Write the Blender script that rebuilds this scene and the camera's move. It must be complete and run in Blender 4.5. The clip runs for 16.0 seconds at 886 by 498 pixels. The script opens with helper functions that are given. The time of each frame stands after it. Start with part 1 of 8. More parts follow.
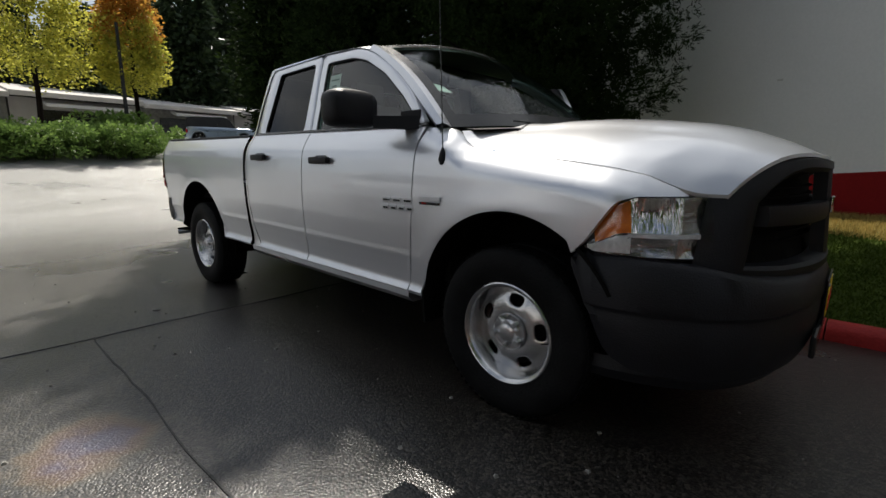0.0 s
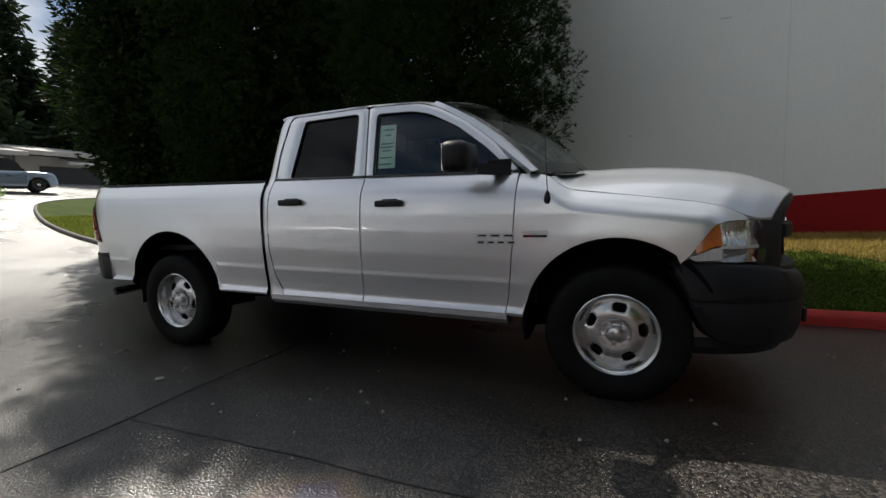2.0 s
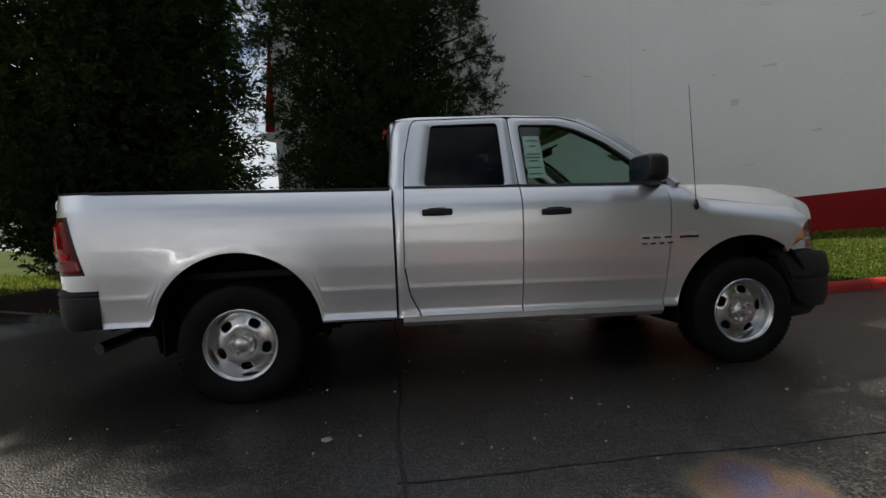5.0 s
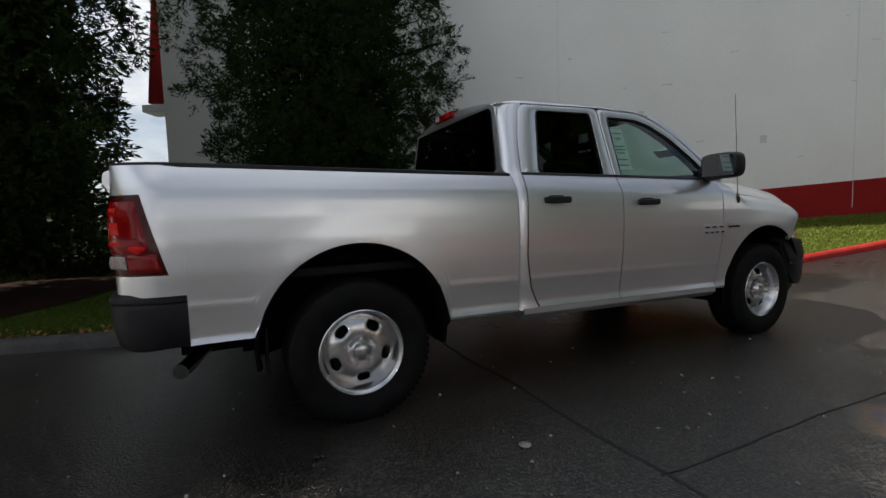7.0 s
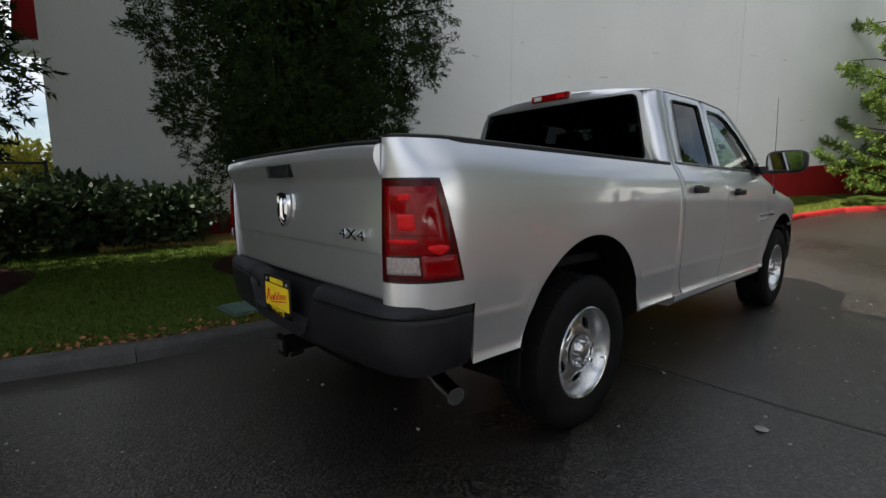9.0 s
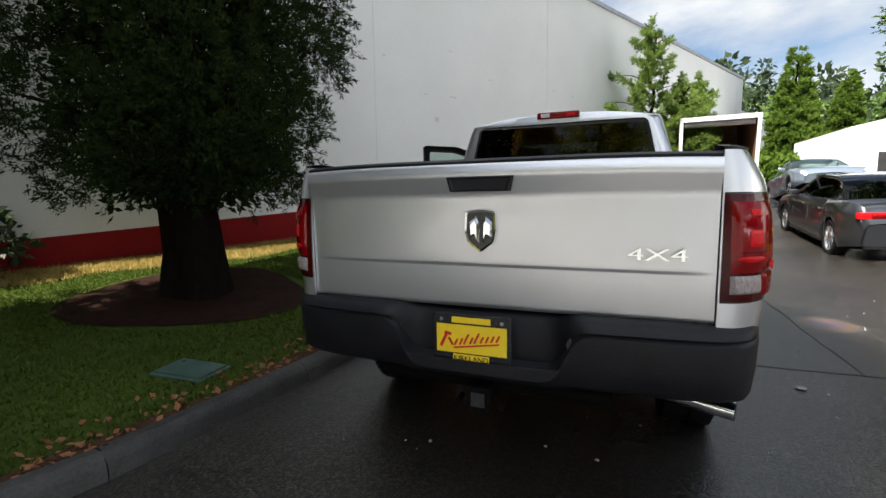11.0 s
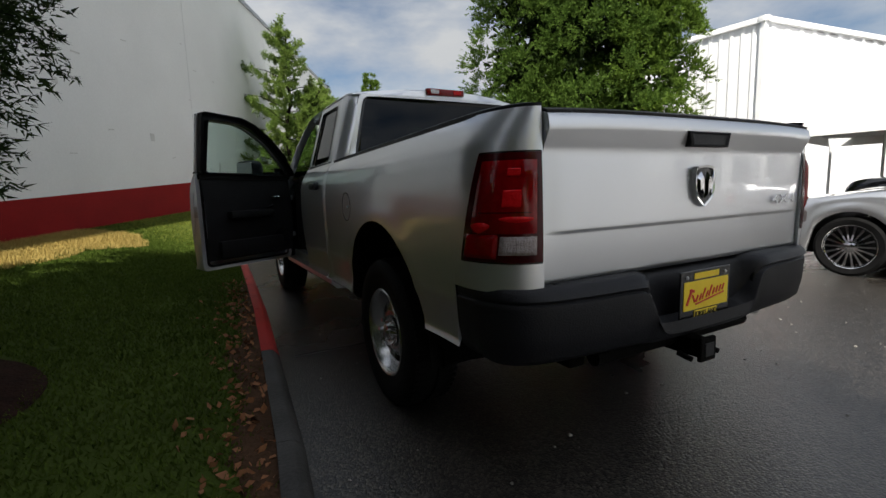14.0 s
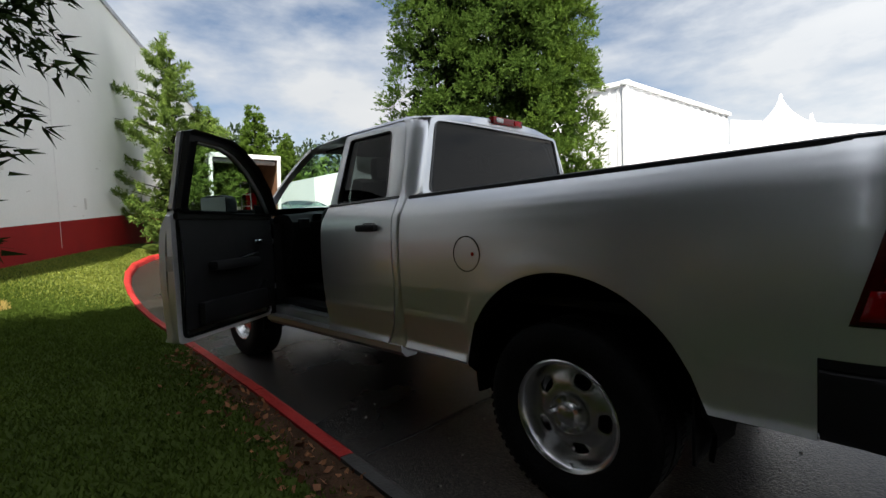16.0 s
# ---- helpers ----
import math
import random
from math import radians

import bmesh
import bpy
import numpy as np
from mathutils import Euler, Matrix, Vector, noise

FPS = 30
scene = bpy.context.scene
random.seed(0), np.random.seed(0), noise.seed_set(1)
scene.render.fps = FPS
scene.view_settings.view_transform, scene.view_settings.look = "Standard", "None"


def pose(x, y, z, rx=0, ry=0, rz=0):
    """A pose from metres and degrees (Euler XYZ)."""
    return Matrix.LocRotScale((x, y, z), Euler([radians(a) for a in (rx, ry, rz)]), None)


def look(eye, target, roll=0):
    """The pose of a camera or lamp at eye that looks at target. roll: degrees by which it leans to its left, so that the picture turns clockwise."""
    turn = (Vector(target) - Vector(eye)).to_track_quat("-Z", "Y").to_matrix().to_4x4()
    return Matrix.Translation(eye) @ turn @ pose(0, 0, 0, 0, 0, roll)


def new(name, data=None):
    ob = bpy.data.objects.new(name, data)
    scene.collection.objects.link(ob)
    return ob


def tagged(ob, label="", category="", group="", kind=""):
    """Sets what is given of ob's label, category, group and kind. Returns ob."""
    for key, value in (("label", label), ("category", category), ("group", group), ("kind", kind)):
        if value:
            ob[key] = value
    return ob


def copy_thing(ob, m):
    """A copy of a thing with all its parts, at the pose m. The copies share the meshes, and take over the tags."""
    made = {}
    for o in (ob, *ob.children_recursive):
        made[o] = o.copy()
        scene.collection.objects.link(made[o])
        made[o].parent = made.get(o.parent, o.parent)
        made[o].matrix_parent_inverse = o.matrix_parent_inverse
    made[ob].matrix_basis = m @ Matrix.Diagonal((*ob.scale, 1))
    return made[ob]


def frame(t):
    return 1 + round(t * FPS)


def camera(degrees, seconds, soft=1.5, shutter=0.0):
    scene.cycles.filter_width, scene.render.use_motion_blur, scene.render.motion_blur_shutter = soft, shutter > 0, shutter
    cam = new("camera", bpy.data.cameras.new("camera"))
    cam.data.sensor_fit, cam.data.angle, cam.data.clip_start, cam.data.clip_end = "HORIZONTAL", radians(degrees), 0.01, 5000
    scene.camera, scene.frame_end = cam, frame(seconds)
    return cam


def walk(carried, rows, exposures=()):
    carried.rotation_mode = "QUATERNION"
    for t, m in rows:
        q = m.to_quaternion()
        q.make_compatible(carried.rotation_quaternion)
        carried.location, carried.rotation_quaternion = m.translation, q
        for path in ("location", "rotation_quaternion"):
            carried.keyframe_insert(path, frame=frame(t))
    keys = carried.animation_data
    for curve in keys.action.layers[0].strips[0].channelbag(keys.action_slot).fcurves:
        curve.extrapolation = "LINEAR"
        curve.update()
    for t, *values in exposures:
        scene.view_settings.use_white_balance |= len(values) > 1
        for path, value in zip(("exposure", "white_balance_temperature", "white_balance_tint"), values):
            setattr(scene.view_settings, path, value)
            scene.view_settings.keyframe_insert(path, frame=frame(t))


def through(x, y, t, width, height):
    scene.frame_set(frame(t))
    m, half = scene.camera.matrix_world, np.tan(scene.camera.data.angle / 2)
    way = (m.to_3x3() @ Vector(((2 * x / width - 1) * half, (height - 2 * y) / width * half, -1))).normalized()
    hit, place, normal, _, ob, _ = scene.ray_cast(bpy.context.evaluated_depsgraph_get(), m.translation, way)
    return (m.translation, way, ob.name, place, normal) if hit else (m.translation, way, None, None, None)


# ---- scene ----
cam = camera(88.8, 16.0)
PATH = [
    (0, (2.911, -2.612, 1.147), (1.576, -1.167, 0.785), 0.1),
    (0.5, (2.704, -2.895, 1.174), (1.534, -1.305, 0.85), -1.8),
    (1, (2.45, -3.162, 1.165), (1.43, -1.474, 0.832), -2.7),
    (1.5, (2.187, -3.444, 1.173), (1.309, -1.659, 0.96), -4.2),
    (2, (1.842, -3.686, 1.158), (1.088, -1.844, 0.966), -1.5),
    (2.5, (1.531, -3.966, 1.18), (0.899, -2.08, 0.973), -0.3),
    (3, (1.158, -4.163, 1.177), (0.723, -2.218, 1.017), -1.5),
    (3.5, (0.713, -4.182, 1.163), (0.446, -2.209, 0.968), -1.5),
    (4, (0.177, -4.18, 1.147), (0.082, -2.186, 1.03), -1.0),
    (4.2, (-0.037, -4.16, 1.125), (-0.057, -2.164, 0.998), -1.3),
    (6.3, (-1.778, -3.681, 1.139), (-1.19, -1.771, 1.067), -2.4),
    (6.5, (-1.947, -3.613, 1.148), (-1.282, -1.731, 1.015), -1.8),
    (7, (-2.381, -3.386, 1.142), (-1.553, -1.572, 0.985), -1.8),
    (7.5, (-2.801, -3.122, 1.158), (-1.9, -1.346, 0.973), -2.1),
    (8, (-3.171, -2.843, 1.155), (-2.158, -1.127, 0.984), -0.5),
    (8.5, (-3.489, -2.533, 1.201), (-2.342, -0.906, 1.006), 2.2),
    (8.7, (-3.619, -2.388, 1.217), (-2.404, -0.815, 0.992), 1.0),
    (10.8, (-4.551, -0.698, 1.266), (-2.769, 0.172, 1.006), 0.9),
    (11, (-4.621, -0.522, 1.263), (-2.777, 0.219, 1.037), -0.8),
    (11.5, (-4.708, -0.098, 1.26), (-2.772, 0.352, 1.034), -0.4),
    (12, (-4.719, 0.342, 1.276), (-2.738, 0.54, 1.089), -0.6),
    (12.5, (-4.653, 0.755, 1.281), (-2.671, 0.601, 1.064), -1.9),
    (13, (-4.487, 1.128, 1.267), (-2.546, 0.715, 1.012), -1.3),
    (13.5, (-4.289, 1.497, 1.237), (-2.444, 0.775, 0.962), -2.0),
    (14, (-4.051, 1.806, 1.152), (-2.301, 0.873, 0.891), -1.9),
    (14.5, (-3.81, 2.132, 1.229), (-2.182, 0.998, 0.977), -2.1),
    (15, (-3.552, 2.416, 1.264), (-2.042, 1.135, 0.982), -2.9),
    (15.5, (-3.202, 2.562, 1.25), (-1.727, 1.231, 1.022), -4.3),
    (16, (-2.779, 2.609, 1.217), (-1.345, 1.218, 1.105), -2.2),
]
walk(cam, [(t, look(e, g, r)) for t, e, g, r in PATH],
     [(0, 0.38), (1.0, 0.38), (2.5, 0.42), (4.2, 0.47), (6.5, 0.6), (8.7, 1.0), (10.8, 1.5), (12, 1.22), (13, 0.9), (14.2, 0.85), (15, 1.05), (16, 1.25)])

# ---- world, sun, exposure ----
SUN_WAY = Vector((-0.69, 0.41, 1.0)).normalized()
wd = bpy.data.worlds.new("sky")
scene.world = wd
wd.use_nodes = True
wn, wl = wd.node_tree.nodes, wd.node_tree.links
wn.clear()
sky = wn.new("ShaderNodeTexSky")
sky.sky_type, sky.sun_disc = "NISHITA", False
sky.dust_density = 0.3
sky.sun_elevation = math.asin(SUN_WAY.z)
sky.sun_rotation = math.atan2(SUN_WAY.x, SUN_WAY.y)
tco = wn.new("ShaderNodeTexCoord")
cmap = wn.new("ShaderNodeMapping")
cmap.inputs["Scale"].default_value = (1.0, 1.0, 2.6)
cn = wn.new("ShaderNodeTexNoise")
cn.inputs["Scale"].default_value, cn.inputs["Detail"].default_value, cn.inputs["Roughness"].default_value = 2.3, 9, 0.56
cr = wn.new("ShaderNodeValToRGB")
cr.color_ramp.elements[0].position, cr.color_ramp.elements[1].position = 0.38, 0.60
cn2 = wn.new("ShaderNodeTexNoise")
cn2.inputs["Scale"].default_value, cn2.inputs["Detail"].default_value = 4.5, 8
shade = wn.new("ShaderNodeMix")
shade.data_type = "RGBA"
shade.inputs[6].default_value, shade.inputs[7].default_value = (4.25, 4.65, 5.15, 1), (6.1, 6.2, 6.25, 1)
lum = wn.new("ShaderNodeRGBToBW")
glow = wn.new("ShaderNodeMix")
glow.data_type, glow.blend_type = "RGBA", "ADD"
glow.inputs[0].default_value = 1.0
gain = wn.new("ShaderNodeMath")
gain.operation = "MULTIPLY"
gain.inputs[1].default_value = 0.6
cmix = wn.new("ShaderNodeMix")
cmix.data_type = "RGBA"
bg = wn.new("ShaderNodeBackground")
bg.inputs["Strength"].default_value = 0.05
wo = wn.new("ShaderNodeOutputWorld")
wl.new(tco.outputs["Generated"], cmap.inputs["Vector"])
wl.new(cmap.outputs["Vector"], cn.inputs["Vector"])
wl.new(cmap.outputs["Vector"], cn2.inputs["Vector"])
wl.new(cn.outputs["Fac"], cr.inputs["Fac"])
wl.new(cn2.outputs["Fac"], shade.inputs[0])
wl.new(cr.outputs["Color"], cmix.inputs[0])
wl.new(sky.outputs["Color"], cmix.inputs[6])
wl.new(sky.outputs["Color"], lum.inputs["Color"])
wl.new(lum.outputs["Val"], gain.inputs[0])
sundot = wn.new("ShaderNodeVectorMath")
sundot.operation = "DOT_PRODUCT"
sundot.inputs[1].default_value = SUN_WAY
lit = wn.new("ShaderNodeMapRange")
lit.inputs["From Min"].default_value, lit.inputs["From Max"].default_value = -0.7, 1.0
lit.inputs["To Min"].default_value, lit.inputs["To Max"].default_value = 0.62, 2.1
wl.new(tco.outputs["Generated"], sundot.inputs[0])
wl.new(sundot.outputs["Value"], lit.inputs["Value"])
up, zen, both = wn.new("ShaderNodeSeparateXYZ"), wn.new("ShaderNodeMapRange"), wn.new("ShaderNodeMath")
zen.inputs["From Min"].default_value, zen.inputs["From Max"].default_value = 0.0, 0.8
zen.inputs["To Min"].default_value, zen.inputs["To Max"].default_value = 0.80, 1.25
both.operation = "MULTIPLY"
wl.new(tco.outputs["Generated"], up.inputs[0])
wl.new(up.outputs["Z"], zen.inputs["Value"])
wl.new(lit.outputs[0], both.inputs[0])
wl.new(zen.outputs[0], both.inputs[1])
bright = wn.new("ShaderNodeMix")
bright.data_type, bright.blend_type = "RGBA", "MULTIPLY"
bright.inputs[0].default_value = 1.0
wl.new(shade.outputs[2], bright.inputs[6])
wl.new(both.outputs[0], bright.inputs[7])
wl.new(bright.outputs[2], glow.inputs[6])
wl.new(gain.outputs[0], glow.inputs[7])
wl.new(glow.outputs[2], cmix.inputs[7])
wl.new(cmix.outputs[2], bg.inputs["Color"])
wl.new(bg.outputs["Background"], wo.inputs["Surface"])
sun_data = bpy.data.lights.new("sun", "SUN")
sun_data.energy, sun_data.angle, sun_data.color = 5.0, radians(0.53), (1.0, 0.94, 0.84)
sun = new("sun", sun_data)
sun.matrix_world = look(SUN_WAY * 60, (0, 0, 0))

# ---- materials ----
def nodes_of(name):
    m = bpy.data.materials.new(name)
    m.use_nodes = True
    return m, m.node_tree.nodes, m.node_tree.links, m.node_tree.nodes["Principled BSDF"]


def surface(name, dark, light, rough=0.6, scale=8.0, grain=60.0, metal=0.0, bump=0.15, coat=0.0, spread=0.08,
            random=0.0, stretch=(1, 1, 1), specular=0.5, bump_scale=0.0):
    """A two-scale procedural surface: broad stains between two colours, fine grain on colour, gloss and relief."""
    m, n, l, p = nodes_of(name)
    tc, mp = n.new("ShaderNodeTexCoord"), n.new("ShaderNodeMapping")
    mp.inputs["Scale"].default_value = stretch
    l.new(tc.outputs["Object"], mp.inputs["Vector"])
    big, fine = n.new("ShaderNodeTexNoise"), n.new("ShaderNodeTexNoise")
    big.inputs["Scale"].default_value, big.inputs["Detail"].default_value = scale, 6
    fine.inputs["Scale"].default_value, fine.inputs["Detail"].default_value = grain, 3
    l.new(mp.outputs["Vector"], big.inputs["Vector"])
    l.new(mp.outputs["Vector"], fine.inputs["Vector"])
    mixv = n.new("ShaderNodeMath")
    mixv.operation = "MULTIPLY_ADD"
    mixv.inputs[1].default_value = 0.35
    l.new(fine.outputs["Fac"], mixv.inputs[0])
    half = n.new("ShaderNodeMath")
    half.operation = "MULTIPLY"
    half.inputs[1].default_value = 0.65
    l.new(big.outputs["Fac"], half.inputs[0])
    l.new(half.outputs[0], mixv.inputs[2])
    ramp = n.new("ShaderNodeValToRGB")
    ramp.color_ramp.elements[0].position, ramp.color_ramp.elements[1].position = 0.32, 0.68
    ramp.color_ramp.elements[0].color, ramp.color_ramp.elements[1].color = (*dark, 1), (*light, 1)
    l.new(mixv.outputs[0], ramp.inputs["Fac"])
    out = ramp.outputs["Color"]
    if random:
        info, hsv, rng = n.new("ShaderNodeObjectInfo"), n.new("ShaderNodeHueSaturation"), n.new("ShaderNodeMapRange")
        rng.inputs["To Min"].default_value, rng.inputs["To Max"].default_value = 1 - random, 1 + random
        l.new(info.outputs["Random"], rng.inputs["Value"])
        l.new(rng.outputs[0], hsv.inputs["Value"])
        l.new(out, hsv.inputs["Color"])
        out = hsv.outputs["Color"]
    l.new(out, p.inputs["Base Color"])
    rr = n.new("ShaderNodeMapRange")
    rr.inputs["To Min"].default_value, rr.inputs["To Max"].default_value = max(0.02, rough - spread), min(1, rough + spread)
    l.new(mixv.outputs[0], rr.inputs["Value"])
    l.new(rr.outputs[0], p.inputs["Roughness"])
    p.inputs["Metallic"].default_value = metal
    p.inputs["Specular IOR Level"].default_value = specular
    p.inputs["Coat Weight"].default_value = coat
    p.inputs["Coat Roughness"].default_value = 0.04
    if bump:
        b = n.new("ShaderNodeBump")
        b.inputs["Strength"].default_value, b.inputs["Distance"].default_value = bump, 0.01
        l.new(fine.outputs["Fac"], b.inputs["Height"])
        l.new(b.outputs["Normal"], p.inputs["Normal"])
    return m


def leaf_material(name, dark, light, through=0.25, rough=0.5, specular=0.2):
    m, n, l, p = nodes_of(name)
    g = n.new("ShaderNodeNewGeometry")
    tc, big = n.new("ShaderNodeTexCoord"), n.new("ShaderNodeTexNoise")
    big.inputs["Scale"].default_value, big.inputs["Detail"].default_value = 1.1, 4
    l.new(tc.outputs["Object"], big.inputs["Vector"])
    add = n.new("ShaderNodeMath")
    add.operation = "MULTIPLY_ADD"
    add.inputs[1].default_value = 0.5
    l.new(g.outputs["Random Per Island"], add.inputs[0])
    hf = n.new("ShaderNodeMath")
    hf.operation = "MULTIPLY"
    hf.inputs[1].default_value = 0.55
    l.new(big.outputs["Fac"], hf.inputs[0])
    l.new(hf.outputs[0], add.inputs[2])
    ramp = n.new("ShaderNodeValToRGB")
    ramp.color_ramp.elements[0].position, ramp.color_ramp.elements[1].position = 0.2, 0.8
    ramp.color_ramp.elements[0].color, ramp.color_ramp.elements[1].color = (*dark, 1), (*light, 1)
    l.new(add.outputs[0], ramp.inputs["Fac"])
    l.new(ramp.outputs["Color"], p.inputs["Base Color"])
    p.inputs["Roughness"].default_value = rough
    p.inputs["Specular IOR Level"].default_value = specular
    tr, ms = n.new("ShaderNodeBsdfTranslucent"), n.new("ShaderNodeMixShader")
    l.new(ramp.outputs["Color"], tr.inputs["Color"])
    ms.inputs["Fac"].default_value = through
    l.new(p.outputs["BSDF"], ms.inputs[1])
    l.new(tr.outputs["BSDF"], ms.inputs[2])
    l.new(ms.outputs["Shader"], n["Material Output"].inputs["Surface"])
    return m


def asphalt_material():
    """Wet, worn asphalt: pale stones in dark binder, with damp glossy films and drier matt areas."""
    m, n, l, p = nodes_of("wet asphalt")
    tc = n.new("ShaderNodeTexCoord")
    vor, big, mid = n.new("ShaderNodeTexVoronoi"), n.new("ShaderNodeTexNoise"), n.new("ShaderNodeTexNoise")
    vor.inputs["Scale"].default_value = 95
    big.inputs["Scale"].default_value, big.inputs["Detail"].default_value = 0.35, 7
    mid.inputs["Scale"].default_value, mid.inputs["Detail"].default_value = 40, 4
    for t in (vor, big, mid):
        l.new(tc.outputs["Object"], t.inputs["Vector"])
    stones = n.new("ShaderNodeValToRGB")
    stones.color_ramp.elements[0].position, stones.color_ramp.elements[1].position = 0.42, 1.0
    stones.color_ramp.elements[0].color, stones.color_ramp.elements[1].color = (0.006, 0.0058, 0.0055, 1), (0.085, 0.073, 0.061, 1)
    sep = n.new("ShaderNodeSeparateColor")
    l.new(vor.outputs["Color"], sep.inputs["Color"])
    l.new(sep.outputs[0], stones.inputs["Fac"])
    stain = n.new("ShaderNodeMix")
    stain.data_type, stain.blend_type = "RGBA", "MULTIPLY"
    stain.inputs[0].default_value = 1.0
    tone = n.new("ShaderNodeValToRGB")
    tone.color_ramp.elements[0].position, tone.color_ramp.elements[1].position = 0.35, 0.65
    tone.color_ramp.elements[0].color, tone.color_ramp.elements[1].color = (0.55, 0.55, 0.56, 1), (1.0, 0.99, 0.97, 1)
    l.new(big.outputs["Fac"], tone.inputs["Fac"])
    l.new(stones.outputs["Color"], stain.inputs[6])
    l.new(tone.outputs["Color"], stain.inputs[7])
    # a thin film of oil in coloured rings
    off, ln = n.new("ShaderNodeVectorMath"), n.new("ShaderNodeVectorMath")
    off.operation, ln.operation = "SUBTRACT", "LENGTH"
    off.inputs[1].default_value = (0.67, -2.35, 0)
    l.new(tc.outputs["Object"], off.inputs[0])
    l.new(off.outputs[0], ln.inputs[0])
    wob, rad = n.new("ShaderNodeTexNoise"), n.new("ShaderNodeMath")
    wob.inputs["Scale"].default_value, wob.inputs["Detail"].default_value = 5.0, 5
    l.new(tc.outputs["Object"], wob.inputs["Vector"])
    rad.operation = "MULTIPLY_ADD"
    rad.inputs[1].default_value = 0.42
    l.new(wob.outputs["Fac"], rad.inputs[0])
    l.new(ln.outputs["Value"], rad.inputs[2])
    film = n.new("ShaderNodeValToRGB")
    stops = [(0.18, (0.060, 0.050, 0.075)), (0.25, (0.055, 0.055, 0.105)), (0.31, (0.085, 0.060, 0.090)), (0.36, (0.115, 0.068, 0.050)), (0.42, (0.120, 0.080, 0.045)),
             (0.47, (0.090, 0.078, 0.060)), (0.51, (0.060, 0.062, 0.060)), (0.56, (0.03, 0.03, 0.03))]
    for i, (q, c) in enumerate(stops):
        e = film.color_ramp.elements[i] if i < 2 else film.color_ramp.elements.new(q)
        e.position, e.color = q, (*c, 1)
    l.new(rad.outputs[0], film.inputs["Fac"])
    fade, oil = n.new("ShaderNodeMapRange"), n.new("ShaderNodeMix")
    fade.inputs["From Min"].default_value, fade.inputs["From Max"].default_value = 0.56, 0.40
    fade.inputs["To Max"].default_value = 0.75
    l.new(rad.outputs[0], fade.inputs["Value"])
    oil.data_type = "RGBA"
    l.new(fade.outputs[0], oil.inputs[0])
    l.new(stain.outputs[2], oil.inputs[6])
    l.new(film.outputs["Color"], oil.inputs[7])
    # sun glare on the open lot behind the trees, painted pale grey; dry is its mask
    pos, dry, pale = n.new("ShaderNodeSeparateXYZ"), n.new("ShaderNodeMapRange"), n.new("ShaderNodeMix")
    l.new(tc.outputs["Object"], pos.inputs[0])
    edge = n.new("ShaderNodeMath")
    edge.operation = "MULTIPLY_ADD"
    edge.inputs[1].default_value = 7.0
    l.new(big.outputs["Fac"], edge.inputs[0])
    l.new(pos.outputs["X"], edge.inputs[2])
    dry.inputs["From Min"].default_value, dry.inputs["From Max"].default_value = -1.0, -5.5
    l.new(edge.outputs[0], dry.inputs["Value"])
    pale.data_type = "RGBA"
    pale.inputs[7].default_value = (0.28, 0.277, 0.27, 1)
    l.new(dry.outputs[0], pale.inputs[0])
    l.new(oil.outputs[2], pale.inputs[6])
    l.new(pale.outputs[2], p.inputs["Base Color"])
    wet = n.new("ShaderNodeMapRange")
    wet.inputs["From Min"].default_value, wet.inputs["From Max"].default_value = 0.35, 0.65
    wet.inputs["To Min"].default_value, wet.inputs["To Max"].default_value = 0.25, 0.37
    l.new(big.outputs["Fac"], wet.inputs["Value"])
    l.new(wet.outputs[0], p.inputs["Roughness"])
    p.inputs["Specular IOR Level"].default_value = 0.75
    b = n.new("ShaderNodeBump")
    b.inputs["Strength"].default_value, b.inputs["Distance"].default_value = 0.45, 0.005
    hsum = n.new("ShaderNodeMath")
    hsum.operation = "ADD"
    dome = n.new("ShaderNodeMath")
    dome.operation = "MULTIPLY"
    dome.inputs[1].default_value = -0.9
    l.new(vor.outputs["Distance"], dome.inputs[0])
    l.new(dome.outputs[0], hsum.inputs[0])
    l.new(sep.outputs[0], hsum.inputs[1])
    l.new(hsum.outputs[0], b.inputs["Height"])
    l.new(b.outputs["Normal"], p.inputs["Normal"])
    return m


def pane_material(name, tint, gloss_ior=1.5):
    m, n, l, p = nodes_of(name)
    tr, gl, fr, ms = n.new("ShaderNodeBsdfTransparent"), n.new("ShaderNodeBsdfGlossy"), n.new("ShaderNodeLayerWeight"), n.new("ShaderNodeMixShader")
    pw, sc = n.new("ShaderNodeMath"), n.new("ShaderNodeMath")
    pw.operation, sc.operation = "POWER", "MULTIPLY_ADD"
    f0 = ((gloss_ior - 1) / (gloss_ior + 1)) ** 2
    tr.inputs["Color"].default_value = (*tint, 1)
    gl.inputs["Roughness"].default_value = 0.012
    fr.inputs["Blend"].default_value = 0.5
    pw.inputs[1].default_value, sc.inputs[1].default_value, sc.inputs[2].default_value = 5.0, 1 - f0, f0
    l.new(fr.outputs["Facing"], pw.inputs[0])
    l.new(pw.outputs[0], sc.inputs[0])
    l.new(sc.outputs[0], ms.inputs["Fac"])
    l.new(tr.outputs["BSDF"], ms.inputs[1])
    l.new(gl.outputs["BSDF"], ms.inputs[2])
    l.new(ms.outputs["Shader"], n["Material Output"].inputs["Surface"])
    return m


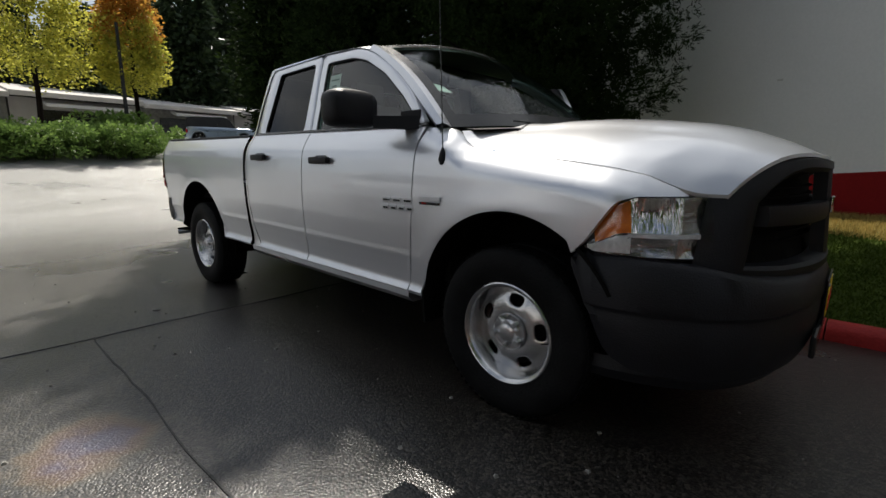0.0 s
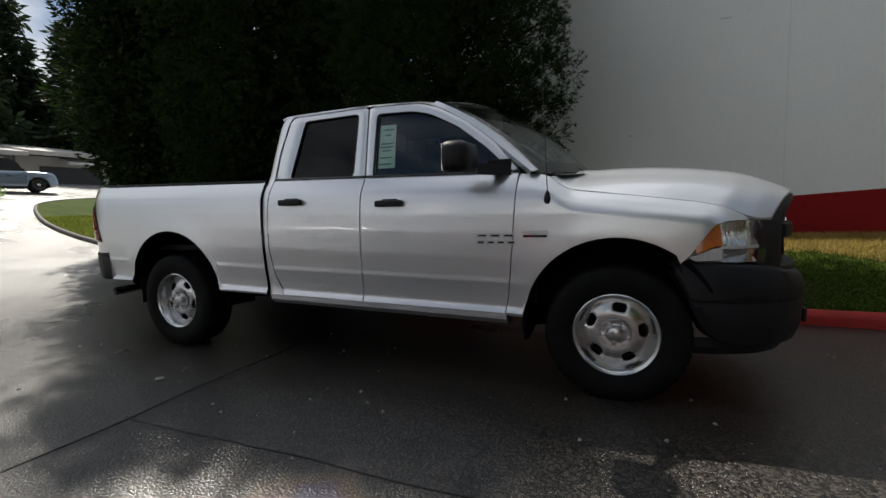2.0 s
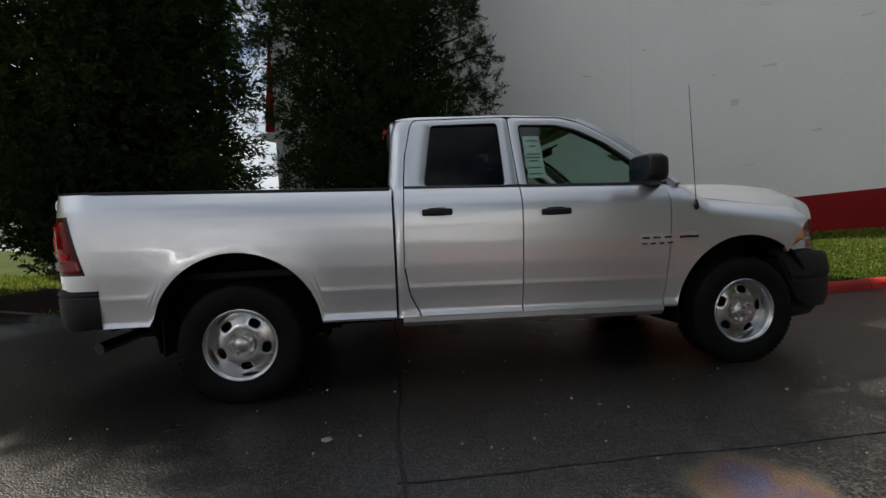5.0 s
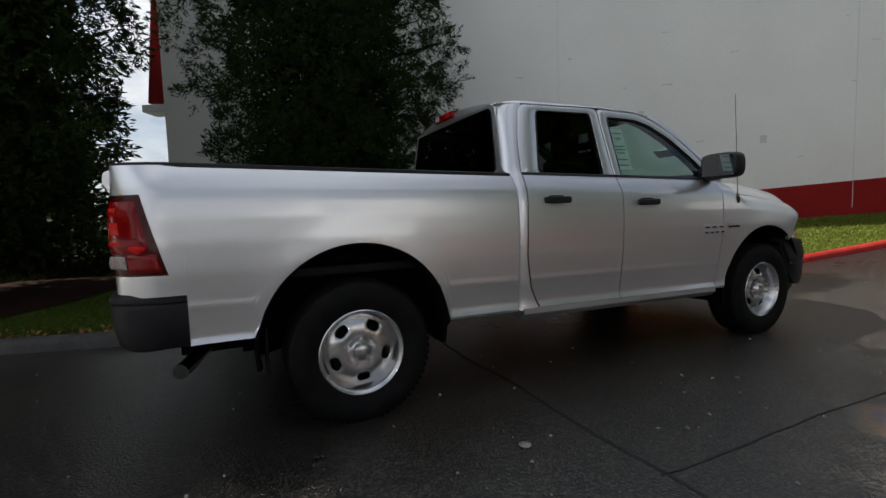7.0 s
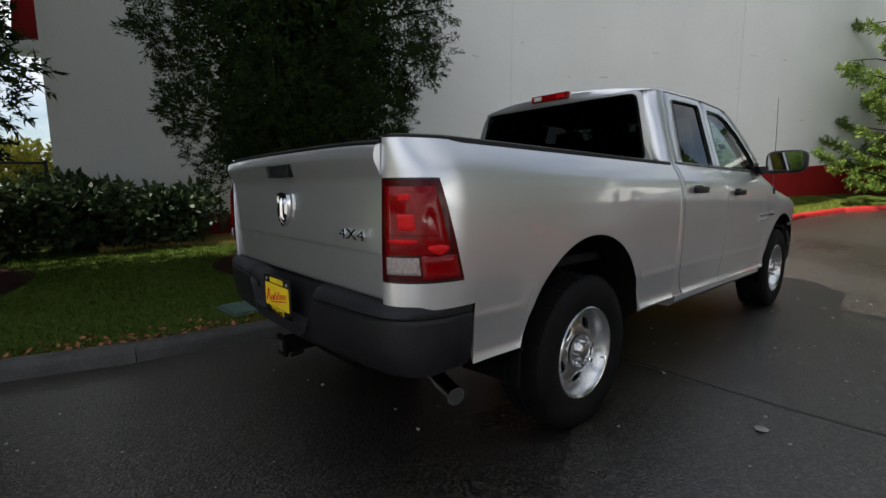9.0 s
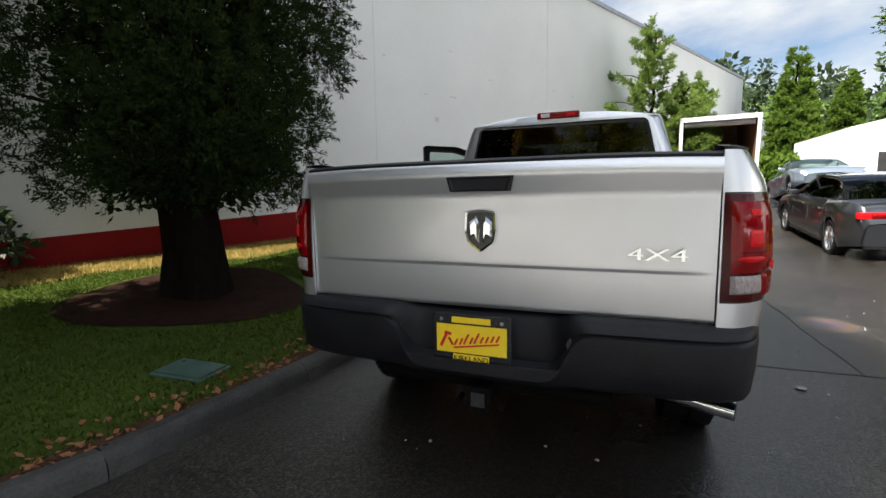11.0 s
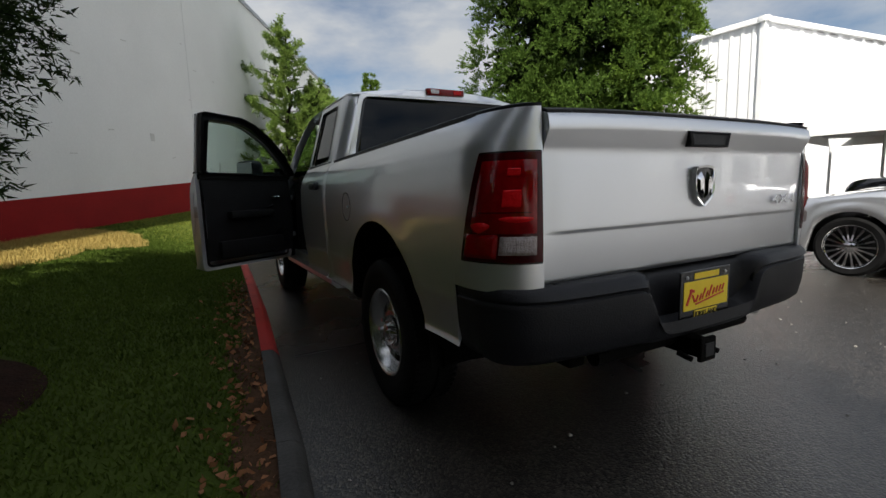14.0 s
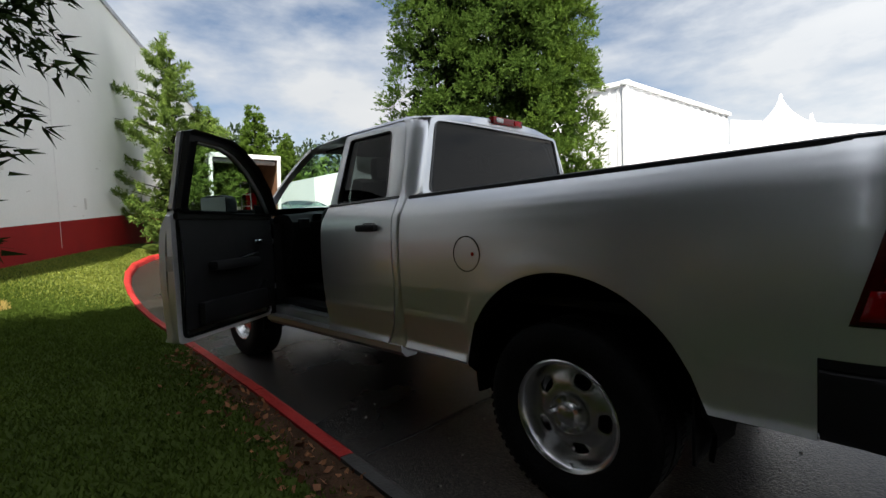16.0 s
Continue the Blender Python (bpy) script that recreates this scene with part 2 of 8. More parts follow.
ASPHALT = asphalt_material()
WALL = surface("painted concrete wall", (0.70, 0.70, 0.675), (0.80, 0.80, 0.775), 0.75, 0.5, 30, bump=0.1)
RED_PAINT = surface("dark red wall paint", (0.19, 0.008, 0.009), (0.27, 0.013, 0.013), 0.65, 1.2, 40, bump=0.1, specular=0.12)
RED_KERB = surface("worn red kerb paint", (0.24, 0.013, 0.013), (0.42, 0.032, 0.028), 0.55, 5, 60, bump=0.4, random=0.12, specular=0.2)
CONCRETE = surface("weathered concrete", (0.13, 0.125, 0.115), (0.33, 0.32, 0.29), 0.7, 4, 70, bump=0.5, random=0.12)
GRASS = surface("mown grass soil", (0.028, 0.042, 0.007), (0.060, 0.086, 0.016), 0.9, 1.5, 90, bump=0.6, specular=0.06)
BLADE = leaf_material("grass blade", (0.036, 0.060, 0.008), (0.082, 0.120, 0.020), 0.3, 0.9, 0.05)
# straw tone of dry blades, brightened to carry the sun on the strip
DRY = leaf_material("dry sunlit grass blade", (0.30, 0.22, 0.065), (0.50, 0.38, 0.13), 0.3, 0.7, 0.08)
MULCH = surface("bark mulch", (0.010, 0.005, 0.004), (0.036, 0.017, 0.012), 0.9, 12, 60, bump=1.0, specular=0.06)
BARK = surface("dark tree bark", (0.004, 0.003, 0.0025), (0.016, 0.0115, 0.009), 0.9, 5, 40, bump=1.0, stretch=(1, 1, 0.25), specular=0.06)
KERB_STONE = surface("dark damp kerb concrete", (0.024, 0.023, 0.022), (0.065, 0.063, 0.060), 0.6, 4, 70, bump=0.5, random=0.15, specular=0.2)
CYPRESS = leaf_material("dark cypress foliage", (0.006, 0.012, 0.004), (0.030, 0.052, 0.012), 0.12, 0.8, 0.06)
SPRUCE = leaf_material("yellow-green spruce needles", (0.05, 0.10, 0.02), (0.20, 0.28, 0.06), 0.3, 0.6, 0.08)
LAUREL = leaf_material("mid green laurel leaves", (0.040, 0.082, 0.014), (0.105, 0.170, 0.032), 0.35, 0.6, 0.06)
CEDAR = leaf_material("bright green cedar foliage", (0.050, 0.095, 0.013), (0.125, 0.195, 0.031), 0.3, 0.6, 0.06)
FIR = leaf_material("far dark fir needles", (0.012, 0.025, 0.012), (0.05, 0.075, 0.03), 0.15)
MAPLE = leaf_material("yellow-green turning maple leaves", (0.26, 0.28, 0.04), (0.58, 0.54, 0.10), 0.6)
MAPLE_ORANGE = leaf_material("orange turning maple leaves", (0.35, 0.12, 0.02), (0.55, 0.32, 0.06), 0.55)
HEDGE = leaf_material("low juniper leaves", (0.07, 0.13, 0.03), (0.22, 0.33, 0.08), 0.4)
WHITE_METAL = surface("white painted sheet metal", (0.74, 0.75, 0.76), (0.84, 0.84, 0.84), 0.5, 0.8, 40, bump=0.05)
TENT = surface("white tent fabric", (0.78, 0.78, 0.78), (0.86, 0.86, 0.86), 0.7, 2, 60, bump=0.1)
DARK = surface("dark interior", (0.01, 0.01, 0.01), (0.03, 0.03, 0.03), 0.8, 4, 60, bump=0.1)
GREY_ROOF = surface("pale roofing", (0.42, 0.40, 0.38), (0.58, 0.55, 0.52), 0.8, 1, 30, bump=0.2)
ORANGE = surface("orange plastic", (0.75, 0.10, 0.02), (0.9, 0.16, 0.04), 0.45, 5, 60, bump=0.1)
REFLECT = surface("white reflective band", (0.7, 0.7, 0.7), (0.85, 0.85, 0.85), 0.3, 5, 60, bump=0.05)
RUBBER = surface("black rubber", (0.003, 0.003, 0.0032), (0.010, 0.010, 0.0105), 0.7, 7, 90, bump=0.3, specular=0.1)
WOOD = surface("brown plywood lining", (0.12, 0.06, 0.035), (0.25, 0.13, 0.07), 0.6, 3, 30, bump=0.2)
STEEL = surface("galvanised steel", (0.30, 0.30, 0.31), (0.5, 0.5, 0.51), 0.4, 4, 60, metal=0.8, bump=0.1)


# ---- mesh helpers ----
def part(name, bm, material, parent=None, label="", smooth=False, kind=""):
    me = bpy.data.meshes.new(name)
    bmesh.ops.recalc_face_normals(bm, faces=bm.faces[:])
    bm.to_mesh(me)
    bm.free()
    me.materials.append(material)
    if smooth:
        me.polygons.foreach_set("use_smooth", [True] * len(me.polygons))
        if smooth != "all":
            me.set_sharp_from_angle(angle=radians(38))
    ob = new(name, me)
    ob.parent = parent
    return tagged(ob, label, kind=kind)


def raw(name, verts, faces, material, parent=None, label="", smooth=False, kind=""):
    """One mesh object straight from arrays; quick for many small pieces."""
    me = bpy.data.meshes.new(name)
    me.from_pydata(verts, [], faces)
    me.materials.append(material)
    if smooth:
        me.polygons.foreach_set("use_smooth", [True] * len(me.polygons))
        if smooth != "all":
            me.set_sharp_from_angle(angle=radians(38))
    ob = new(name, me)
    ob.parent = parent
    return tagged(ob, label, kind=kind)


def empty(name, m=None, label="", category="", group=""):
    ob = new(name)
    ob.empty_display_size = 0.2
    if m is not None:
        ob.matrix_basis = m
    return tagged(ob, label, category, group)


def box(bm, size, at=(0, 0, 0), bevel=0.0, turn=None, seg=2):
    m = Matrix.Translation(at) @ (turn or Matrix()) @ Matrix.Diagonal((*size, 1))
    vs = bmesh.ops.create_cube(bm, size=1.0, matrix=m)["verts"]
    if bevel:
        es = list({e for v in vs for e in v.link_edges})
        bmesh.ops.bevel(bm, geom=es, offset=bevel, segments=seg, affect="EDGES", profile=0.6)
    return bm


def boxed(size, at=(0, 0, 0), bevel=0.0, turn=None):
    return box(bmesh.new(), size, at, bevel, turn)


def rod(bm, a, b, r, r2=None, seg=12):
    a, b = Vector(a), Vector(b)
    d = b - a
    m = Matrix.Translation((a + b) / 2) @ d.to_track_quat("Z", "Y").to_matrix().to_4x4()
    bmesh.ops.create_cone(bm, cap_ends=True, segments=seg, radius1=r, radius2=r if r2 is None else r2, depth=d.length, matrix=m)
    return bm


def rings(bm, loops, closed=True, cap0=False, cap1=False):
    """Skin between loops of equal count."""
    vs = [[bm.verts.new(p) for p in lp] for lp in loops]
    n = len(vs[0])
    for a, b in zip(vs, vs[1:]):
        for i in range(n if closed else n - 1):
            j = (i + 1) % n
            bm.faces.new((a[i], a[j], b[j], b[i]))
    if cap0:
        bm.faces.new(vs[0])
    if cap1:
        bm.faces.new(vs[-1])
    return bm


def lathe(profile, seg=48, axis="Y", bm=None):
    """Turn (radius, along) pairs round an axis."""
    bm = bm or bmesh.new()
    loops = []
    for r, h in profile:
        lp = []
        for i in range(seg):
            a = 2 * math.pi * i / seg
            c, s = r * math.cos(a), r * math.sin(a)
            lp.append((c, h, s) if axis == "Y" else (c, s, h))
        loops.append(lp)
    return rings(bm, loops)


def grid(nu, nv, fn, bm=None):
    """A sheet of nu x nv cells; fn(u, v) with u, v from 0 to 1 gives the place."""
    bm = bm or bmesh.new()
    vs = [[bm.verts.new(fn(i / nu, j / nv)) for j in range(nv + 1)] for i in range(nu + 1)]
    for i in range(nu):
        for j in range(nv):
            bm.faces.new((vs[i][j], vs[i + 1][j], vs[i + 1][j + 1], vs[i][j + 1]))
    return bm


def lerp_table(table, x):
    """Piecewise smooth reading of a small table of (x, value)."""
    if x <= table[0][0]:
        return table[0][1]
    for (a, va), (b, vb) in zip(table, table[1:]):
        if x <= b:
            return va + (vb - va) * (x - a) / (b - a)
    return table[-1][1]


def spline(points, n):
    """n + 1 points on a Catmull-Rom curve through the given points."""
    pts = [Vector(p) for p in points]
    pts = [2 * pts[0] - pts[1]] + pts + [2 * pts[-1] - pts[-2]]
    k = len(pts) - 3
    out = []
    for i in range(n + 1):
        s = min(i / n * k, k - 1e-6)
        j, t = int(s), s - int(s)
        a, b, c, d = pts[j:j + 4]
        out.append(0.5 * (2 * b + (c - a) * t + (2 * a - 5 * b + 4 * c - d) * t * t + (3 * b - a - 3 * c + d) * t ** 3))
    return out


# ---- large structure ----
WALL_A, WALL_B = 6.3, -0.48
WALL_X0, WALL_X1 = -3.6, 27.0


def rise(x, y=0.0):
    """Height of the pavement: level round the truck, rising ahead of it."""
    if x < -60:
        return 6.08
    if x < -22:
        return 1.52 + 0.12 * (-22 - x)
    if x < -6:
        return 0.00594 * (x + 6) ** 2
    if x < 3:
        return 0.0
    if x < 9:
        return 0.0085 * (x - 3) ** 2
    if x < 24:
        return 0.306 + 0.1 * (x - 9)
    return 1.806 + 0.1 * 16 * (1 - math.exp(-(x - 24) / 16))


KERB = spline([(-27, 19), (-26, 13.5), (-23.5, 9.0), (-19, 6.5), (-13.5, 4.95), (-9, 4.15), (-6.2, 3.0), (-4.6, 1.95), (-3.4, 1.62), (-2.7, 1.525), (-1.7, 1.465), (-0.8, 1.40), (0.5, 1.32), (3, 1.22), (4.8, 1.16), (6.5, 1.02), (8.1, 0.82), (9.67, 0.48), (11, -0.05), (12.0, -0.95), (12.6, -2.2), (13.1, -3.6)], 160)
KERB = [Vector((p.x, p.y)) for p in KERB]


def kerb_y(x):
    best = None
    for a, b in zip(KERB, KERB[1:]):
        if a.x <= x <= b.x:
            return a.y + (b.y - a.y) * (x - a.x) / max(1e-6, b.x - a.x)
    return KERB[0].y if x < KERB[0].x else KERB[-1].y


def wall_y(x):
    return WALL_A + WALL_B * x


def wall_base(x):
    return 0.42 + 0.043 * x if x > -6 else 0.16


def lawn_z(x, y):
    """Height of the lawn between the kerb and the wall."""
    ky = kerb_y(x)
    wy = max(wall_y(x), ky + 0.6)
    t = min(1.0, max(0.0, (y - ky) / (wy - ky)))
    top = wall_base(x) if x > -4 else max(0.2, 0.25 + 0.02 * (x + 4))
    lo = 0.095 + rise(x)
    return lo + (max(top, lo + 0.02) - lo) * (t * t * (3 - 2 * t))


def ground_sheet():
    xs = sorted(set([-900, -400, -200, -120, -80, -60, -50, -40] + [-30 + i * 2 for i in range(48)] + [80, 120, 200, 400, 900]))
    ys = sorted(set([-900, -400, -200, -100, -60, -40] + [-30 + i * 3 for i in range(21)] + [40, 60, 100, 200, 400, 900]))
    verts = [(x, y, rise(x, y)) for x in xs for y in ys]
    m = len(ys)
    faces = [(i * m + j, (i + 1) * m + j, (i + 1) * m + j + 1, i * m + j + 1) for i in range(len(xs) - 1) for j in range(m - 1)]
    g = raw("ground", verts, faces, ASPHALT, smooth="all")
    tagged(g, "wet dark asphalt pavement with worn stone grain", "pavement", kind="structure")


def lawn_sheet():
    cols = []
    for i in range(0, len(KERB)):
        k = KERB[i]
        if k.x > 13.1:
            continue
        far = max(wall_y(k.x), k.y + 0.35) if k.x > WALL_X0 else max(k.y + 0.4, 16.5)
        cols.append([(k.x, k.y + 0.1 + (far - k.y - 0.1) * j / 16) for j in range(17)])
    verts, faces = [], []
    for c in cols:
        verts += [(x, y, lawn_z(x, y)) for x, y in c]
    for i in range(len(cols) - 1):
        for j in range(16):
            a = i * 17 + j
            faces.append((a, a + 17, a + 18, a + 1))
    lawn = raw("lawn", verts, faces, GRASS, smooth="all")
    tagged(lawn, "shaded mown lawn strip between kerb and wall", "lawn", kind="structure")
    return lawn


def building_wall():
    """The long windowless wall: upper pale field, dark red plinth band, cap at the roof line."""
    d = Vector((1, WALL_B, 0)).normalized()
    nrm = Vector((-d.y, d.x, 0))  # away from the road
    n = 16
    def at(x, off, z):
        return Vector((x, wall_y(x), 0)) + nrm * off + Vector((0, 0, z))
    top = lambda x: 7.35 + 0.016 * x
    band = lambda x: 0.87 + 0.073 * x
    def slab(name, lo, hi, front, back, mat, parent=None):
        bm = bmesh.new()
        lp = []
        for i in range(n + 1):
            x = WALL_X0 + (WALL_X1 - WALL_X0) * i / n
            lp.append([at(x, front, lo(x)), at(x, front, hi(x)), at(x, back, hi(x)), at(x, back, lo(x))])
        rings(bm, lp, cap0=True, cap1=True)
        return part(name, bm, mat, parent)
    w = slab("wall_south", band, top, 0, 0.35, WALL)
    tagged(w, "tall blank pale grey painted concrete wall of a warehouse", "wall", kind="structure")
    slab("plinth_band", lambda x: -0.3, band, -0.004, 0.35, RED_PAINT, w)["label"] = "dark red painted band along the wall foot"
    slab("roof_edge", top, lambda x: top(x) + 0.12, -0.06, 0.4, STEEL, w)["label"] = "thin grey metal roof edge"
    return w, at


ground_sheet()
lawn = lawn_sheet()
wall_obj, wall_at = building_wall()


# ---- the pickup truck ----
def paint_material(name, base, rough=0.34):
    """Metallic car paint under a clear coat, faint dust."""
    m, n, l, p = nodes_of(name)
    tc, dust = n.new("ShaderNodeTexCoord"), n.new("ShaderNodeTexNoise")
    dust.inputs["Scale"].default_value, dust.inputs["Detail"].default_value = 2.2, 2
    l.new(tc.outputs["Object"], dust.inputs["Vector"])
    mix = n.new("ShaderNodeMix")
    mix.data_type = "RGBA"
    mix.inputs[6].default_value = (*[c * 0.96 for c in base], 1)
    mix.inputs[7].default_value = (*[min(1, c * 1.04) for c in base], 1)
    l.new(dust.outputs["Fac"], mix.inputs[0])
    l.new(mix.outputs[2], p.inputs["Base Color"])
    p.inputs["Roughness"].default_value = rough
    p.inputs["Metallic"].default_value = 0.82
    p.inputs["Coat Weight"].default_value = 1.0
    p.inputs["Coat Roughness"].default_value = 0.02
    return m


SILVER = paint_material("bright silver metallic paint", (0.675, 0.685, 0.715), 0.35)
BLACK_PLASTIC = surface("textured black plastic", (0.006, 0.006, 0.0078), (0.013, 0.013, 0.016), 0.48, 6, 160, bump=0.2, specular=0.24)
GLOSS_BLACK = surface("smooth black trim", (0.008, 0.008, 0.009), (0.015, 0.015, 0.016), 0.25, 6, 60, bump=0.0)
CABIN = surface("dark grey cabin trim", (0.004, 0.004, 0.0045), (0.012, 0.012, 0.013), 0.65, 6, 120, bump=0.2, specular=0.2)
CLOTH = surface("dark grey seat cloth", (0.03, 0.03, 0.032), (0.07, 0.07, 0.073), 0.9, 8, 200, bump=0.4)
CHROME = surface("bright chrome", (0.75, 0.75, 0.76), (0.85, 0.85, 0.86), 0.10, 4, 40, metal=1.0, bump=0.0, spread=0.03)
WHEEL_STEEL = surface("silver painted wheel steel", (0.50, 0.50, 0.505), (0.60, 0.60, 0.605), 0.26, 3, 30, metal=0.95, bump=0.0, spread=0.02, coat=0.2)
UNDER = surface("near-black underbody", (0.002, 0.002, 0.002), (0.007, 0.0065, 0.006), 0.8, 5, 60, bump=0.4, specular=0.06)
PRIVACY = pane_material("dark privacy glass", (0.06, 0.066, 0.07), 1.36)
REAR_GLASS = pane_material("black rear glass", (0.022, 0.024, 0.027), 1.4)
TINTED = pane_material("lightly green tinted glass", (0.62, 0.76, 0.71), 1.85)
CLEAR = pane_material("clear lamp lens", (0.93, 0.94, 0.95))
LAMP_RED = surface("red lamp housing", (0.13, 0.001, 0.002), (0.24, 0.002, 0.004), 0.06, 14, 60, bump=0.0, coat=0.0, specular=0.3, spread=0.01)
LAMP_RED_BRIGHT = surface("bright red reflector", (0.42, 0.004, 0.006), (0.62, 0.010, 0.014), 0.2, 60, 200, bump=0.2, coat=0.0, specular=0.15)
LAMP_WHITE = surface("ribbed clear reflector", (0.55, 0.53, 0.52), (0.85, 0.84, 0.82), 0.18, 60, 200, bump=0.8, coat=1.0)
LAMP_DEEP = surface("deep red lamp rim", (0.030, 0.001, 0.002), (0.06, 0.002, 0.003), 0.15, 10, 60, bump=0.0, specular=0.25)
REVERSE_LENS = surface("smoked ribbed reversing lens", (0.22, 0.17, 0.17), (0.50, 0.44, 0.43), 0.2, 50, 160, bump=0.7, stretch=(1, 3, 1), specular=0.4)
LAMP_BOWL = surface("silvered reflector", (0.70, 0.71, 0.73), (0.93, 0.93, 0.95), 0.12, 12, 26, metal=1.0, bump=0.9, stretch=(2.2, 2.2, 0.5))
LAMP_GREY = surface("grey lamp housing", (0.34, 0.34, 0.36), (0.55, 0.55, 0.57), 0.2, 20, 40, metal=0.9, bump=0.5, stretch=(0.6, 0.6, 2.0))
AMBER = surface("amber turn lens", (0.65, 0.13, 0.01), (0.9, 0.24, 0.02), 0.12, 40, 160, bump=0.5, coat=1.0)
YELLOW = surface("yellow plate", (0.80, 0.55, 0.01), (0.88, 0.64, 0.02), 0.5, 6, 60, bump=0.0)
PLATE_RED = surface("red print", (0.55, 0.01, 0.01), (0.62, 0.02, 0.02), 0.5, 6, 60, bump=0.0)
PAPER = surface("printed white paper", (0.62, 0.66, 0.64), (0.78, 0.80, 0.78), 0.7, 30, 120, bump=0.0)
BADGE = surface("satin silver badge", (0.50, 0.51, 0.53), (0.62, 0.63, 0.65), 0.38, 6, 60, metal=0.55, bump=0.0)
INK = surface("grey-green print", (0.20, 0.26, 0.24), (0.3, 0.36, 0.34), 0.7, 20, 120, bump=0.0)

RAKE = 0.018
PROFILE = [(0.43, 0.89), (0.465, 0.950), (0.495, 0.986), (0.535, 0.966), (0.60, 0.972), (0.672, 0.983), (0.692, 0.988), (0.700, 0.990), (0.709, 0.986),
           (0.85, 0.998), (1.0, 1.002), (1.12, 0.999), (1.20, 0.992), (1.25, 0.982), (1.285, 0.966), (1.33, 0.940), (1.37, 0.912), (1.40, 0.885)]
ARCH = {1: (1.785, 0.43, 0.525), -1: (-1.785, 0.465, 0.535)}


def smooth_table(table, x):
    lo = lerp_table(table, x - 0.006)
    hi = lerp_table(table, x + 0.006)
    return (lo + hi + 2 * lerp_table(table, x)) / 4


def side_y(x, z):
    """Half width of the body side at a length and a height."""
    y = smooth_table(PROFILE, z + RAKE * x)
    for cx, cz, r in ARCH.values():
        d = math.hypot(x - cx, z - cz) - r
        if z > 0.42 and d > -0.08:
            y += 0.009 * math.exp(-(d / 0.10) ** 2)
    if x > 2.2:
        y -= 0.23 * ((x - 2.2) / 0.35) ** 2
    return y


def pane_y(z):
    return 0.908 - (z - 1.38) * 0.29


def arch_low(x, low, which):
    cx, cz, r = ARCH[which]
    d = abs(x - cx)
    return max(low, cz + math.sqrt(r * r - d * d)) if d < r else low


def sill(x):
    return 0.455 - RAKE * x


def panel(name, cols, material, parent, s, rim=0.03, label="", smooth=True):
    """A skin from columns of (x, half width, z), with its edges turned inwards so that gaps have depth."""
    bm = bmesh.new()
    vs = [[bm.verts.new((x, s * y, z)) for x, y, z in c] for c in cols]
    for a, b in zip(vs, vs[1:]):
        for i in range(len(a) - 1):
            q = []
            for v in (a[i], b[i], b[i + 1], a[i + 1]):
                if all((v.co - w.co).length > 1e-5 for w in q):
                    q.append(v)
            if len(q) > 2:
                bm.faces.new(q)
    if rim:
        edge = [c[0] for c in vs] + vs[-1][1:] + [c[-1] for c in vs[-2::-1]] + vs[0][-2:0:-1]
        back = [bm.verts.new((v.co.x, v.co.y - s * rim, v.co.z)) for v in edge]
        for i in range(len(edge)):
            j = (i + 1) % len(edge)
            if (edge[i].co - edge[j].co).length > 1e-5:
                bm.faces.new((edge[i], back[i], back[j], edge[j]))
    return part(name, bm, material, parent, label, smooth)


def columns(x0, x1, n, low, high, rows=26, yfn=side_y, extra=()):
    xs = sorted([x0 + (x1 - x0) * i / n for i in range(n + 1)] + list(extra))
    out = []
    for x in xs:
        lo, hi = low(x), high(x)
        out.append([(x, yfn(x, lo + (hi - lo) * j / rows), lo + (hi - lo) * j / rows) for j in range(rows + 1)])
    return out


def frame_ring(name, outer, inner, material, parent, s, depth=0.035, n=72, label=""):
    """A frame between two outlines in the side plane, laid on the slanted window plane, with a turned-in inner edge."""
    def even(poly):
        pts = [Vector(p) for p in poly]
        pts.append(pts[0])
        lens = [0]
        for a, b in zip(pts, pts[1:]):
            lens.append(lens[-1] + (b - a).length)
        out = []
        for i in range(n):
            d = lens[-1] * i / n
            k = max(j for j in range(len(lens) - 1) if lens[j] <= d + 1e-9)
            out.append(pts[k].lerp(pts[k + 1], (d - lens[k]) / max(1e-9, lens[k + 1] - lens[k])))
        return out
    o, i_ = even(outer), even(inner)
    k = min(range(n), key=lambda q: sum((o[j] - i_[(j + q) % n]).length for j in range(0, n, 6)))
    i_ = i_[k:] + i_[:k]
    loops = []
    for t, dy in ((0, -depth), (0, -0.004), (0.06, 0), (0.5, 0.003), (0.94, 0), (1, -0.006), (1, -depth)):
        loops.append([(a.lerp(b, t).x, s * (pane_y(a.lerp(b, t).y) + dy), a.lerp(b, t).y) for a, b in zip(o, i_)])
    return part(name, rings(bmesh.new(), loops), material, parent, label, True)


def round_poly(pts, r=0.04, n=5):
    """Corners of an outline rounded off."""
    out = []
    P = [Vector(p) for p in pts]
    for i, p in enumerate(P):
        a, b = P[i - 1], P[(i + 1) % len(P)]
        rr = min(r, (a - p).length * 0.45, (b - p).length * 0.45)
        q0, q1 = p + (a - p).normalized() * rr, p + (b - p).normalized() * rr
        for j in range(n + 1):
            t = j / n
            out.append(q0.lerp(p, t).lerp(p.lerp(q1, t), t))
    return out


def pane(name, poly, material, parent, s, inset=0.016, label=""):
    """A glass pane on the slanted window plane, 5 mm thick."""
    bm = bmesh.new()
    pts = [Vector(p) for p in poly]
    c = sum(pts, Vector((0, 0))) / len(pts)
    pts = [c + (p - c) * 1.02 for p in pts]
    vs = [bm.verts.new((p.x, s * (pane_y(p.y) - inset), p.y)) for p in pts]
    bm.faces.new(vs)
    ob = part(name, bm, material, parent, label)
    return ob


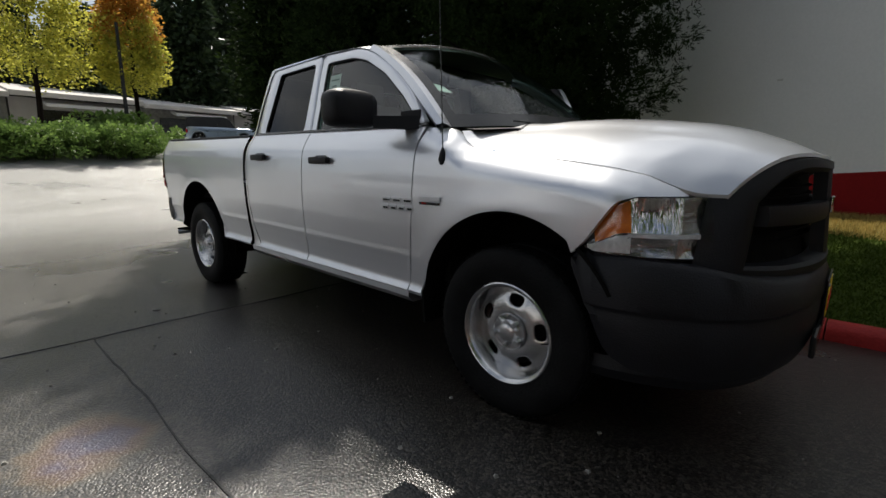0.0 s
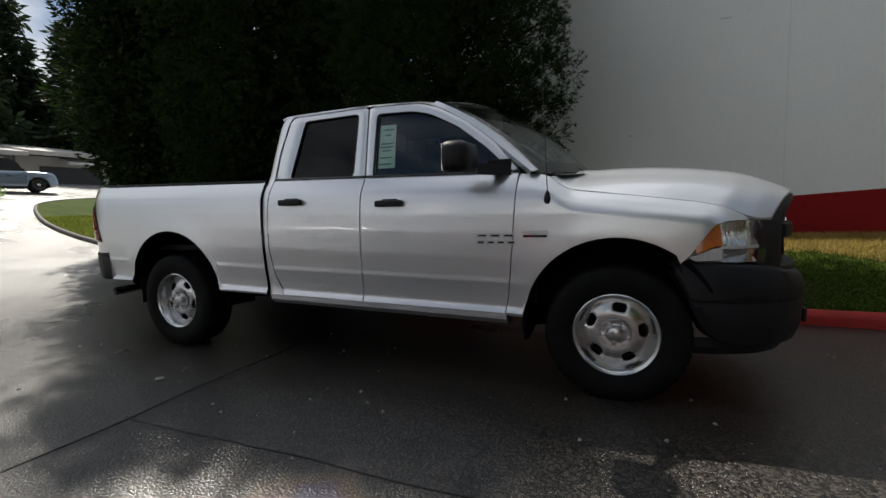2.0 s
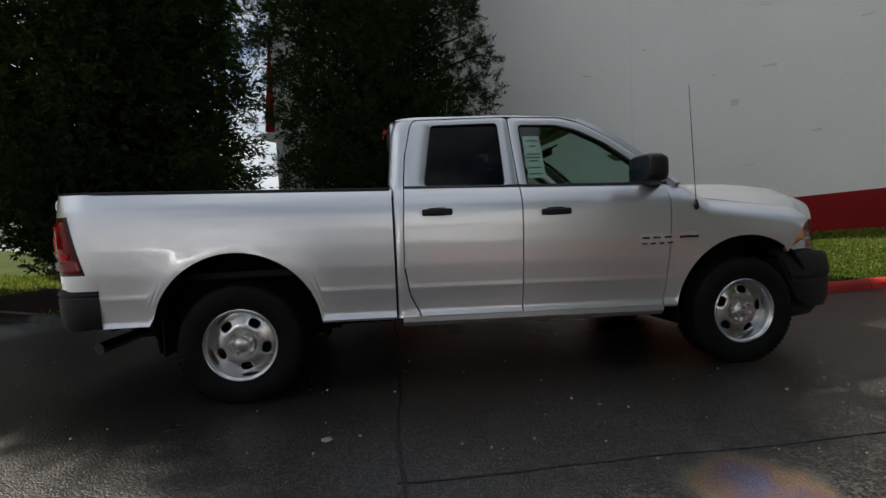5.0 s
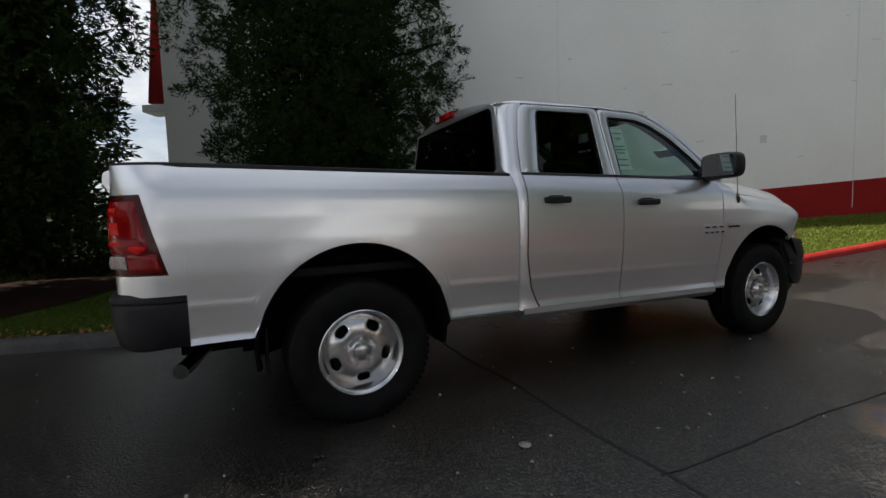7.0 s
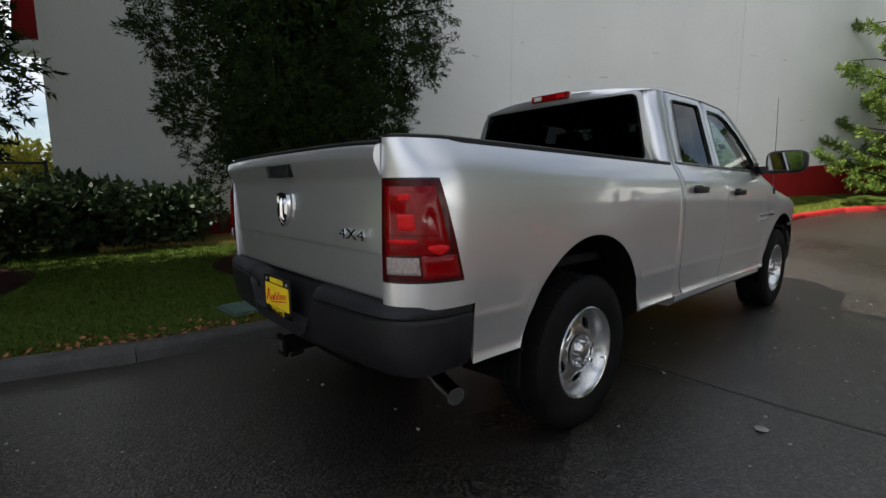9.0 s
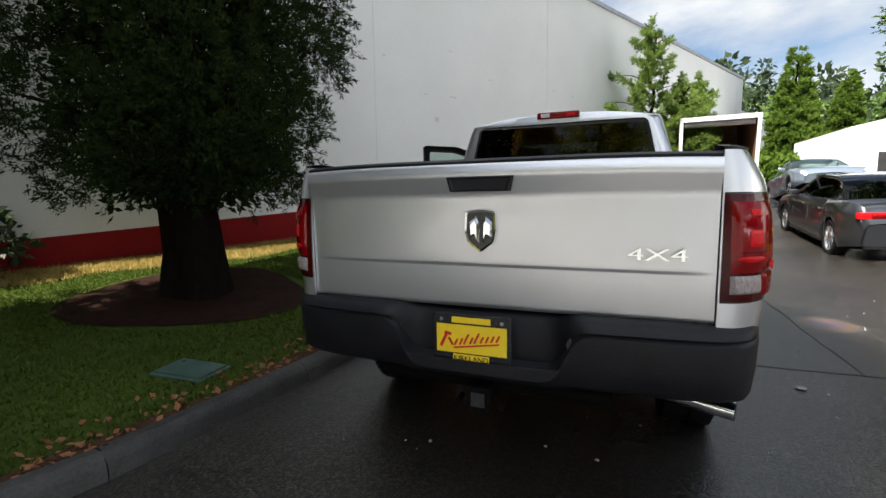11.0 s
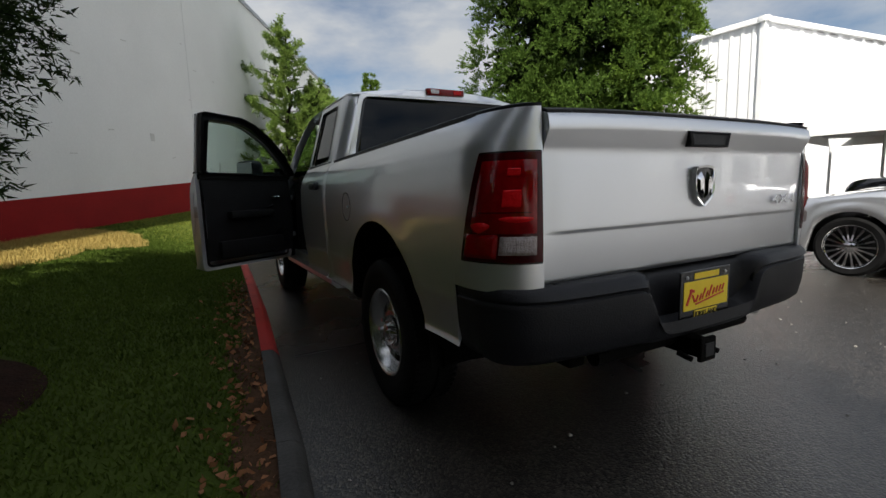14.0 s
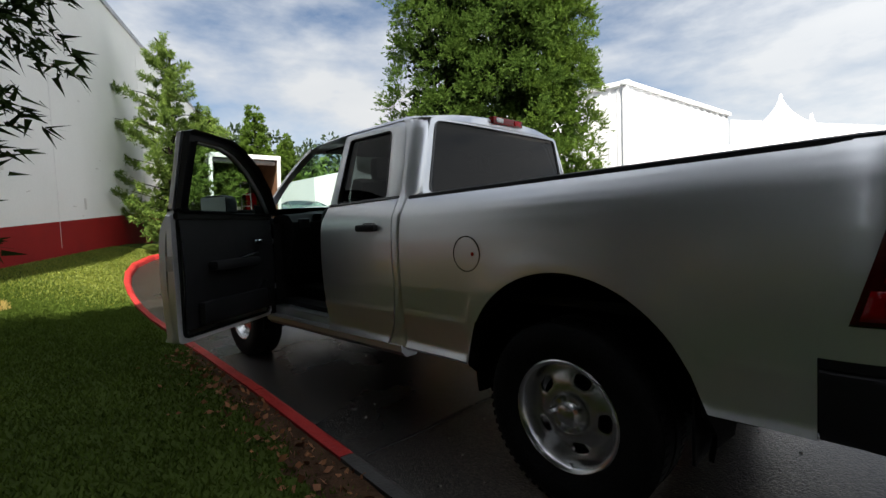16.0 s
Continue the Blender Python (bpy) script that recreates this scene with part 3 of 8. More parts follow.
def bar_text(words, size, material, parent, m, name="lettering", depth=0.004, label=""):
    cu = bpy.data.curves.new(name, "FONT")
    cu.body, cu.size, cu.extrude = words, size, depth
    cu.align_x, cu.align_y = "CENTER", "CENTER"
    cu.materials.append(material)
    tmp = bpy.data.objects.new(name, cu)
    scene.collection.objects.link(tmp)
    dg = bpy.context.evaluated_depsgraph_get()
    me = bpy.data.meshes.new_from_object(tmp.evaluated_get(dg))
    bpy.data.objects.remove(tmp)
    ob = new(name, me)
    ob.parent = parent
    ob.matrix_basis = m
    return tagged(ob, label)


def side_writing(truck, s):
    """Silver lettering on the front door and fender, as plain bars of the same size with dark faces."""
    yy = s * 1.0035
    for n, w, x0, step, z in ((3, 0.072, 1.005, 0.083, 0.968), (4, 0.056, 0.995, 0.064, 0.926)):
        for i in range(n):
            b = part("badge", boxed((w, 0.008, 0.030), (x0 + i * step, yy, z), 0.004), BADGE, truck, "silver badge bar")
            part("badge_face", boxed((w - 0.018, 0.004, 0.011), (x0 + i * step + 0.004, yy + s * 0.003, z - 0.002), 0.001), GLOSS_BLACK, b, "dark badge face")
    b2 = part("badge", boxed((0.15, 0.006, 0.024), (1.335, s * 1.008, 0.985), 0.003), BADGE, truck, "small silver badge bar")
    part("underline", boxed((0.14, 0.005, 0.014), (1.335, s * 1.008, 0.962), 0.002), GLOSS_BLACK, b2, "black strip")
    part("red_mark", boxed((0.035, 0.007, 0.010), (1.30, s * 1.0085, 0.962), 0.001), LAMP_RED, b2, "red mark")


def wheel_meshes(flip):
    """A steel wheel with five slots, hub and nuts, and its tyre; axle along y, outside towards -y."""
    w = empty("wheel")
    tyre_prof = [(0.215, 0.10), (0.235, 0.118), (0.30, 0.132), (0.36, 0.130), (0.385, 0.118), (0.397, 0.100), (0.399, 0.05), (0.399, 0.012),
                 (0.389, 0.010), (0.389, -0.010), (0.399, -0.012), (0.399, -0.05), (0.397, -0.100), (0.385, -0.118), (0.372, -0.127),
                 (0.36, -0.130), (0.352, -0.134), (0.30, -0.134), (0.292, -0.131), (0.245, -0.124), (0.228, -0.112), (0.218, -0.104)]
    t = part("tyre", lathe(tyre_prof, 72), RUBBER, w, "black all-terrain tyre", "soft")
    # tread blocks round the edge of the tyre
    bm = bmesh.new()
    for i in range(64):
        a = 2 * math.pi * i / 64
        for side in (-1, 1):
            turn = Matrix.Rotation(-a - (0.02 if side > 0 else 0), 4, "Y")
            box(bm, (0.004, 0.050, 0.022), turn @ Vector((0.3985, side * 0.088, 0)), 0, turn)
    part("tread", bm, RUBBER, w, kind="stuff")
    rim_prof = [(0.222, 0.11), (0.205, 0.10), (0.200, -0.05), (0.206, -0.088), (0.222, -0.104), (0.236, -0.112), (0.239, -0.122), (0.233, -0.127),
                (0.222, -0.122), (0.213, -0.108), (0.208, -0.094), (0.200, -0.076), (0.192, -0.052)]
    part("rim", lathe(rim_prof, 72), WHEEL_STEEL, w, "silver steel rim", True)
    # dished disc with five oval slots
    bm = bmesh.new()
    def dish(r):
        return -0.052 - 0.026 * math.sin(min(1, max(0, (0.194 - r) / 0.09)) * math.pi / 2) + 0.006 * max(0, (0.10 - r) / 0.05)
    N = 40
    for k in range(5):
        a0 = 2 * math.pi * k / 5 + math.pi / 2
        loops = [[] for _ in range(7)]
        for i in range(N):
            th = 2 * math.pi * i / N
            # sector border as a rounded square in (angle, radius)
            c, s_ = math.cos(th), math.sin(th)
            q = 1 / max(abs(c), abs(s_))
            ua, ur = c * q, s_ * q
            oa, orr = ua * math.pi / 5, 0.139 + ur * 0.054
            hx, hr = 0.038 * c * abs(c) ** -0.35 if abs(c) > 1e-6 else 0, 0.152 + 0.027 * (s_ * abs(s_) ** -0.25 if abs(s_) > 1e-6 else 0)
            ia, ir = hx / 0.150, hr
            for j, f_ in enumerate((0, 0.3, 0.6, 0.85, 1.0, 1.0, 1.0)):
                aa, rr = oa + (ia - oa) * f_, orr + (ir - orr) * f_
                y = dish(rr) + (0.003 if j == 4 else 0.012 if j == 5 else 0.02 if j == 6 else 0)
                loops[j].append(((rr) * math.cos(a0 + aa), y, rr * math.sin(a0 + aa)))
        rings(bm, loops)
    bmesh.ops.remove_doubles(bm, verts=bm.verts[:], dist=0.0008)
    part("disc", bm, WHEEL_STEEL, w, "dished steel disc with five slots", True)
    hub_prof = [(0.0875, -0.082), (0.084, -0.094), (0.080, -0.088), (0.058, -0.086), (0.050, -0.092), (0.042, -0.112), (0.030, -0.118), (0.001, -0.119)]
    part("hub_cap", lathe(hub_prof, 40), WHEEL_STEEL, w, "plain grey hub cap", True)
    for k in range(5):
        a = 2 * math.pi * (k + 0.5) / 5 + math.pi / 2
        bm = bmesh.new()
        rod(bm, (0.067 * math.cos(a), -0.092, 0.067 * math.sin(a)), (0.067 * math.cos(a), -0.128, 0.067 * math.sin(a)), 0.0145, 0.0115, 6)
        part("wheel_nut", bm, CHROME, w)
    part("brake", lathe([(0.001, -0.03), (0.16, -0.03), (0.165, 0.03), (0.05, 0.05)], 32), UNDER, w)
    part("valve", rod(bmesh.new(), (0.205, -0.10, 0.03), (0.19, -0.125, 0.03), 0.004, 0.003, 6), RUBBER, w)
    return w


REAR_WIN = round_poly([(-0.535, 1.390), (-0.462, 1.826), (0.018, 1.836), (0.030, 1.378)], 0.03)
FRONT_WIN = round_poly([(0.190, 1.368), (0.172, 1.820), (0.46, 1.812), (0.60, 1.775), (0.80, 1.672), (1.00, 1.522), (1.195, 1.342)], 0.03)
REAR_OUT = round_poly([(-0.672, 1.372), (-0.655, 1.60), (-0.605, 1.835), (-0.57, 1.868), (0.092, 1.880), (0.126, 1.36)], 0.03)
FRONT_OUT = round_poly([(0.134, 1.36), (0.100, 1.880), (0.50, 1.866), (0.64, 1.822), (0.85, 1.710), (1.06, 1.548), (1.228, 1.352)], 0.025)


def door_rear_x(z):
    """The rear cut line of the rear door."""
    return lerp_table([(0.45, -0.585), (0.52, -0.60), (0.65, -0.665), (0.85, -0.697), (1.1, -0.692), (1.38, -0.675)], z)


def front_edge_x(z):
    return lerp_table([(0.45, 1.135), (0.60, 1.165), (0.9, 1.195), (1.36, 1.225)], z)


def split_x(z):
    return lerp_table([(0.45, 0.108), (0.6, 0.115), (1.36, 0.133)], z)


def door_panel(name, truck, s, back, front, low, belt, label):
    rows, n = 64, 24
    cols = []
    for i in range(n + 1):
        c = []
        for j in range(rows + 1):
            t = j / rows
            zz = low + (belt(0) - low) * t
            x = back(zz) + (front(zz) - back(zz)) * i / n
            z = sill(x) + 0.045 + (belt(x) - sill(x) - 0.045) * t
            c.append((x, side_y(x, z), z))
        cols.append(c)
    return panel(name, cols, SILVER, truck, s, 0.05, label)


def belt(x):
    return 1.367 - RAKE * x * 0.8


def door_handle(door, s, x, z):
    h = part("handle", boxed((0.205, 0.035, 0.044), (x, s * 1.012, z), 0.014), BLACK_PLASTIC, door, "black plastic pull handle", True)
    part("cup", boxed((0.12, 0.012, 0.06), (x, s * 0.990, z), 0.012), GLOSS_BLACK, door)


def side_mirror(door, s):
    bm = bmesh.new()
    loops = []
    for t, sc in ((0, 0.55), (0.12, 0.86), (0.35, 1.0), (0.8, 1.0), (0.95, 0.96), (1.0, 0.90)):
        lp = []
        for i in range(28):
            a = 2 * math.pi * i / 28
            c, q = math.cos(a), math.sin(a)
            cx = abs(c) ** 0.5 * math.copysign(1, c) * 0.142 * sc
            cz = abs(q) ** 0.5 * math.copysign(1, q) * 0.094 * sc
            lp.append((1.02 - t * 0.15, s * (1.172 + cx), 1.430 + cz))
        loops.append(lp)
    rings(bm, loops, cap0=True, cap1=True)
    mh = part("mirror_housing", bm, BLACK_PLASTIC, door, "black plastic door mirror", True)
    bm = bmesh.new()
    rings(bm, [[(1.10 - 0.04 * t, s * (0.90 + 0.17 * t), 1.345 + 0.02 * t + dz * (1 - 0.25 * t)), (1.18 - 0.13 * t, s * (0.90 + 0.17 * t), 1.345 + 0.02 * t + dz * (1 - 0.25 * t))][k]
               for dz, k in ((-0.03, 0), (-0.03, 1), (0.05, 1), (0.05, 0))] and
          [[(1.08 - 0.06 * t, s * (0.905 + 0.19 * t), 1.335), (1.19 - 0.17 * t, s * (0.905 + 0.19 * t), 1.335),
            (1.17 - 0.16 * t, s * (0.905 + 0.19 * t), 1.40), (1.06 - 0.05 * t, s * (0.905 + 0.19 * t), 1.40)] for t in (0, 0.5, 1)], cap0=True, cap1=True)
    part("mirror_arm", bm, BLACK_PLASTIC, door, smooth=True)
    glass = surface("mirror glass", (0.4, 0.41, 0.42), (0.42, 0.43, 0.44), 0.03, 2, 20, metal=1.0, bump=0, spread=0.005) if "mirror glass" not in bpy.data.materials else bpy.data.materials["mirror glass"]
    part("mirror_glass", boxed((0.004, 0.235, 0.150), (0.867, s * 1.172, 1.430), 0.0), glass, door)
    part("sail", boxed((0.15, 0.012, 0.10), (1.10, s * 0.905, 1.385), 0.004, Matrix.Rotation(radians(0), 4, "Y")), BLACK_PLASTIC, door)


def cab_door(truck, s, which):
    if which == "rear":
        d = door_panel("rear_door", truck, s, lambda z: door_rear_x(z) + 0.004, lambda z: split_x(z) - 0.004, 0.505, belt, "closed silver rear door")
        frame_ring("window_frame", REAR_OUT, REAR_WIN, SILVER, d, s)
        pane("window_glass", REAR_WIN, PRIVACY, d, s, label="dark tinted glass")
        xs, strip = (-0.53, 0.03), (-0.67, 0.126)
        door_handle(d, s, -0.462, 1.207)
    else:
        d = door_panel("front_door", truck, s, lambda z: split_x(z) + 0.004, lambda z: front_edge_x(z) - 0.004, 0.495, belt, "silver front door")
        frame_ring("window_frame", FRONT_OUT, FRONT_WIN, SILVER, d, s)
        pane("window_glass", FRONT_WIN, TINTED, d, s, label="lightly tinted glass")
        xs, strip = (0.19, 1.19), (0.134, 1.228)
        door_handle(d, s, 0.362, 1.180)
        side_mirror(d, s)
    # black sealing strip along the belt, and round the glass
    bm = bmesh.new()
    cols = []
    for i in range(13):
        x = strip[0] + (strip[1] - strip[0]) * i / 12
        b = belt(x)
        cols.append([(x, s * (0.914), b - 0.004), (x, s * 0.920, b + 0.004), (x, s * 0.914, b + 0.016), (x, s * 0.895, b + 0.016)])
    rings(bm, cols, closed=True, cap0=True, cap1=True)
    part("belt_strip", bm, GLOSS_BLACK, d, smooth=True)
    win = REAR_WIN if which == "rear" else FRONT_WIN
    c = sum((Vector(p) for p in win), Vector((0, 0))) / len(win)
    def off(k, dy):
        return [((c + (Vector(p) - c) * k).x, s * (pane_y((c + (Vector(p) - c) * k).y) + dy), (c + (Vector(p) - c) * k).y) for p in win]
    part("window_seal", rings(bmesh.new(), [off(1.0, -0.012), off(1.0, 0.0015), off(0.98, 0.0005), off(0.98, -0.014)]), GLOSS_BLACK, d, smooth=True)
    return d


def inner_door_trim(d, s):
    """Inside of the opened door: dark trim with armrest and pocket, bare metal edge."""
    x0, x1 = 0.16, 1.16
    cols = []
    for i in range(13):
        x = x0 + (x1 - x0) * i / 12
        cols.append([(x, s * (0.86 - 0.03 * math.sin(math.pi * j / 10)), 0.56 + (1.34 - 0.56) * j / 10) for j in range(11)])
    bm = bmesh.new()
    rings(bm, [[Vector(p) for p in c] for c in cols], closed=False)
    trim = part("trim_panel", bm, CABIN, d, "black moulded inner trim", True)
    edge = [(0.125, 0.475), (0.125, 1.36), (1.21, 1.345), (1.14, 0.475)]
    bm = bmesh.new()
    outer = round_poly(edge, 0.05)
    inner = [Vector((0.65, 0.95)) + (p - Vector((0.65, 0.95))) * 0.90 for p in outer]
    rings(bm, [[(p.x, s * 0.955 if p.y < 1.2 else s * 0.92, p.y) for p in outer], [(p.x, s * 0.885, p.y) for p in outer], [(p.x, s * 0.88, p.y) for p in inner], [(p.x, s * 0.86, p.y) for p in inner]])
    part("door_edge", bm, SILVER, d, "bare silver door edge", True)
    part("weatherstrip", rings(bmesh.new(), [[(p.x * 0 + (Vector((0.65, 0.95)) + (p - Vector((0.65, 0.95))) * k).x, s * y, (Vector((0.65, 0.95)) + (p - Vector((0.65, 0.95))) * k).y) for p in outer]
                                             for k, y in ((0.93, 0.883), (0.935, 0.868), (0.90, 0.865), (0.895, 0.878))]), RUBBER, d, smooth=True)
    part("armrest", boxed((0.50, 0.09, 0.07), (0.62, s * 0.795, 0.98), 0.025), CABIN, d, smooth=True)
    part("door_pocket", boxed((0.72, 0.06, 0.16), (0.62, s * 0.81, 0.66), 0.02), CABIN, d, smooth=True)
    part("speaker_grille", rod(bmesh.new(), (1.0, s * 0.835, 0.72), (1.0, s * 0.812, 0.72), 0.085, 0.08, 28), GLOSS_BLACK, d, smooth=True)
    part("inner_handle", boxed((0.12, 0.03, 0.035), (0.93, s * 0.815, 1.13), 0.012), CHROME, d, smooth=True)
    part("switch_panel", boxed((0.20, 0.05, 0.02), (0.78, s * 0.80, 1.03), 0.008, Matrix.Rotation(radians(-10), 4, "Y")), GLOSS_BLACK, d)
    part("upper_trim", boxed((1.03, 0.05, 0.05), (0.66, s * 0.865, 1.335), 0.015), CABIN, d, smooth=True)
    # inside of the window frame, black
    fr = frame_ring("inner_window_frame", FRONT_OUT, FRONT_WIN, BLACK_PLASTIC, d, s, 0.055)
    fr.location.y = -s * 0.05
    for z in (0.72, 1.12):
        part("hinge", boxed((0.07, 0.05, 0.05), (1.20, s * 0.90, z), 0.008), STEEL, d)
    part("latch", boxed((0.006, 0.05, 0.10), (0.122, s * 0.915, 1.02), 0.002), STEEL, d)


def seat(truck, x, y, w, bench=False):
    st = part("seat", boxed((0.50, w, 0.17), (x + 0.22, y, 0.92), 0.05), CLOTH, truck, "dark grey cloth seat", True)
    part("backrest", boxed((0.17, w, 0.66), (x - 0.07, y, 1.26), 0.06, Matrix.Rotation(radians(-14), 4, "Y")), CLOTH, st, smooth=True)
    for yy in ([y] if not bench else [y - w * 0.33, y + w * 0.33]):
        bm = boxed((0.10, 0.27, 0.18), (x - 0.18, yy, 1.66 if not bench else 1.62), 0.045)
        for o in (-0.07, 0.07):
            rod(bm, (x - 0.14, yy + o, 1.52), (x - 0.17, yy + o, 1.62), 0.007)
        part("headrest", bm, CLOTH, st, smooth=True)
    return st


def cabin(truck):
    part("cabin_floor", boxed((1.95, 1.62, 0.05), (0.28, 0, 0.56), 0.01), CABIN, truck, "dark cabin floor")
    for s in (-1, 1):
        seat(truck, 0.28, s * 0.40, 0.54)
    seat(truck, -0.46, 0, 1.30, True)
    part("console", boxed((0.42, 0.26, 0.24), (0.50, 0, 0.92), 0.05), CABIN, truck, smooth=True)
    bm = bmesh.new()
    prof = [(1.42, 1.34), (1.22, 1.355), (1.10, 1.34), (1.03, 1.28), (1.02, 1.16), (1.08, 1.02), (1.14, 0.82), (1.30, 0.80), (1.42, 1.0)]
    loops = []
    for i in range(21):
        y = -0.76 + 1.52 * i / 20
        hump = 0.03 * math.exp(-((y - 0.40) / 0.17) ** 2)
        loops.append([(x - (hump if z > 1.2 else 0), y, z + (hump if z > 1.3 else 0)) for x, z in prof])
    dash = part("dashboard", rings(bm, loops, cap0=True, cap1=True), CABIN, truck, "dark moulded dashboard", True)
    part("centre_stack", boxed((0.05, 0.30, 0.30), (1.02, 0, 1.18), 0.02), GLOSS_BLACK, dash)
    for y in (0.66, -0.66, 0.10, -0.10):
        part("air_vent", boxed((0.02, 0.11, 0.09), (1.012, y, 1.265), 0.01), GLOSS_BLACK, dash)
    part("instrument_panel", boxed((0.02, 0.34, 0.12), (1.03, 0.40, 1.30), 0.02, Matrix.Rotation(radians(-20), 4, "Y")), GLOSS_BLACK, dash)
    m = Matrix.Translation((0.80, 0.40, 1.235)) @ Matrix.Rotation(radians(-64), 4, "Y")
    bm = bmesh.new()
    loops = []
    for i in range(32):
        a = 2 * math.pi * i / 32
        loops.append([m @ Vector(((0.19 + 0.015 * math.cos(b)) * math.cos(a), (0.19 + 0.015 * math.cos(b)) * math.sin(a), 0.015 * math.sin(b))) for b in [2 * math.pi * k / 10 for k in range(10)]])
    loops.append(loops[0])
    rings(bm, loops)
    sw = part("steering_wheel", bm, CABIN, truck, "dark steering wheel", True)
    bm = bmesh.new()
    rod(bm, m @ Vector((0, 0, 0.02)), m @ Vector((0, 0, -0.05)), 0.075, 0.06, 20)
    for a in (0, 120, 240):
        v = Vector((math.cos(radians(a + 180)), math.sin(radians(a + 180)), 0))
        rod(bm, m @ (v * 0.05), m @ (v * 0.19), 0.018, 0.014, 8)
    part("spokes", bm, CABIN, sw, smooth=True)
    part("column", rod(bmesh.new(), m @ Vector((0, 0, -0.03)), m @ Vector((0, 0, -0.30)), 0.05, 0.06, 14), CABIN, sw, smooth=True)
    mr = part("rear_view_mirror", boxed((0.03, 0.24, 0.07), (0.66, 0, 1.73), 0.012), GLOSS_BLACK, truck, smooth=True)
    part("stem", rod(bmesh.new(), (0.67, 0, 1.75), (0.76, 0, 1.80), 0.01), GLOSS_BLACK, mr)
    for s in (-1, 1):
        part("inner_pillar", rings(bmesh.new(), [[(0.10 + dx, s * (min(pane_y(z), 0.90) - 0.05 - dy), z) for dx, dy in ((-0.05, 0), (0.06, 0), (0.06, 0.04), (-0.05, 0.04))] for z in (0.6, 1.0, 1.38, 1.84)], cap0=True, cap1=True), CABIN, truck)
        part("sill_plate", boxed((1.75, 0.10, 0.10), (0.27, s * 0.86, 0.505), 0.02), SILVER, truck, smooth=True)
    part("firewall", boxed((0.04, 1.66, 0.75), (1.30, 0, 0.90), 0), CABIN, truck)
    part("headliner", boxed((1.20, 1.30, 0.02), (0.0, 0, 1.845), 0.005), CABIN, truck)


def bed_side(truck, s):
    """One side of the cargo box, from the cab gap round the rear corner to the tailgate."""
    top = lambda x: 1.358 - RAKE * x
    cols = []
    xs = sorted([-0.762 - i * (2.66 - 0.762) / 74 for i in range(75)] + [-2.6049, -2.6051], reverse=True)
    for x in xs:
        low = arch_low(x, (sill(x) + 0.03) if x > -1.9 else 0.555 if x > -2.605 else 0.80, -1)
        c = []
        for j in range(61):
            z = low + (top(x) - low) * j / 60
            c.append((x, side_y(x, z), z))
        cols.append(c)
    for i in range(1, 13):
        a = math.pi / 2 * i / 12
        x = -2.66 - 0.235 * math.sin(a)
        c = []
        for j in range(61):
            z = 0.80 + (top(-2.66) - 0.80) * j / 60
            sy = side_y(-2.66, z)
            y = sy + (0.818 - sy) * (1 - math.cos(a))
            c.append((x - 0.012 * math.sin(math.pi * (z - 0.55) / 0.85) * math.sin(a), y, z))
        cols.append(c)
    cols.append([(x + 0.07, y, z) for x, y, z in cols[-1]])
    b = panel("bed_side", cols, SILVER, truck, s, 0.0, "silver cargo bed side")
    # black cap over the rear corner
    arc = cols[-2 - 12:-1]
    cap = [[(c[-1][0], s * c[-1][1], c[-1][2] + dz) for c in arc] for dz in (-0.014, 0.010)]
    cap.append([(max(-2.86, c[-1][0] + 0.02), s * (c[-1][1] - 0.012), c[-1][2] + 0.016) for c in arc])
    cap.append([(-2.70 - 0.12 * i / (len(arc) - 1), s * (0.82 - 0.02 * i / (len(arc) - 1)), c[-1][2] + 0.016) for i, c in enumerate(arc)])
    part("corner_cap", rings(bmesh.new(), cap, closed=False), BLACK_PLASTIC, b, "black plastic corner cap", True)
    # dark cap along the rail
    bm = bmesh.new()
    loops = []
    for x in [-0.775 - i * (2.67 - 0.775) / 30 for i in range(31)]:
        y = side_y(max(x, -2.66), top(x)) - (0.05 * max(0, (-2.62 - x) / 0.2) ** 2)
        z = 1.358 - RAKE * max(x, -2.66)
        loops.append([(x, s * (y + 0.006), z - 0.012), (x, s * (y + 0.004), z + 0.010), (x, s * (y - 0.01), z + 0.016), (x, s * (y - 0.10), z + 0.016), (x, s * (y - 0.11), z - 0.03)])
    part("rail_cap", rings(bm, loops, cap0=True, cap1=True), BLACK_PLASTIC, b, "black plastic rail cap", True)
    # arch lip and liner
    cx, cz, r = ARCH[-1]
    wheel_well(truck, s, -1)
    if s > 0:
        bm = bmesh.new()
        lp = lambda rr, dy: [(-1.282 + rr * math.cos(2 * math.pi * i / 40), side_y(-1.282, 1.066) + dy, 1.066 + rr * math.sin(2 * math.pi * i / 40)) for i in range(40)]
        part("fuel_flap_seam", rings(bm, [lp(0.088, -0.01), lp(0.088, 0.0018), lp(0.083, 0.0018), lp(0.083, -0.01)]), GLOSS_BLACK, b, "round fuel flap outline", True)
        # chrome stud added for the bright highlight at the flap's rear edge
        part("fuel_flap_glint", rod(bmesh.new(), (-1.325, 0.99, 1.066), (-1.325, 1.006, 1.066), 0.012, 0.010, 12), CHROME, b)
    return b


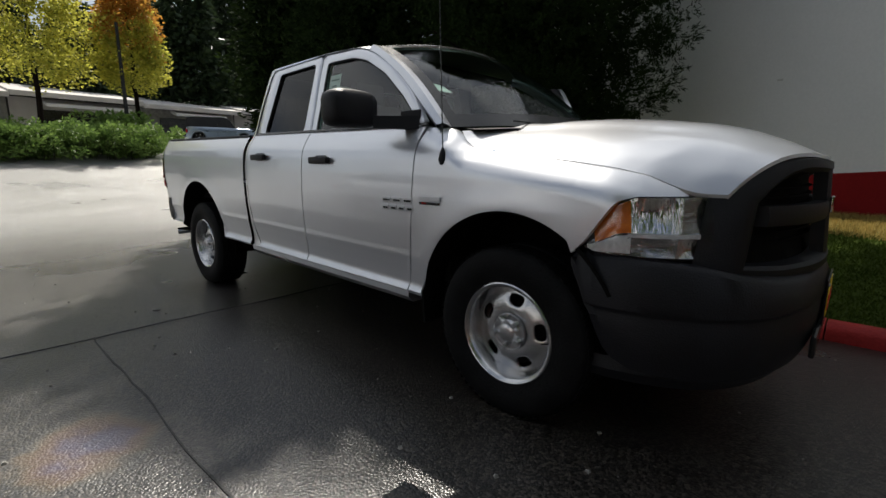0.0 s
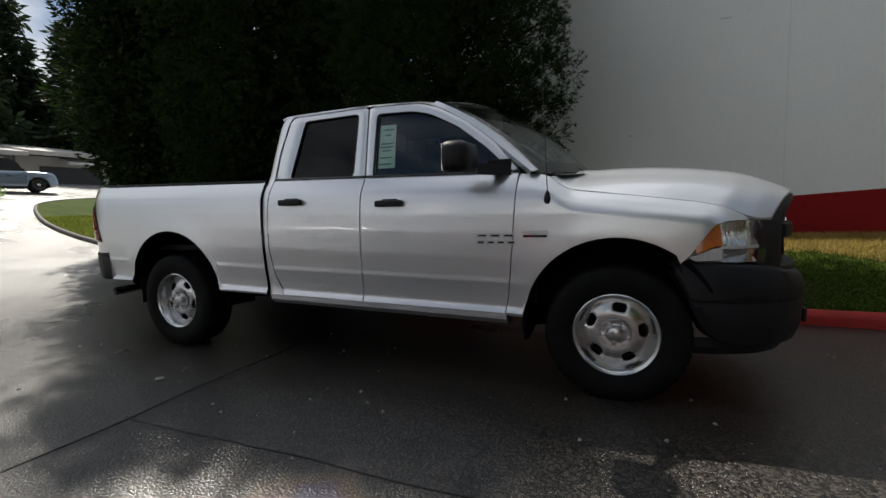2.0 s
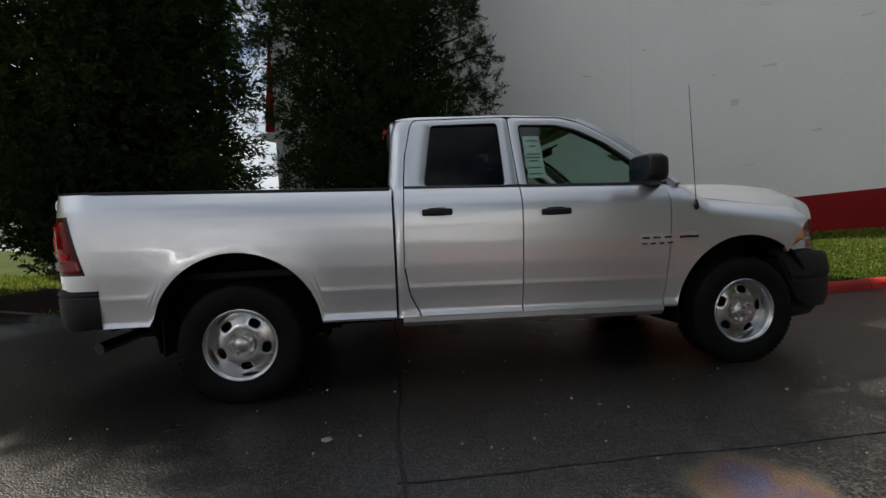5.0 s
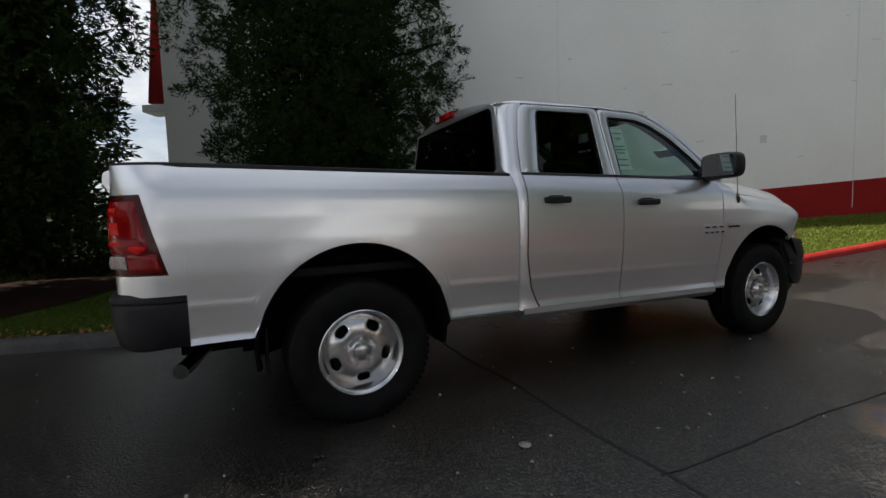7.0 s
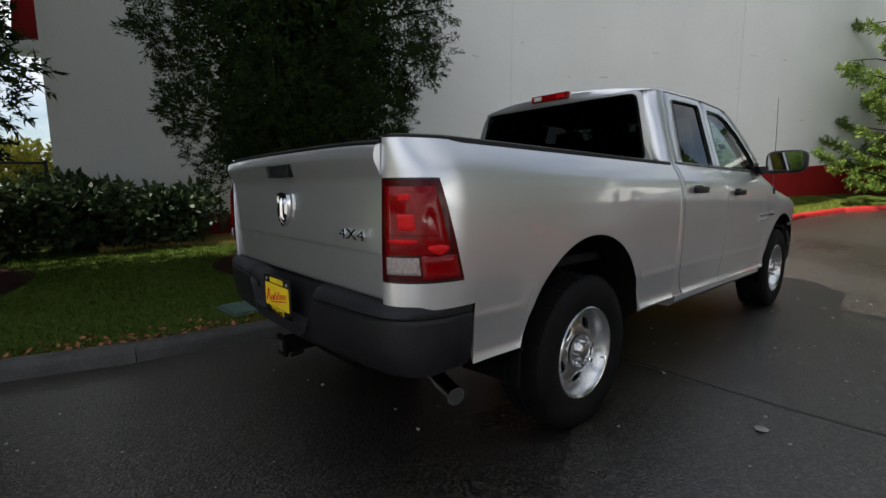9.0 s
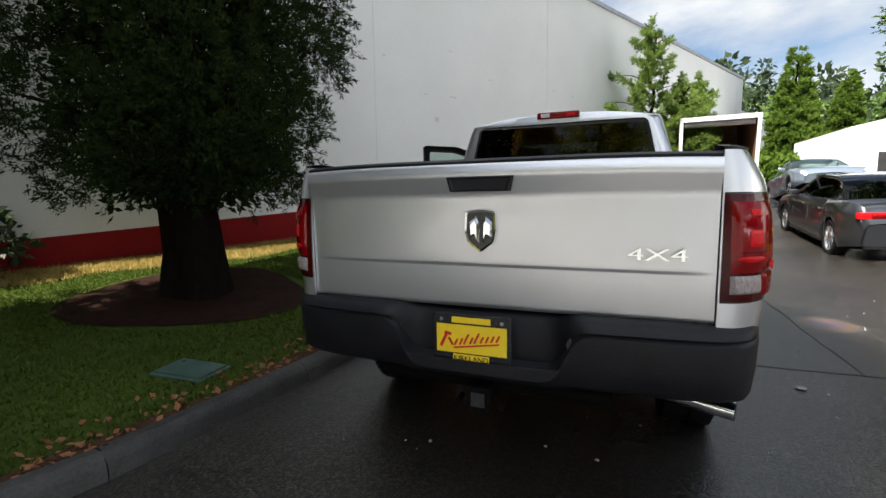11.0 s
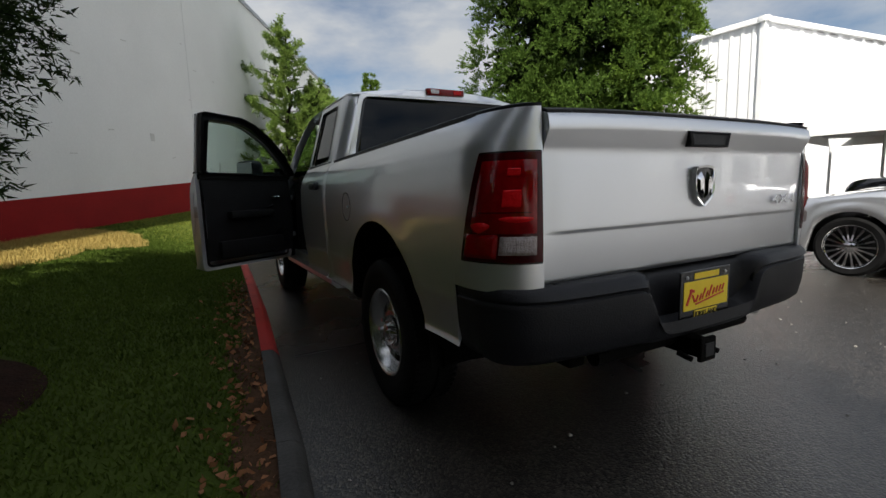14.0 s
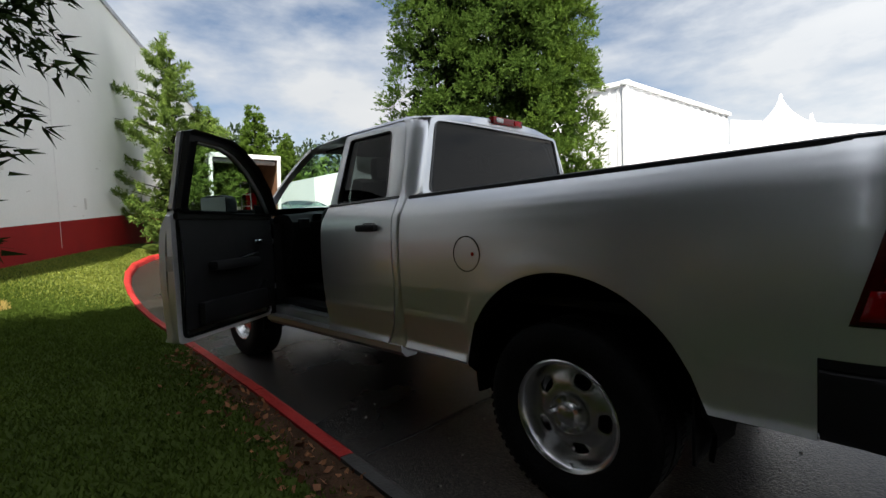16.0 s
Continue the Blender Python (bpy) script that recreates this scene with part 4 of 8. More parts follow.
def wheel_well(truck, s, which):
    """Dark arch liner behind the lip."""
    cx, cz, r = ARCH[which]
    bm = bmesh.new()
    a0, a1 = (-12, 192) if which < 0 else (8, 192)
    lip = []
    for i in range(41):
        a = radians(a0 + (a1 - a0) * i / 40)
        c, q = math.cos(a), math.sin(a)
        x, z = cx + c * r, cz + q * r
        y = side_y(x, max(z, 0.46)) + 0.002
        lip.append([(x + c * 0.012, s * (y - 0.006), z + q * 0.012), (cx + c * (r - 0.004), s * (y - 0.004), cz + q * (r - 0.004)), (cx + c * (r - 0.016), s * (y - 0.045), cz + q * (r - 0.016)),
                    (cx + c * (r + 0.01), s * 0.62, cz + q * (r + 0.01)), (cx + c * 0.2, s * 0.60, cz + q * 0.2)])
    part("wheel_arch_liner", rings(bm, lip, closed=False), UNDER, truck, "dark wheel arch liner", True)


def tailgate(truck):
    prof = [(0.815, -2.885), (0.828, -2.901), (0.838, -2.9035), (0.984, -2.9050), (0.990, -2.9056), (0.997, -2.9112), (1.001, -2.9120), (1.010, -2.9121), (1.245, -2.9090), (1.258, -2.9093),
            (1.270, -2.9110), (1.282, -2.9150), (1.336, -2.9375), (1.343, -2.9398), (1.350, -2.9405), (1.358, -2.9402), (1.382, -2.936), (1.390, -2.931), (1.398, -2.916), (1.402, -2.87)]
    bm = bmesh.new()
    loops = []
    n = 48
    for i in range(n + 1):
        y = 0.814 * math.sin(math.pi * (i / n - 0.5))
        bow = 0.012 * (y / 0.814) ** 2
        edge = min(1, (0.814 - abs(y)) / 0.10)
        fade = edge * edge * (3 - 2 * edge)
        lp = []
        for z, x in prof:
            flat = -2.9035 - 0.0055 * (z - 0.84) / 0.42
            k = fade if 0.85 < z < 1.25 else 1.0
            lp.append((flat + (x - flat) * k + bow, y, z + (0.0 if z < 1.3 else -0.010 * (y / 0.8) ** 4)))
        loops.append(lp)
    rings(bm, loops, closed=False, cap0=True, cap1=True)
    t = part("tailgate", bm, SILVER, truck, "silver tailgate with a creased skin", True)
    part("tailgate_core", boxed((0.06, 1.60, 0.56), (-2.845, 0, 1.10), 0.01), SILVER, t)
    bm = bmesh.new()
    loops = [[(-2.925 + 0.012 * (y / 0.808) ** 2 + dx, y, 1.398 - 0.010 * (y / 0.8) ** 4 + dz) for dx, dz in ((0, -0.008), (-0.004, 0.004), (0.02, 0.014), (0.08, 0.014), (0.10, -0.01))] for y in [-0.813 + 1.626 * i / 24 for i in range(25)]]
    part("top_cap", rings(bm, loops, cap0=True, cap1=True), BLACK_PLASTIC, t, "black plastic top cap", True)
    # recessed handle
    bm = bmesh.new()
    o = [(0.135, 1.342), (0.118, 1.285), (-0.118, 1.285), (-0.135, 1.342)]
    rings(bm, [[(-2.946, y, z) for y, z in o], [(-2.950, y * 0.93, 1.312 + (z - 1.312) * 0.85) for y, z in o], [(-2.9425, y * 0.86, 1.312 + (z - 1.312) * 0.7) for y, z in o]], cap1=True)
    rings(bm, [[(-2.946, y, z) for y, z in o], [(-2.90, y, z) for y, z in o]])
    h = part("gate_handle", bm, BLACK_PLASTIC, t, "black recessed gate handle")
    part("grip", boxed((0.012, 0.16, 0.028), (-2.934, 0.02, 1.322), 0.005), BLACK_PLASTIC, t, smooth=True)
    # plain chrome shield
    sh = [(0.062, 0.075), (0.066, 0.0), (0.055, -0.05), (0.0, -0.092), (-0.055, -0.05), (-0.066, 0.0), (-0.062, 0.075), (0.0, 0.083)]
    sh = round_poly(sh, 0.012, 3)
    bm = bmesh.new()
    rings(bm, [[(-2.914, p.x, 1.135 + p.y) for p in sh], [(-2.932, p.x * 0.97, 1.135 + p.y * 0.97) for p in sh], [(-2.930, p.x * 0.86, 1.135 + p.y * 0.86) for p in sh], [(-2.922, p.x * 0.84, 1.135 + p.y * 0.84) for p in sh]])
    e = part("emblem", bm, CHROME, t, "chrome shield emblem", True)
    part("emblem_field", rings(bmesh.new(), [[(-2.9235, p.x * 0.86, 1.135 + p.y * 0.86) for p in sh]], cap0=True), GLOSS_BLACK, t)
    bm = bmesh.new()
    for a in (-1, 1):
        pts = [(0.006, -0.055), (0.020, -0.02), (0.045, -0.03), (0.048, 0.03), (0.02, 0.055), (0.008, 0.03)]
        rings(bm, [[(-2.923, a * y, 1.135 + z) for y, z in pts], [(-2.936, a * (0.026 + (y - 0.026) * 0.6), 1.135 + z * 0.65) for y, z in pts]], cap1=True)
    part("emblem_relief", bm, CHROME, t, "plain chrome relief shapes")
    m = Matrix(((0, 0, -1, -2.917), (-1, 0, 0, -0.630), (0, 1, 0, 1.055), (0, 0, 0, 1))) @ Matrix.Diagonal((1.9, 1, 1, 1))
    bar_text("4X4", 0.060, CHROME, t, m, "chrome_lettering", 0.003, "chrome 4X4 lettering")
    return t


def tail_lamp(truck, s):
    """Wrap-round red lamp in the rear corner, with a clear reversing lamp low down."""
    top = (0.905, 1.262)
    def pt(u, z, out=0.0):
        # u: 0 at the tailgate edge, 1 at the front edge on the side
        t = (z - top[0]) / (top[1] - top[0])
        total = 0.285 - 0.075 * t
        d = 0.006 + u * total
        if True:
            if d < 0.30:
                a = math.pi / 2 * (1 - d / 0.30)
                x = -2.66 - 0.235 * math.sin(a) - 0.012 * math.sin(math.pi * (z - 0.55) / 0.85) * math.sin(a)
                sy = side_y(-2.66, z)
                y = sy + (0.818 - sy) * (1 - math.cos(a))
                nx, ny = -math.sin(a), math.cos(a)
            else:
                x = -2.66 + (d - 0.30)
                y = side_y(x, z)
                nx, ny = 0, 1
        return (x + nx * out, s * (y + ny * out), z)
    def patch(u0, u1, z0, z1, out, nu=18, nv=10):
        bm = bmesh.new()
        loops = []
        for i in range(nu + 1):
            u = u0 + (u1 - u0) * i / nu
            edge = min(1, min(u - u0, u1 - u) / (u1 - u0) * 9)
            loops.append([pt(u, z0 + (z1 - z0) * j / nv, out * (0.35 + 0.65 * min(edge, min(1, min(j, nv - j) / nv * 8)))) for j in range(nv + 1)])
        return rings(bm, loops, closed=False)
    lamp = part("tail_lamp", patch(0.0, 1.0, top[0], top[1], 0.006), LAMP_DEEP, truck, "red tail lamp with clear lower section", True)
    part("rim", patch(0.0, 1.0, top[0] - 0.006, top[1] + 0.006, 0.003), GLOSS_BLACK, lamp, "black lamp rim", True)
    part("red_lens", patch(0.10, 0.90, 1.000, 1.238, 0.016), LAMP_RED, lamp, "deep red lens", True)
    part("lower_lens", patch(0.55, 0.955, 0.916, 0.999, 0.016), LAMP_RED, lamp, "deep red lens", True)
    part("reversing_lens", patch(0.10, 0.53, 0.930, 0.992, 0.017), REVERSE_LENS, lamp, "smoked ribbed reversing lens", True)
    def glow(u0, z0, ru, rz):
        loops = [[pt(u0 + ru * q * math.cos(a) + 0.03 * q * math.sin(2 * a), z0 + rz * q * math.sin(a), 0.0175 + 0.004 * (1 - q * q)) for a in [2 * math.pi * i / 28 for i in range(28)]] for q in (1.0, 0.75, 0.45, 0.1)]
        return rings(bmesh.new(), loops, cap1=True)
    part("reflector", patch(0.30, 0.57, 1.082, 1.150, 0.0185), LAMP_RED_BRIGHT, lamp, "bright red reflector", True)
    part("reflector", patch(0.34, 0.54, 1.186, 1.214, 0.0185), LAMP_RED_BRIGHT, lamp, "bright red reflector", True)
    part("reflector", glow(0.36, 1.048, 0.19, 0.010), LAMP_RED_BRIGHT, lamp, "bright red reflector", True)
    part("lens_step", patch(0.12, 0.88, 1.068, 1.073, 0.0178), LAMP_DEEP, lamp, smooth=True)
    part("side_marker", glow(0.76, 1.02, 0.10, 0.018), LAMP_RED_BRIGHT, lamp, smooth=True)
    return lamp


def rear_bumper(truck):
    """Black step bumper, lowered in the middle for the plate."""
    bm = bmesh.new()
    loops = []
    half = spline([(-2.608, 0.986, 0), (-2.68, 0.986, 0), (-2.76, 0.978, 0), (-2.86, 0.940, 0), (-2.925, 0.860, 0), (-2.955, 0.72, 0), (-2.972, 0.50, 0), (-2.978, 0.42, 0), (-2.980, 0.34, 0), (-2.982, 0.26, 0), (-2.985, 0.12, 0), (-2.985, 0, 0)], 44)
    full = [(p.x, -p.y) for p in half] + [(p.x, p.y) for p in half[-2::-1]]
    for x, y in full:
        side = max(0, min(1, (x + 2.90) / 0.20))
        dip = 1 / (1 + math.exp((abs(y) - 0.335) / 0.020))
        ztop = 0.822 - 0.02 * dip
        zface = 0.775 - 0.175 * dip
        zbot = 0.540 - 0.012 * dip
        sl = 0.0
        def P(d, z):
            lean = sl * (0.82 - z) / 0.28
            return (x + d * (1 - side) + lean * 1.2, y - math.copysign(d * side, y), z)
        pad = 1 - dip
        loops.append([P(0.15, ztop), P(0.060 + 0.06 * dip, ztop), P(0.024 + 0.085 * dip, ztop - 0.008), P(0.004 + 0.095 * dip, ztop - 0.026), P(-0.004 + 0.095 * dip, ztop - 0.045 - 0.05 * dip),
                      P(0.004 + 0.085 * dip, zface - 0.004 + 0.02 * dip), P(0.010 + 0.02 * dip, zface - 0.010), P(0.001, zface - 0.018), P(0.0, zface - 0.030), P(0.006, zbot + 0.09 + 0.02 * pad),
                      P(0.022, zbot + 0.03), P(0.045, zbot + 0.006), P(0.075, zbot), P(0.15, zbot + 0.02)])
    rings(bm, loops, cap0=True, cap1=True)
    b = part("rear_bumper", bm, BLACK_PLASTIC, truck, "black textured step bumper", True)
    bm = bmesh.new()
    for s in (-1, 1):
        for k in range(9):
            box(bm, (0.04, 0.022, 0.006), (-2.880, s * (0.40 + 0.045 * k), 0.8205), 0.002)
    part("step_ribs", bm, BLACK_PLASTIC, b, kind="stuff")
    for s in (-1, 1):
        part("access_hole", rod(bmesh.new(), (-2.953, s * 0.37, 0.715), (-2.94, s * 0.37, 0.715), 0.034, 0.030, 16), GLOSS_BLACK, b)
    licence_plate(truck, -2.965, 0.028, 0.702)
    bm = boxed((0.22, 0.075, 0.075), (-2.86, 0.0, 0.46), 0.006)
    box(bm, (0.02, 0.10, 0.10), (-2.965, 0.0, 0.46), 0.006)
    part("tow_hitch", bm, UNDER, truck, "black tow hitch receiver")
    part("hitch_opening", boxed((0.012, 0.055, 0.055), (-2.974, 0, 0.46)), DARK, truck)
    part("hitch_cross_tube", rod(bmesh.new(), (-2.82, -0.5, 0.48), (-2.82, 0.5, 0.48), 0.035), UNDER, truck, smooth=True)
    for y in (-0.09, 0.09):
        part("chain_loop", rod(bmesh.new(), (-2.90, y, 0.44), (-2.96, y, 0.43), 0.012, 0.012, 8), UNDER, truck)
    bm = bmesh.new()
    rod(bm, (-2.50, -0.40, 0.465), (-2.58, -0.66, 0.448), 0.034, 0.034, 20)
    rod(bm, (-2.578, -0.65, 0.448), (-2.66, -0.94, 0.425), 0.035, 0.037, 20)
    tp = part("tailpipe", bm, CHROME, truck, "bright steel tailpipe", True)
    part("pipe_mouth", rod(bmesh.new(), (-2.653, -0.915, 0.427), (-2.6606, -0.9425, 0.4248), 0.0355, 0.0355, 18), DARK, tp)


def licence_plate(parent, x, y, z, front=False):
    d = -1 if not front else 1
    p = part("dealer_plate", boxed((0.008, 0.325, 0.20), (x, y, z), 0.004), GLOSS_BLACK, parent, "yellow dealer plate in a black frame")
    part("plate_face", boxed((0.005, 0.29, 0.115), (x + d * 0.004, y, z), 0.0), YELLOW, p, "yellow plate face")
    slant = Matrix.Rotation(radians(-d * 26), 4, "X")
    def stroke(yy, zz, w, h, turn):
        part("print_bar", box(bmesh.new(), (0.003, w, h), (x + d * 0.0075, y + d * yy, z + zz), 0.0025, turn), PLATE_RED, p, "red printed bar")
    stroke(-0.112, -0.004, 0.012, 0.070, slant)
    stroke(-0.096, 0.020, 0.030, 0.012, Matrix.Rotation(radians(-d * 10), 4, "X"))
    stroke(-0.084, -0.012, 0.009, 0.036, Matrix.Rotation(radians(d * 30), 4, "X"))
    for i in range(9):
        tall = i in (2, 4)
        stroke(-0.062 + 0.0215 * i, -0.014 + 0.0035 * i + (0.008 if tall else 0), 0.008, 0.048 if tall else 0.030, slant)
    stroke(0.022, -0.022, 0.19, 0.006, Matrix.Rotation(radians(d * 9), 4, "X"))
    if not front:
        part("frame_print", boxed((0.003, 0.15, 0.032), (x + d * 0.005, y, z - 0.079), 0.0), YELLOW, p, "yellow bar of frame print")
        m = Matrix(((0, 0, -1, x - 0.0075), (-1, 0, 0, y), (0, 1, 0, z - 0.079), (0, 0, 0, 1)))
        bar_text("KIRKLAND", 0.030, GLOSS_BLACK, p, m, "frame_lettering", 0.0012, "black frame lettering")
    part("frame_print", boxed((0.003, 0.16, 0.024), (x + d * 0.005, y, z + 0.077), 0.0), YELLOW, p, "yellow bar of frame print")
    for s in (-1, 1):
        part("plate_bolt", rod(bmesh.new(), (x + d * 0.004, y + s * 0.125, z + 0.075), (x + d * 0.009, y + s * 0.125, z + 0.075), 0.008, 0.006, 8), STEEL, p)


def cab_shell(truck):
    """Roof, rear wall with its window, rear corners, pillars and windscreen."""
    def roof(u, v):
        y = (v * 2 - 1)
        x0, x1 = -0.705 - 0.06 * (1 - y * y), 0.64 + 0.17 * (1 - y * y)
        x = x0 + (x1 - x0) * u
        w = 0.735 - 0.045 * u ** 3
        z = 1.896 + 0.054 * (1 - abs(y) ** 2.4) - 0.028 * max(0, (u - 0.6) / 0.4) ** 2 - 0.022 * max(0, (0.12 - u) / 0.12) ** 2
        return (x, y * w, z)
    r = part("roof", grid(24, 28, roof), SILVER, truck, "silver cab roof", "all")
    bm = bmesh.new()
    lp = []
    for i in range(29):
        e = Vector(roof(0, i / 28))
        lp.append([e, e + Vector((-0.014, 0, -0.010)), (-0.782 + 0.05 * (abs(e.y) / 0.735) ** 3, e.y * 0.985, 1.868)])
    part("roof_edge", rings(bm, lp, closed=False), SILVER, r, smooth=True)
    lp = []
    for i in range(29):
        e = Vector(roof(1, i / 28))
        lp.append([e, e + Vector((0.018, 0, -0.006)), e + Vector((0.034, 0, -0.022)), e + Vector((0.03, 0, -0.035))])
    part("roof_header", rings(bmesh.new(), lp, closed=False), SILVER, r, smooth=True)
    # roof rail strips joining the roof and the door frames
    for s in (-1, 1):
        loops = []
        for i in range(25):
            u = i / 24
            e = roof(u, 1.0 if s > 0 else 0.0)
            top = lerp_table([(-0.75, 1.868), (-0.62, 1.869), (-0.5, 1.872), (0.1, 1.884), (0.5, 1.870), (0.62, 1.835), (0.72, 1.785)], e[0])
            q = min(1, max(0, (-0.574 - e[0]) / 0.16))
            oy = pane_y(top) + 0.004 - 0.075 * (1 - math.sqrt(1 - q * q))
            loops.append([e, (e[0], s * (abs(e[1]) * 0.4 + 0.6 * oy), e[2] * 0.5 + top * 0.5 + 0.006), (e[0], s * oy, top), (e[0], s * (oy - 0.03), top - 0.004)])
        part("roof_rail", rings(bmesh.new(), loops, closed=False), SILVER, r, smooth=True)
    def screen(u, v):
        y = v * 2 - 1
        a = Vector((0.640 + 0.190 * (1 - y * y), 0.722 * y, 1.860 + 0.056 * (1 - y * y)))
        b = Vector((1.355 + 0.235 * (1 - y * y), 0.862 * y, 1.335 + 0.03 * (1 - y * y)))
        p = a.lerp(b, u)
        return (p.x + 0.02 * math.sin(math.pi * u), p.y, p.z + 0.045 * math.sin(math.pi * u))
    # windscreen pillars
    for s in (-1, 1):
        loops = []
        for i in range(21):
            t = i / 20
            d = spline([(0.60, 1.845, 0), (0.74, 1.775, 0), (0.95, 1.640, 0), (1.14, 1.485, 0), (1.30, 1.350, 0)], 20)[i]
            g = Vector(screen(t, 1.0))
            gx, gy, gz = g.x, g.y + 0.004, g.z + 0.004
            oy = pane_y(d.y) + 0.003
            loops.append([(d.x - 0.02, s * (oy - 0.03), d.y - 0.02), (d.x, s * oy, d.y), ((d.x + gx) / 2 + 0.01, s * ((oy + gy) / 2 + 0.012), (d.y + gz) / 2 + 0.012), (gx, s * gy, gz), (gx - 0.01, s * (gy - 0.03), gz - 0.02)])
        part("windscreen_pillar", rings(bmesh.new(), loops, closed=False), SILVER, truck, "silver windscreen pillar", True)
    ws = part("windscreen", grid(14, 22, screen), TINTED, truck, "raked windscreen", "all")
    bm = bmesh.new()
    rings(bm, [[(Vector(screen(u, v)) + Vector((0, 0, 0.003)))[:] for u, v in ring] for ring in
               ([(0, i / 20) for i in range(21)] + [(j / 14, 1) for j in range(1, 15)] + [(1, 1 - i / 20) for i in range(1, 21)] + [(1 - j / 14, 0) for j in range(1, 14)],
                [(0.05, 0.03 + 0.94 * i / 20) for i in range(21)] + [(0.05 + 0.85 * j / 14, 0.97) for j in range(1, 15)] + [(0.90, 0.97 - 0.94 * i / 20) for i in range(1, 21)] + [(0.90 - 0.85 * j / 14, 0.03) for j in range(1, 14)])])
    part("screen_border", bm, GLOSS_BLACK, ws)
    # cowl and wipers
    bm = grid(4, 20, lambda u, v: (1.375 + u * 0.10 + 0.215 * (1 - (2 * v - 1) ** 2), (2 * v - 1) * 0.80, 1.334 + 0.028 * (1 - (2 * v - 1) ** 2) - 0.01 * u))
    part("cowl", bm, BLACK_PLASTIC, truck, "black cowl grille", True)
    for y0, y1 in ((0.50, -0.10), (-0.02, -0.60)):
        bm = bmesh.new()
        rod(bm, (1.58, y0, 1.355), (1.57, (y0 + y1) / 2, 1.372), 0.008, 0.006, 8)
        rod(bm, (1.572, y0 - 0.02, 1.370), (1.545, y1, 1.374), 0.007, 0.005, 8)
        part("wiper", bm, BLACK_PLASTIC, ws)
    # papers behind the screen
    part("screen_paper", boxed((0.10, 0.16, 0.003), (1.01, -0.60, 1.595), 0, Matrix.Rotation(radians(32), 4, "Y")), PAPER, ws, "white paper tag")
    # rear corners and back wall
    def back_x(y, z):
        return -0.772 - 0.05 * (1.88 - z) / 0.5 * 0.9 + 0.045 * (abs(y) / 0.8) ** 3
    for s in (-1, 1):
        cols = []
        for k in range(9):
            t = k / 8
            c = []
            for j in range(31):
                z = 0.50 + (1.872 - 0.50) * j / 30
                if z < 1.372:
                    xa, ya = door_rear_x(z) - 0.004, side_y(-0.68, z)
                else:
                    q = (z - 1.372) / 0.49
                    xa = lerp_table([(1.372, -0.679), (1.60, -0.659), (1.80, -0.615), (1.835, -0.605), (1.868, -0.57)], z) - 0.004
                    ya = pane_y(z) + 0.003
                    ya = min(ya, 0.912)
                xb = -0.752 if z < 1.372 else back_x(0.72, z) + 0.022 * max(0, (z - 1.76) / 0.11) ** 2
                yb = ya - 0.02 if z < 1.372 else ya - 0.085
                a = t * math.pi / 2
                c.append((xa + (xb - xa) * math.sin(a) ** (1.0), ya + (yb - ya) * (1 - math.cos(a)), z))
            cols.append(c)
        panel("cab_corner", cols, SILVER, truck, s, 0.0, "silver cab corner")
        tops = [Vector((c[-1][0], s * c[-1][1], c[-1][2] - 0.002)) for c in cols]
        inner = [Vector((-0.60 - 0.115 * k / 8, s * (0.745 - 0.05 * (k / 8) ** 2), 1.876)) for k in range(9)]
        part("corner_cap", rings(bmesh.new(), [[a, a.lerp(b, 0.5) + Vector((0, 0, 0.006)), b] for a, b in zip(tops, inner)], closed=False), SILVER, r, smooth=True)
    win = round_poly([(-0.765, 1.405), (-0.665, 1.852), (0.665, 1.852), (0.765, 1.405)], 0.045)
    out = round_poly([(-0.835, 1.30), (-0.815, 1.40), (-0.70, 1.876), (0.70, 1.876), (0.815, 1.40), (0.835, 1.30)], 0.03)
    def even(poly, n=80):
        P = [Vector(p) for p in poly] + [Vector(poly[0])]
        L = [0]
        for a, b in zip(P, P[1:]):
            L.append(L[-1] + (b - a).length)
        o = []
        for i in range(n):
            d = L[-1] * i / n
            k = max(j for j in range(len(L) - 1) if L[j] <= d + 1e-9)
            o.append(P[k].lerp(P[k + 1], (d - L[k]) / max(1e-9, L[k + 1] - L[k])))
        return o
    o, w = even(out), even(win)
    k = min(range(80), key=lambda q: sum((o[j] - w[(j + q) % 80]).length for j in range(0, 80, 5)))
    w = w[k:] + w[:k]
    bm = bmesh.new()
    rings(bm, [[(back_x(a.lerp(b, t).x, a.lerp(b, t).y) + dx, a.lerp(b, t).x, a.lerp(b, t).y) for a, b in zip(o, w)] for t, dx in ((0, 0.02), (0.1, 0), (0.9, 0), (1, 0.004), (1, 0.02))])
    bk = part("cab_back", bm, SILVER, truck, "silver cab rear wall", True)
    part("rear_window", rings(bmesh.new(), [[(back_x(p.x, p.y) + 0.006, p.x * 1.01, p.y) for p in win]], cap0=True), REAR_GLASS, bk, "dark tinted rear window")
    c = Vector((0, 1.62))
    part("rear_window_seal", rings(bmesh.new(), [[(back_x(p.x, p.y) + dx, (c + (p - c) * q).x, (c + (p - c) * q).y) for p in win] for q, dx in ((1.0, 0.008), (1.0, -0.003), (0.978, -0.001), (0.978, 0.01))]), GLOSS_BLACK, bk, smooth=True)
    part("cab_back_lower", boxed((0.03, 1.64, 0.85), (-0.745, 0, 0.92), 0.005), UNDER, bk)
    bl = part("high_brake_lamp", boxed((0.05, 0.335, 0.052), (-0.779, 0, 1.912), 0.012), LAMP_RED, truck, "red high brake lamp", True)
